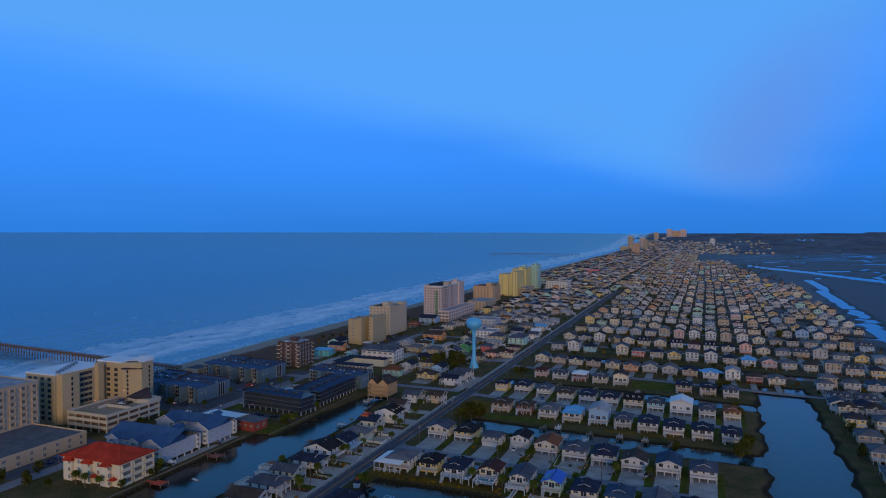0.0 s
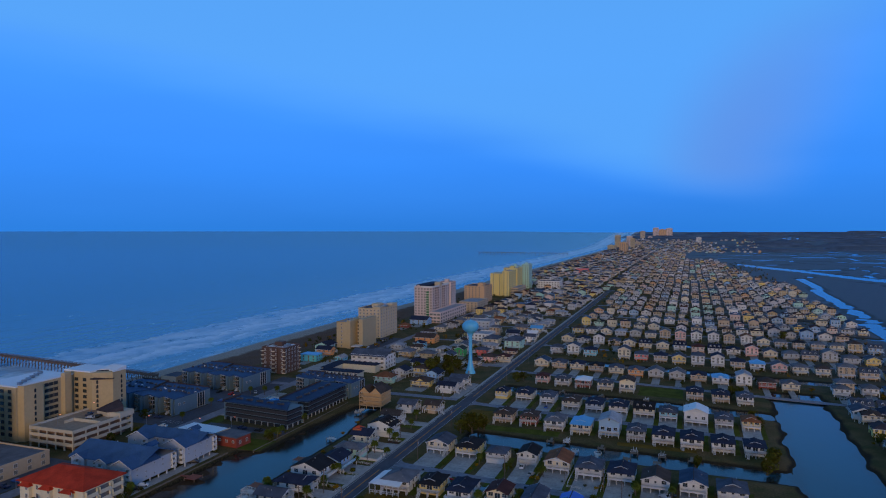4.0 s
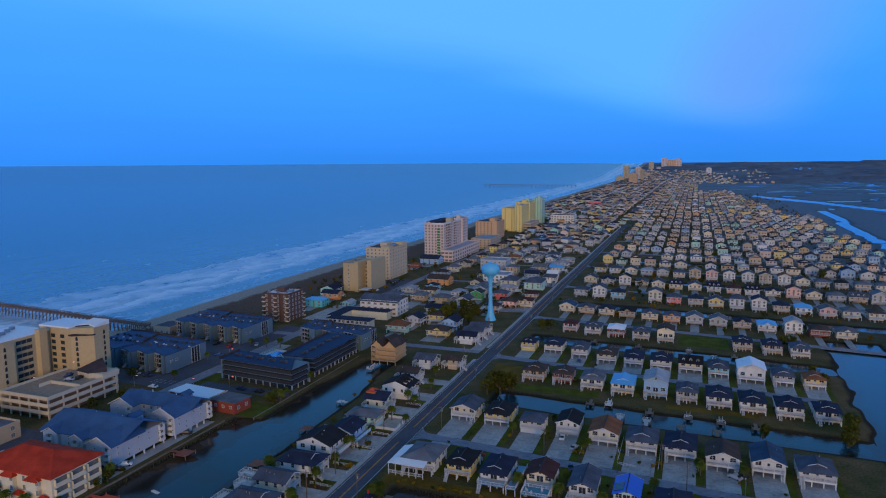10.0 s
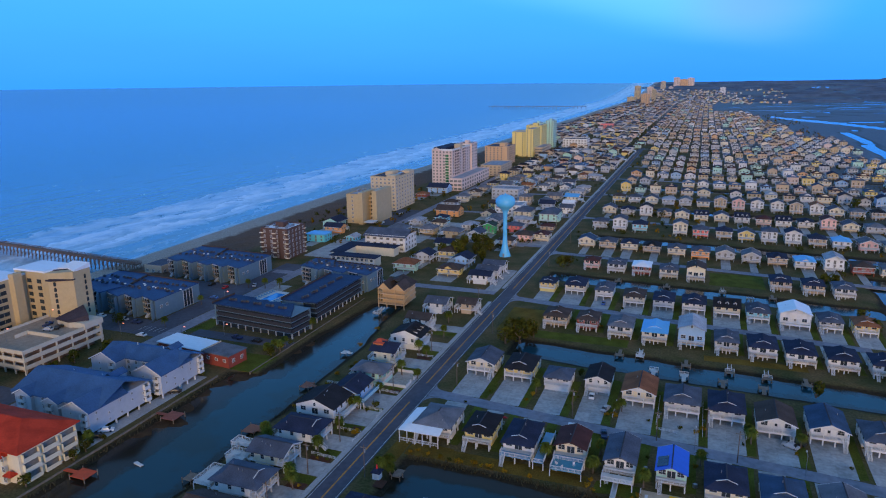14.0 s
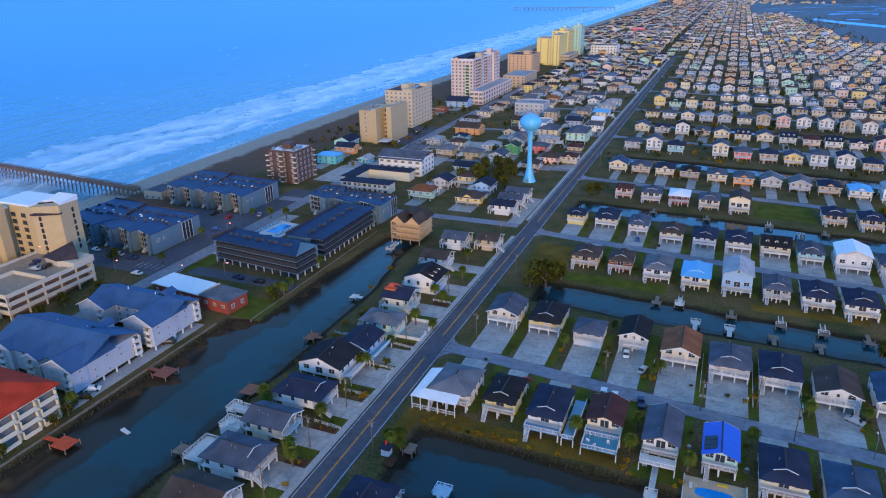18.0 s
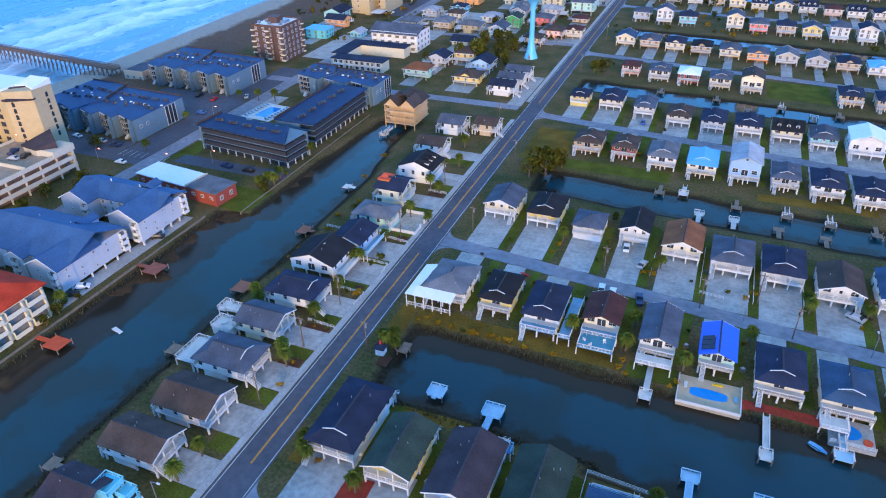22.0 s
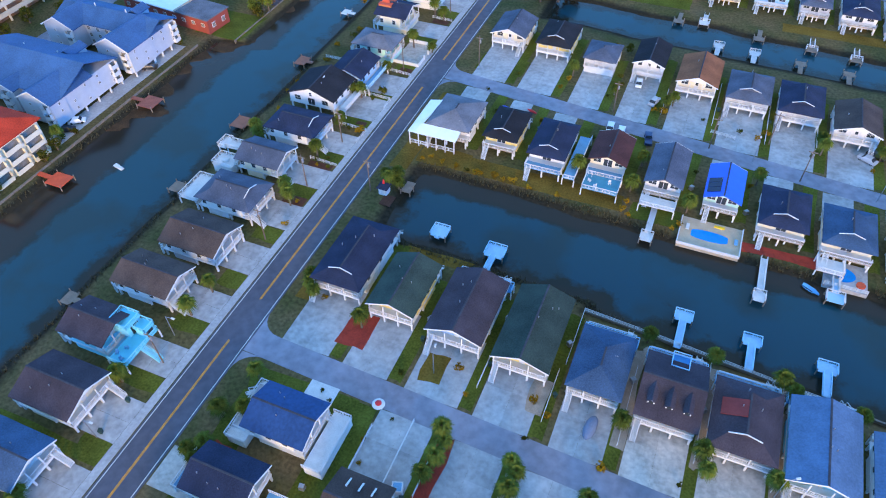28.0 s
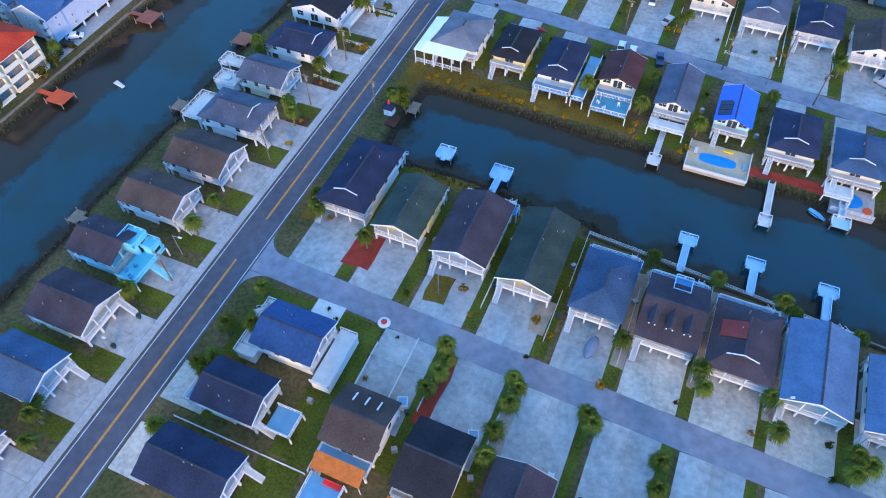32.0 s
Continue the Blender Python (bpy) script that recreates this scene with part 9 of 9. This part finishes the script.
for x0, x1, y0, y1 in ((-13.0, -6.6, 40.6, 42.6), (-9.6, -6.8, 60.0, 61.4), (-9.8, -6.0, 86.0, 89.0), (-11.8, -6.4, 27.0, 29.8), (9.8, 12.6, 34.6, 38.0), (-12.0, -6.8, 116.0, 118.2)):
    solid("flower_bed", MB().box(0, x1 - x0, 0, y1 - y0, -0.15, 0.1), MULCH, pose(x0, y0, 0), "red-brown mulched bed by the pavement", "flower bed", "mulched beds")
for x, y, s_, k in ((-6.9, 57.0, 1.9, 1), (-8.2, 74.6, 2.0, 0), (-9.8, 76.4, 1.3, 2), (-32.4, 70.2, 1.9, 3), (-20.2, 104.0, 1.3, 1), (-16.4, 104.6, 1.1, 2), (-10.5, 41.6, 0.7, 1), (-7.6, 41.4, 0.9, 0), (-8.0, 87.4, 0.8, 2),
                    (-10.4, 28.4, 0.8, 3), (-8.2, 28.0, 0.9, 1), (-30.4, 99.6, 1.7, 0), (-31.0, 103.6, 1.5, 3), (-14.6, 60.2, 1.2, 2), (-66.8, 107.0, 2.0, 0), (-70.4, 103.4, 1.7, 2), (-6.8, 20.6, 1.2, 1)):
    bush(x, y, s_, k)


def mud_bank(x0, x1, y0, y1, seed, label):
    """A low flat of weed and mud with a ragged edge at the waterline."""
    r_ = random.Random(seed)
    n = max(8, int((y1 - y0) / 1.1))
    b = MB(); z = -0.72
    rows_ = []
    for i in range(n + 1):
        f = i / n
        reach = (0.35 + 0.65 * math.sin(math.pi * f) ** 0.5) * (0.62 + 0.22 * math.sin(f * 9 + seed) + 0.16 * math.sin(f * 31 + seed * 2)) + r_.uniform(-0.05, 0.05)
        y = y0 + (y1 - y0) * f
        rows_.append([(x0 + (x1 - x0) * reach * k / 4, y + r_.uniform(-0.2, 0.2), z - 0.10 * k / 4 + r_.uniform(-0.05, 0.05) - (0.25 if k == 4 else 0)) for k in range(5)])
    for a, c in zip(rows_, rows_[1:]):
        for k in range(4):
            q = (a[k], a[k + 1], c[k + 1], c[k])
            b.quad(*(q if x1 > x0 else q[::-1]))
    return solid("mud_bank", b, MUDW, I4, label, "mud bank", "mud banks", "stuff")


MUDW = mat("brown_weed_and_mud", (0.060, 0.034, 0.016), 0.85, var=0.5, scale=0.5, fine=5, bump=0.4, bscale=6, spec=0.15)
mud_bank(-69.0, -51.5, 78, 128, 1, "dark brown weedy shoal along the canal")
mud_bank(-76.0, -56.0, 30, 78, 5, "dark weedy shoal along the canal")
mud_bank(-31.6, -36.6, 55, 74, 2, "brown weedy mud at the canal bank")
mud_bank(-31.6, -36.4, 93, 112, 3, "brown weedy mud at the canal bank")
mud_bank(-31.6, -35.0, 18, 44, 4, "brown weedy mud at the canal bank")

CYANW = mat("pale_cyan_rail_paint", (0.22, 0.62, 0.74), 0.5, var=0.08)
# white rails with the blue light of shade put into their colour
BLUEW = mat("blue_shade_white_rail", (0.30, 0.58, 0.78), 0.5, var=0.08)
BLUED = mat("bright_blue_deck_stain", (0.04, 0.22, 0.46), 0.6, var=0.15)
CYAN = mat("cyan_deck_paint", (0.10, 0.52, 0.68), 0.5, var=0.1)
TEALB = mat("teal_deck_boards", (0.06, 0.26, 0.36), 0.6, var=0.2)
# turquoise house by the road: stacked decks and an outside stair
deck_on(-16.9, -12.7, -24.4, -15.2, 2.5, CYAN, "turquoise painted deck of the roadside house", (0, 1, 2), rail=CYANW)
deck_on(-20.2, -16.0, -19.0, -15.0, 5.2, CYAN, "turquoise roof terrace of the roadside house", (0, 1, 2, 3), posts=False, rail=CYANW)
solid("terrace_house", MB().box(-20.0, -16.2, -18.8, -15.2, 2.52, 5.0).box(-16.18, -16.1, -18.0, -16.0, 2.6, 4.6, 1), [WALL["aqua"], GLASS], I4, "turquoise upper room under the roof terrace", "extension")
deck_on(-15.8, -12.9, -17.8, -15.2, 4.4, CYAN, "small turquoise balcony above the roadside deck", (0, 1, 2, 3), posts=False, rail=CYANW)
solid("porch_room", MB().box(-15.7, -13.2, -17.6, -15.4, 2.52, 4.2).box(-13.18, -13.1, -17.2, -15.8, 2.9, 4.0, 1), [WALL["aqua"], GLASS], I4, "turquoise porch room on the roadside deck", "extension")
b = MB(); ramp_mesh(b, 0, 1.1, 3.4, 0.05, 0, 2.4)
solid("outside_stair", b, CYANW, pose(-12.6, -19.2, 0, 0, 0, -90), "turquoise outside stair with rails", "stair")
for x, y, q in ((-16.2, -22.6, 30), (-15.2, -21.0, 200), (-14.4, -23.4, 90)):
    solid("garden_chair", MB().box(-0.3, 0.3, -0.3, 0.3, 0.35, 0.45).box(-0.3, 0.3, 0.22, 0.3, 0.45, 0.95).box(-0.3, -0.22, -0.3, 0.3, 0, 0.36).box(0.22, 0.3, -0.3, 0.3, 0, 0.36), DECKB, pose(x, y, 2.5, 0, 0, q), "blue garden chair on a turquoise deck", "chair", "garden chairs")
# corner house with white decks
deck_on(12.4, 16.1, -29.0, -17.4, 2.2, DECKW, "white railed deck wrapping the corner house", (0, 3, 2), skirt=True)
deck_on(27.5, 31.0, -29.0, -18.0, 2.2, DECKW, "white railed deck wrapping the corner house", (0, 1, 2), skirt=True)
# house with the blue deck beside it, and its neighbours
deck_on(24.8, 29.4, -39.0, -34.6, 2.0, DECKB, "blue painted deck on white posts", (0, 1, 2))
deck_on(47.2, 50.0, 56.6, 73.4, 2.2, DECKB, "long blue side deck with white rail", (0, 1))
deck_on(52.2, 60.4, 54.8, 60.6, 2.2, TEALB, "teal deck with garden chairs behind the maroon house", (0, 1, 3))
for x, y in ((53.4, 57.6), (55.0, 56.2), (58.0, 58.2)):
    solid("garden_chair", MB().box(-0.3, 0.3, -0.3, 0.3, 0.35, 0.45).box(-0.3, 0.3, 0.22, 0.3, 0.45, 0.95).box(-0.3, -0.22, -0.3, 0.3, 0, 0.36).box(0.22, 0.3, -0.3, 0.3, 0, 0.36), TRIM, pose(x, y, 2.2, 0, 0, x * 50), "white garden chair on a deck", "chair", "garden chairs")
deck_on(65.6, 73.4, 54.2, 57.6, 2.2, DECKW, "pale railed deck above the boardwalk", (0, 1, 3))
deck_on(103.2, 108.4, 48.4, 52.4, 1.6, DECKW, "pale lower deck with pink cushions", (0, 1, 3))
# white porch roof round the corner of the first house
pr = thing("porch_roof", pose(15.6, 67.2, 0), "bright white metal porch roof round two sides of a house", "porch roof")
part("south_sheet", MB().hexa([(-6.6, -9.8, 4.0), (4.2, -9.8, 4.0), (4.2, -6.2, 4.6), (-6.6, -6.2, 4.6), (-6.6, -9.8, 4.12), (4.2, -9.8, 4.12), (4.2, -6.2, 4.72), (-6.6, -6.2, 4.72)]), ROOF["white"], pr)
part("west_sheet", MB().hexa([(-8.6, -9.8, 4.0), (-6.62, -9.8, 4.1), (-4.6, 4.6, 4.9), (-8.6, 4.6, 4.0), (-8.6, -9.8, 4.12), (-6.62, -9.8, 4.22), (-4.6, 4.6, 5.02), (-8.6, 4.6, 4.12)]), ROOF["white"], pr)
for i in range(6):
    part("post", MB().box(-8.4 + i * 2.4, -8.2 + i * 2.4, -9.6, -9.4, 0, 4.0), TRIM, pr)
b = MB(); railing_mesh(b, [(-8.4, -9.5), (3.8, -9.5)], 0.6); part("railing", b, TRIM, pr)
# solar panel on the blue roof: a dark plate on the western slope
sp = MB()
k = 0.36
for i in range(3):
    x0, x1 = -3.6 + 0.0, -0.9
    y0, y1 = -4.6 + i * 1.7, -3.05 + i * 1.7
    z = lambda q: 4.7 + k * (4.1 - abs(q)) + 0.22
    sp.hexa([(x0, y0, z(x0)), (x1, y0, z(x1)), (x1, y1, z(x1)), (x0, y1, z(x0)), (x0, y0, z(x0) + 0.08), (x1, y0, z(x1) + 0.08), (x1, y1, z(x1) + 0.08), (x0, y1, z(x0) + 0.08)])
solid("solar_panel", sp, mat("solar_glass", (0.012, 0.016, 0.04), 0.2), pose(82.5, 64.8, 0), "dark solar panels on a bright blue roof", "solar panel")
# red patch of older shingles, roof terraces of the canal row
kz = 0.36
solid("roof_patch", MB().hexa([(-4.4, -1.6, 4.9 + kz * 1.2), (-0.4, -1.6, 4.9 + kz * 5.2), (-0.4, 1.8, 4.9 + kz * 5.2), (-4.4, 1.8, 4.9 + kz * 1.2), (-4.4, -1.6, 5.02 + kz * 1.2), (-0.4, -1.6, 5.02 + kz * 5.2), (-0.4, 1.8, 5.02 + kz * 5.2), (-4.4, 1.8, 5.02 + kz * 1.2)]), mat("red_shingles", (0.20, 0.035, 0.03), 0.9, var=0.2), pose(93.2, 6.2, 0), "faded red patch of shingles on a dark roof", "roof patch")
deck_on(79.6, 82.6, 10.6, 13.8, 5.2, BLUED, "small blue roof terrace with blue-tinted white rail", (0, 1, 2, 3), posts=False, rail=BLUEW)
for x0, x1, y0 in ((75.4, 86.0, 13.4), (87.6, 98.4, 12.6), (63.2, 73.4, 14.6), (99.6, 110.4, 13.2), (36.0, 47.4, 18.8)):
    deck_on(x0, x1, y0, y0 + 2.0, 2.2, BLUED, "blue-stained rear deck with blue-tinted white rail", (1, 2, 3), rail=BLUEW)
# orange awnings of the southern houses
for x, y, w in ((39.4, -40.6, 8.6), (52.8, -42.6, 8.8)):
    aw = thing("awning", pose(x, y, 0), "orange canvas awning over a porch", "awning")
    part("canvas", MB().hexa([(-w / 2, -1.4, 3.3), (w / 2, -1.4, 3.3), (w / 2, 1.2, 4.2), (-w / 2, 1.2, 4.2), (-w / 2, -1.4, 3.36), (w / 2, -1.4, 3.36), (w / 2, 1.2, 4.26), (-w / 2, 1.2, 4.26)]), AWNING, aw)
    for s in (-1, 1):
        part("pole", MB().box(s * (w / 2 - 0.1) - 0.05, s * (w / 2 - 0.1) + 0.05, -1.35, -1.25, 0, 3.3), TRIM, aw)
deck_on(35.6, 41.4, -47.6, -42.4, 2.2, DECKB, "blue railed deck below an awning", (0, 1, 3))
solid("red_bench", MB().box(-1.6, 1.6, -0.4, 0.4, 2.2, 2.7).box(-1.6, 1.6, 0.3, 0.4, 2.7, 3.1), REDP, pose(39.6, -42.9, 0), "red bench on a blue deck", "bench")
# yard gates in the drives: small blue boxes seen at the ends of the southern drives
for x, y in ((43.4, -26.0), (56.4, -26.8)):
    bx = thing("shower_box", pose(x, y, 0, 0, 0, 20), "small blue-roofed outdoor shower box with white frame", "shower box", "shower boxes")
    part("frame", MB().box(-0.9, 0.9, -0.9, 0.9, 0, 1.9), TRIM, bx)
    part("lid", MB().box(-0.7, 0.7, -0.7, 0.7, 1.9, 1.96), DECKB, bx)
# air conditioners on stands and wheeled bins beside the houses
COOL = MB().box(-0.45, 0.45, -0.4, 0.4, 0.15, 1.0).box(-0.5, 0.5, -0.45, 0.45, 0.0, 0.15).lathe([(0.34, 1.0), (0.34, 1.06), (0.08, 1.08)], 10).done("air_conditioner", METAL)
for x, y, z in ((34.4, 8.0, 0), (48.6, 14.0, 0), (61.4, 12.5, 0), (74.2, 9.0, 0), (86.9, 7.5, 0), (99.2, 9.5, 0), (28.6, -31.4, 0), (45.4, -33.5, 0), (58.4, -33.0, 0), (23.0, 15.5, 0),
                (-13.0, 0.8, 0), (-14.5, 14.2, 0), (-26.0, 28.6, 0), (-26.0, 42.4, 0), (62.6, 64.0, 0), (75.8, 66.0, 0), (88.4, 62.0, 0), (36.2, 66.5, 0)):
    solid("air_conditioner", COOL, None, pose(x, y, z, 0, 0, 10 * (x % 7)), "grey air conditioner on a plinth beside a house", "air conditioner", "air conditioners")
BIN = MB().hexa([(-0.24, -0.28, 0), (0.24, -0.28, 0), (0.24, 0.28, 0), (-0.24, 0.28, 0), (-0.32, -0.36, 0.95), (0.32, -0.36, 0.95), (0.32, 0.36, 0.95), (-0.32, 0.36, 0.95)]).box(-0.34, 0.34, -0.38, 0.42, 0.95, 1.04).done("wheeled_bin", mat("dark_green_plastic", (0.02, 0.05, 0.04), 0.5))
for x, y in ((35.0, 3.0), (49.0, 2.4), (62.0, 0.6), (9.4, -34.4), (44.6, -27.0), (-9.0, -29.2), (-9.2, -36.0), (20.6, 2.6), (36.0, 74.6), (50.6, 101.0), (90.4, 98.6), (77.6, 99.6)):
    solid("wheeled_bin", BIN, None, pose(x, y, 0.04, 0, 0, 25 * (x % 5)), "dark green wheeled bin by a drive", "bin", "wheeled bins")
# satellite dish and chimney pots
ds = thing("satellite_dish", pose(-22.4, 67.2, 6.0), "white satellite dish on a dark roof", "dish")
part("mast", MB().lathe([(0.06, -0.6), (0.06, 0.9)], 6), METAL, ds)
part("bowl", MB().lathe([(0.05, 0.75), (0.45, 0.9), (0.65, 1.2), (0.6, 1.22)], 12), TRIM, ds)
# reeds along the banks
rb = MB()
r_ = random.Random(5)
for k in range(2600):
    if k % 3:
        x_r = r_.uniform(12, 150)
        x, y = x_r, r_.choice((50.6, 24.6)) + r_.gauss(0, 0.7) - 0.035 * (x_r - 40)
    else:
        x, y = r_.choice((-36.0, -71.4)) + r_.gauss(0, 0.6), r_.uniform(-50, 84)
    if y > 40 and (74 < x < 90 or 104 < x < 115):
        continue
    if -2.2 < float(inside(np.array(x), np.array(y))) < 1.6:
        a = r_.uniform(0, 6.28); h = r_.uniform(0.5, 1.1); z0 = float(ground_z(np.array(x), np.array(y)))
        for q in range(3):
            dx, dy = 0.35 * math.cos(a + q * 2.1), 0.35 * math.sin(a + q * 2.1)
            rb.quad((x - dy * 0.3, y + dx * 0.3, z0), (x + dy * 0.3, y - dx * 0.3, z0), (x + dx, y + dy, z0 + h))
solid("reeds", rb, MARSHG, I4, "brown reeds and weed along the canal banks", "reeds", kind="stuff")
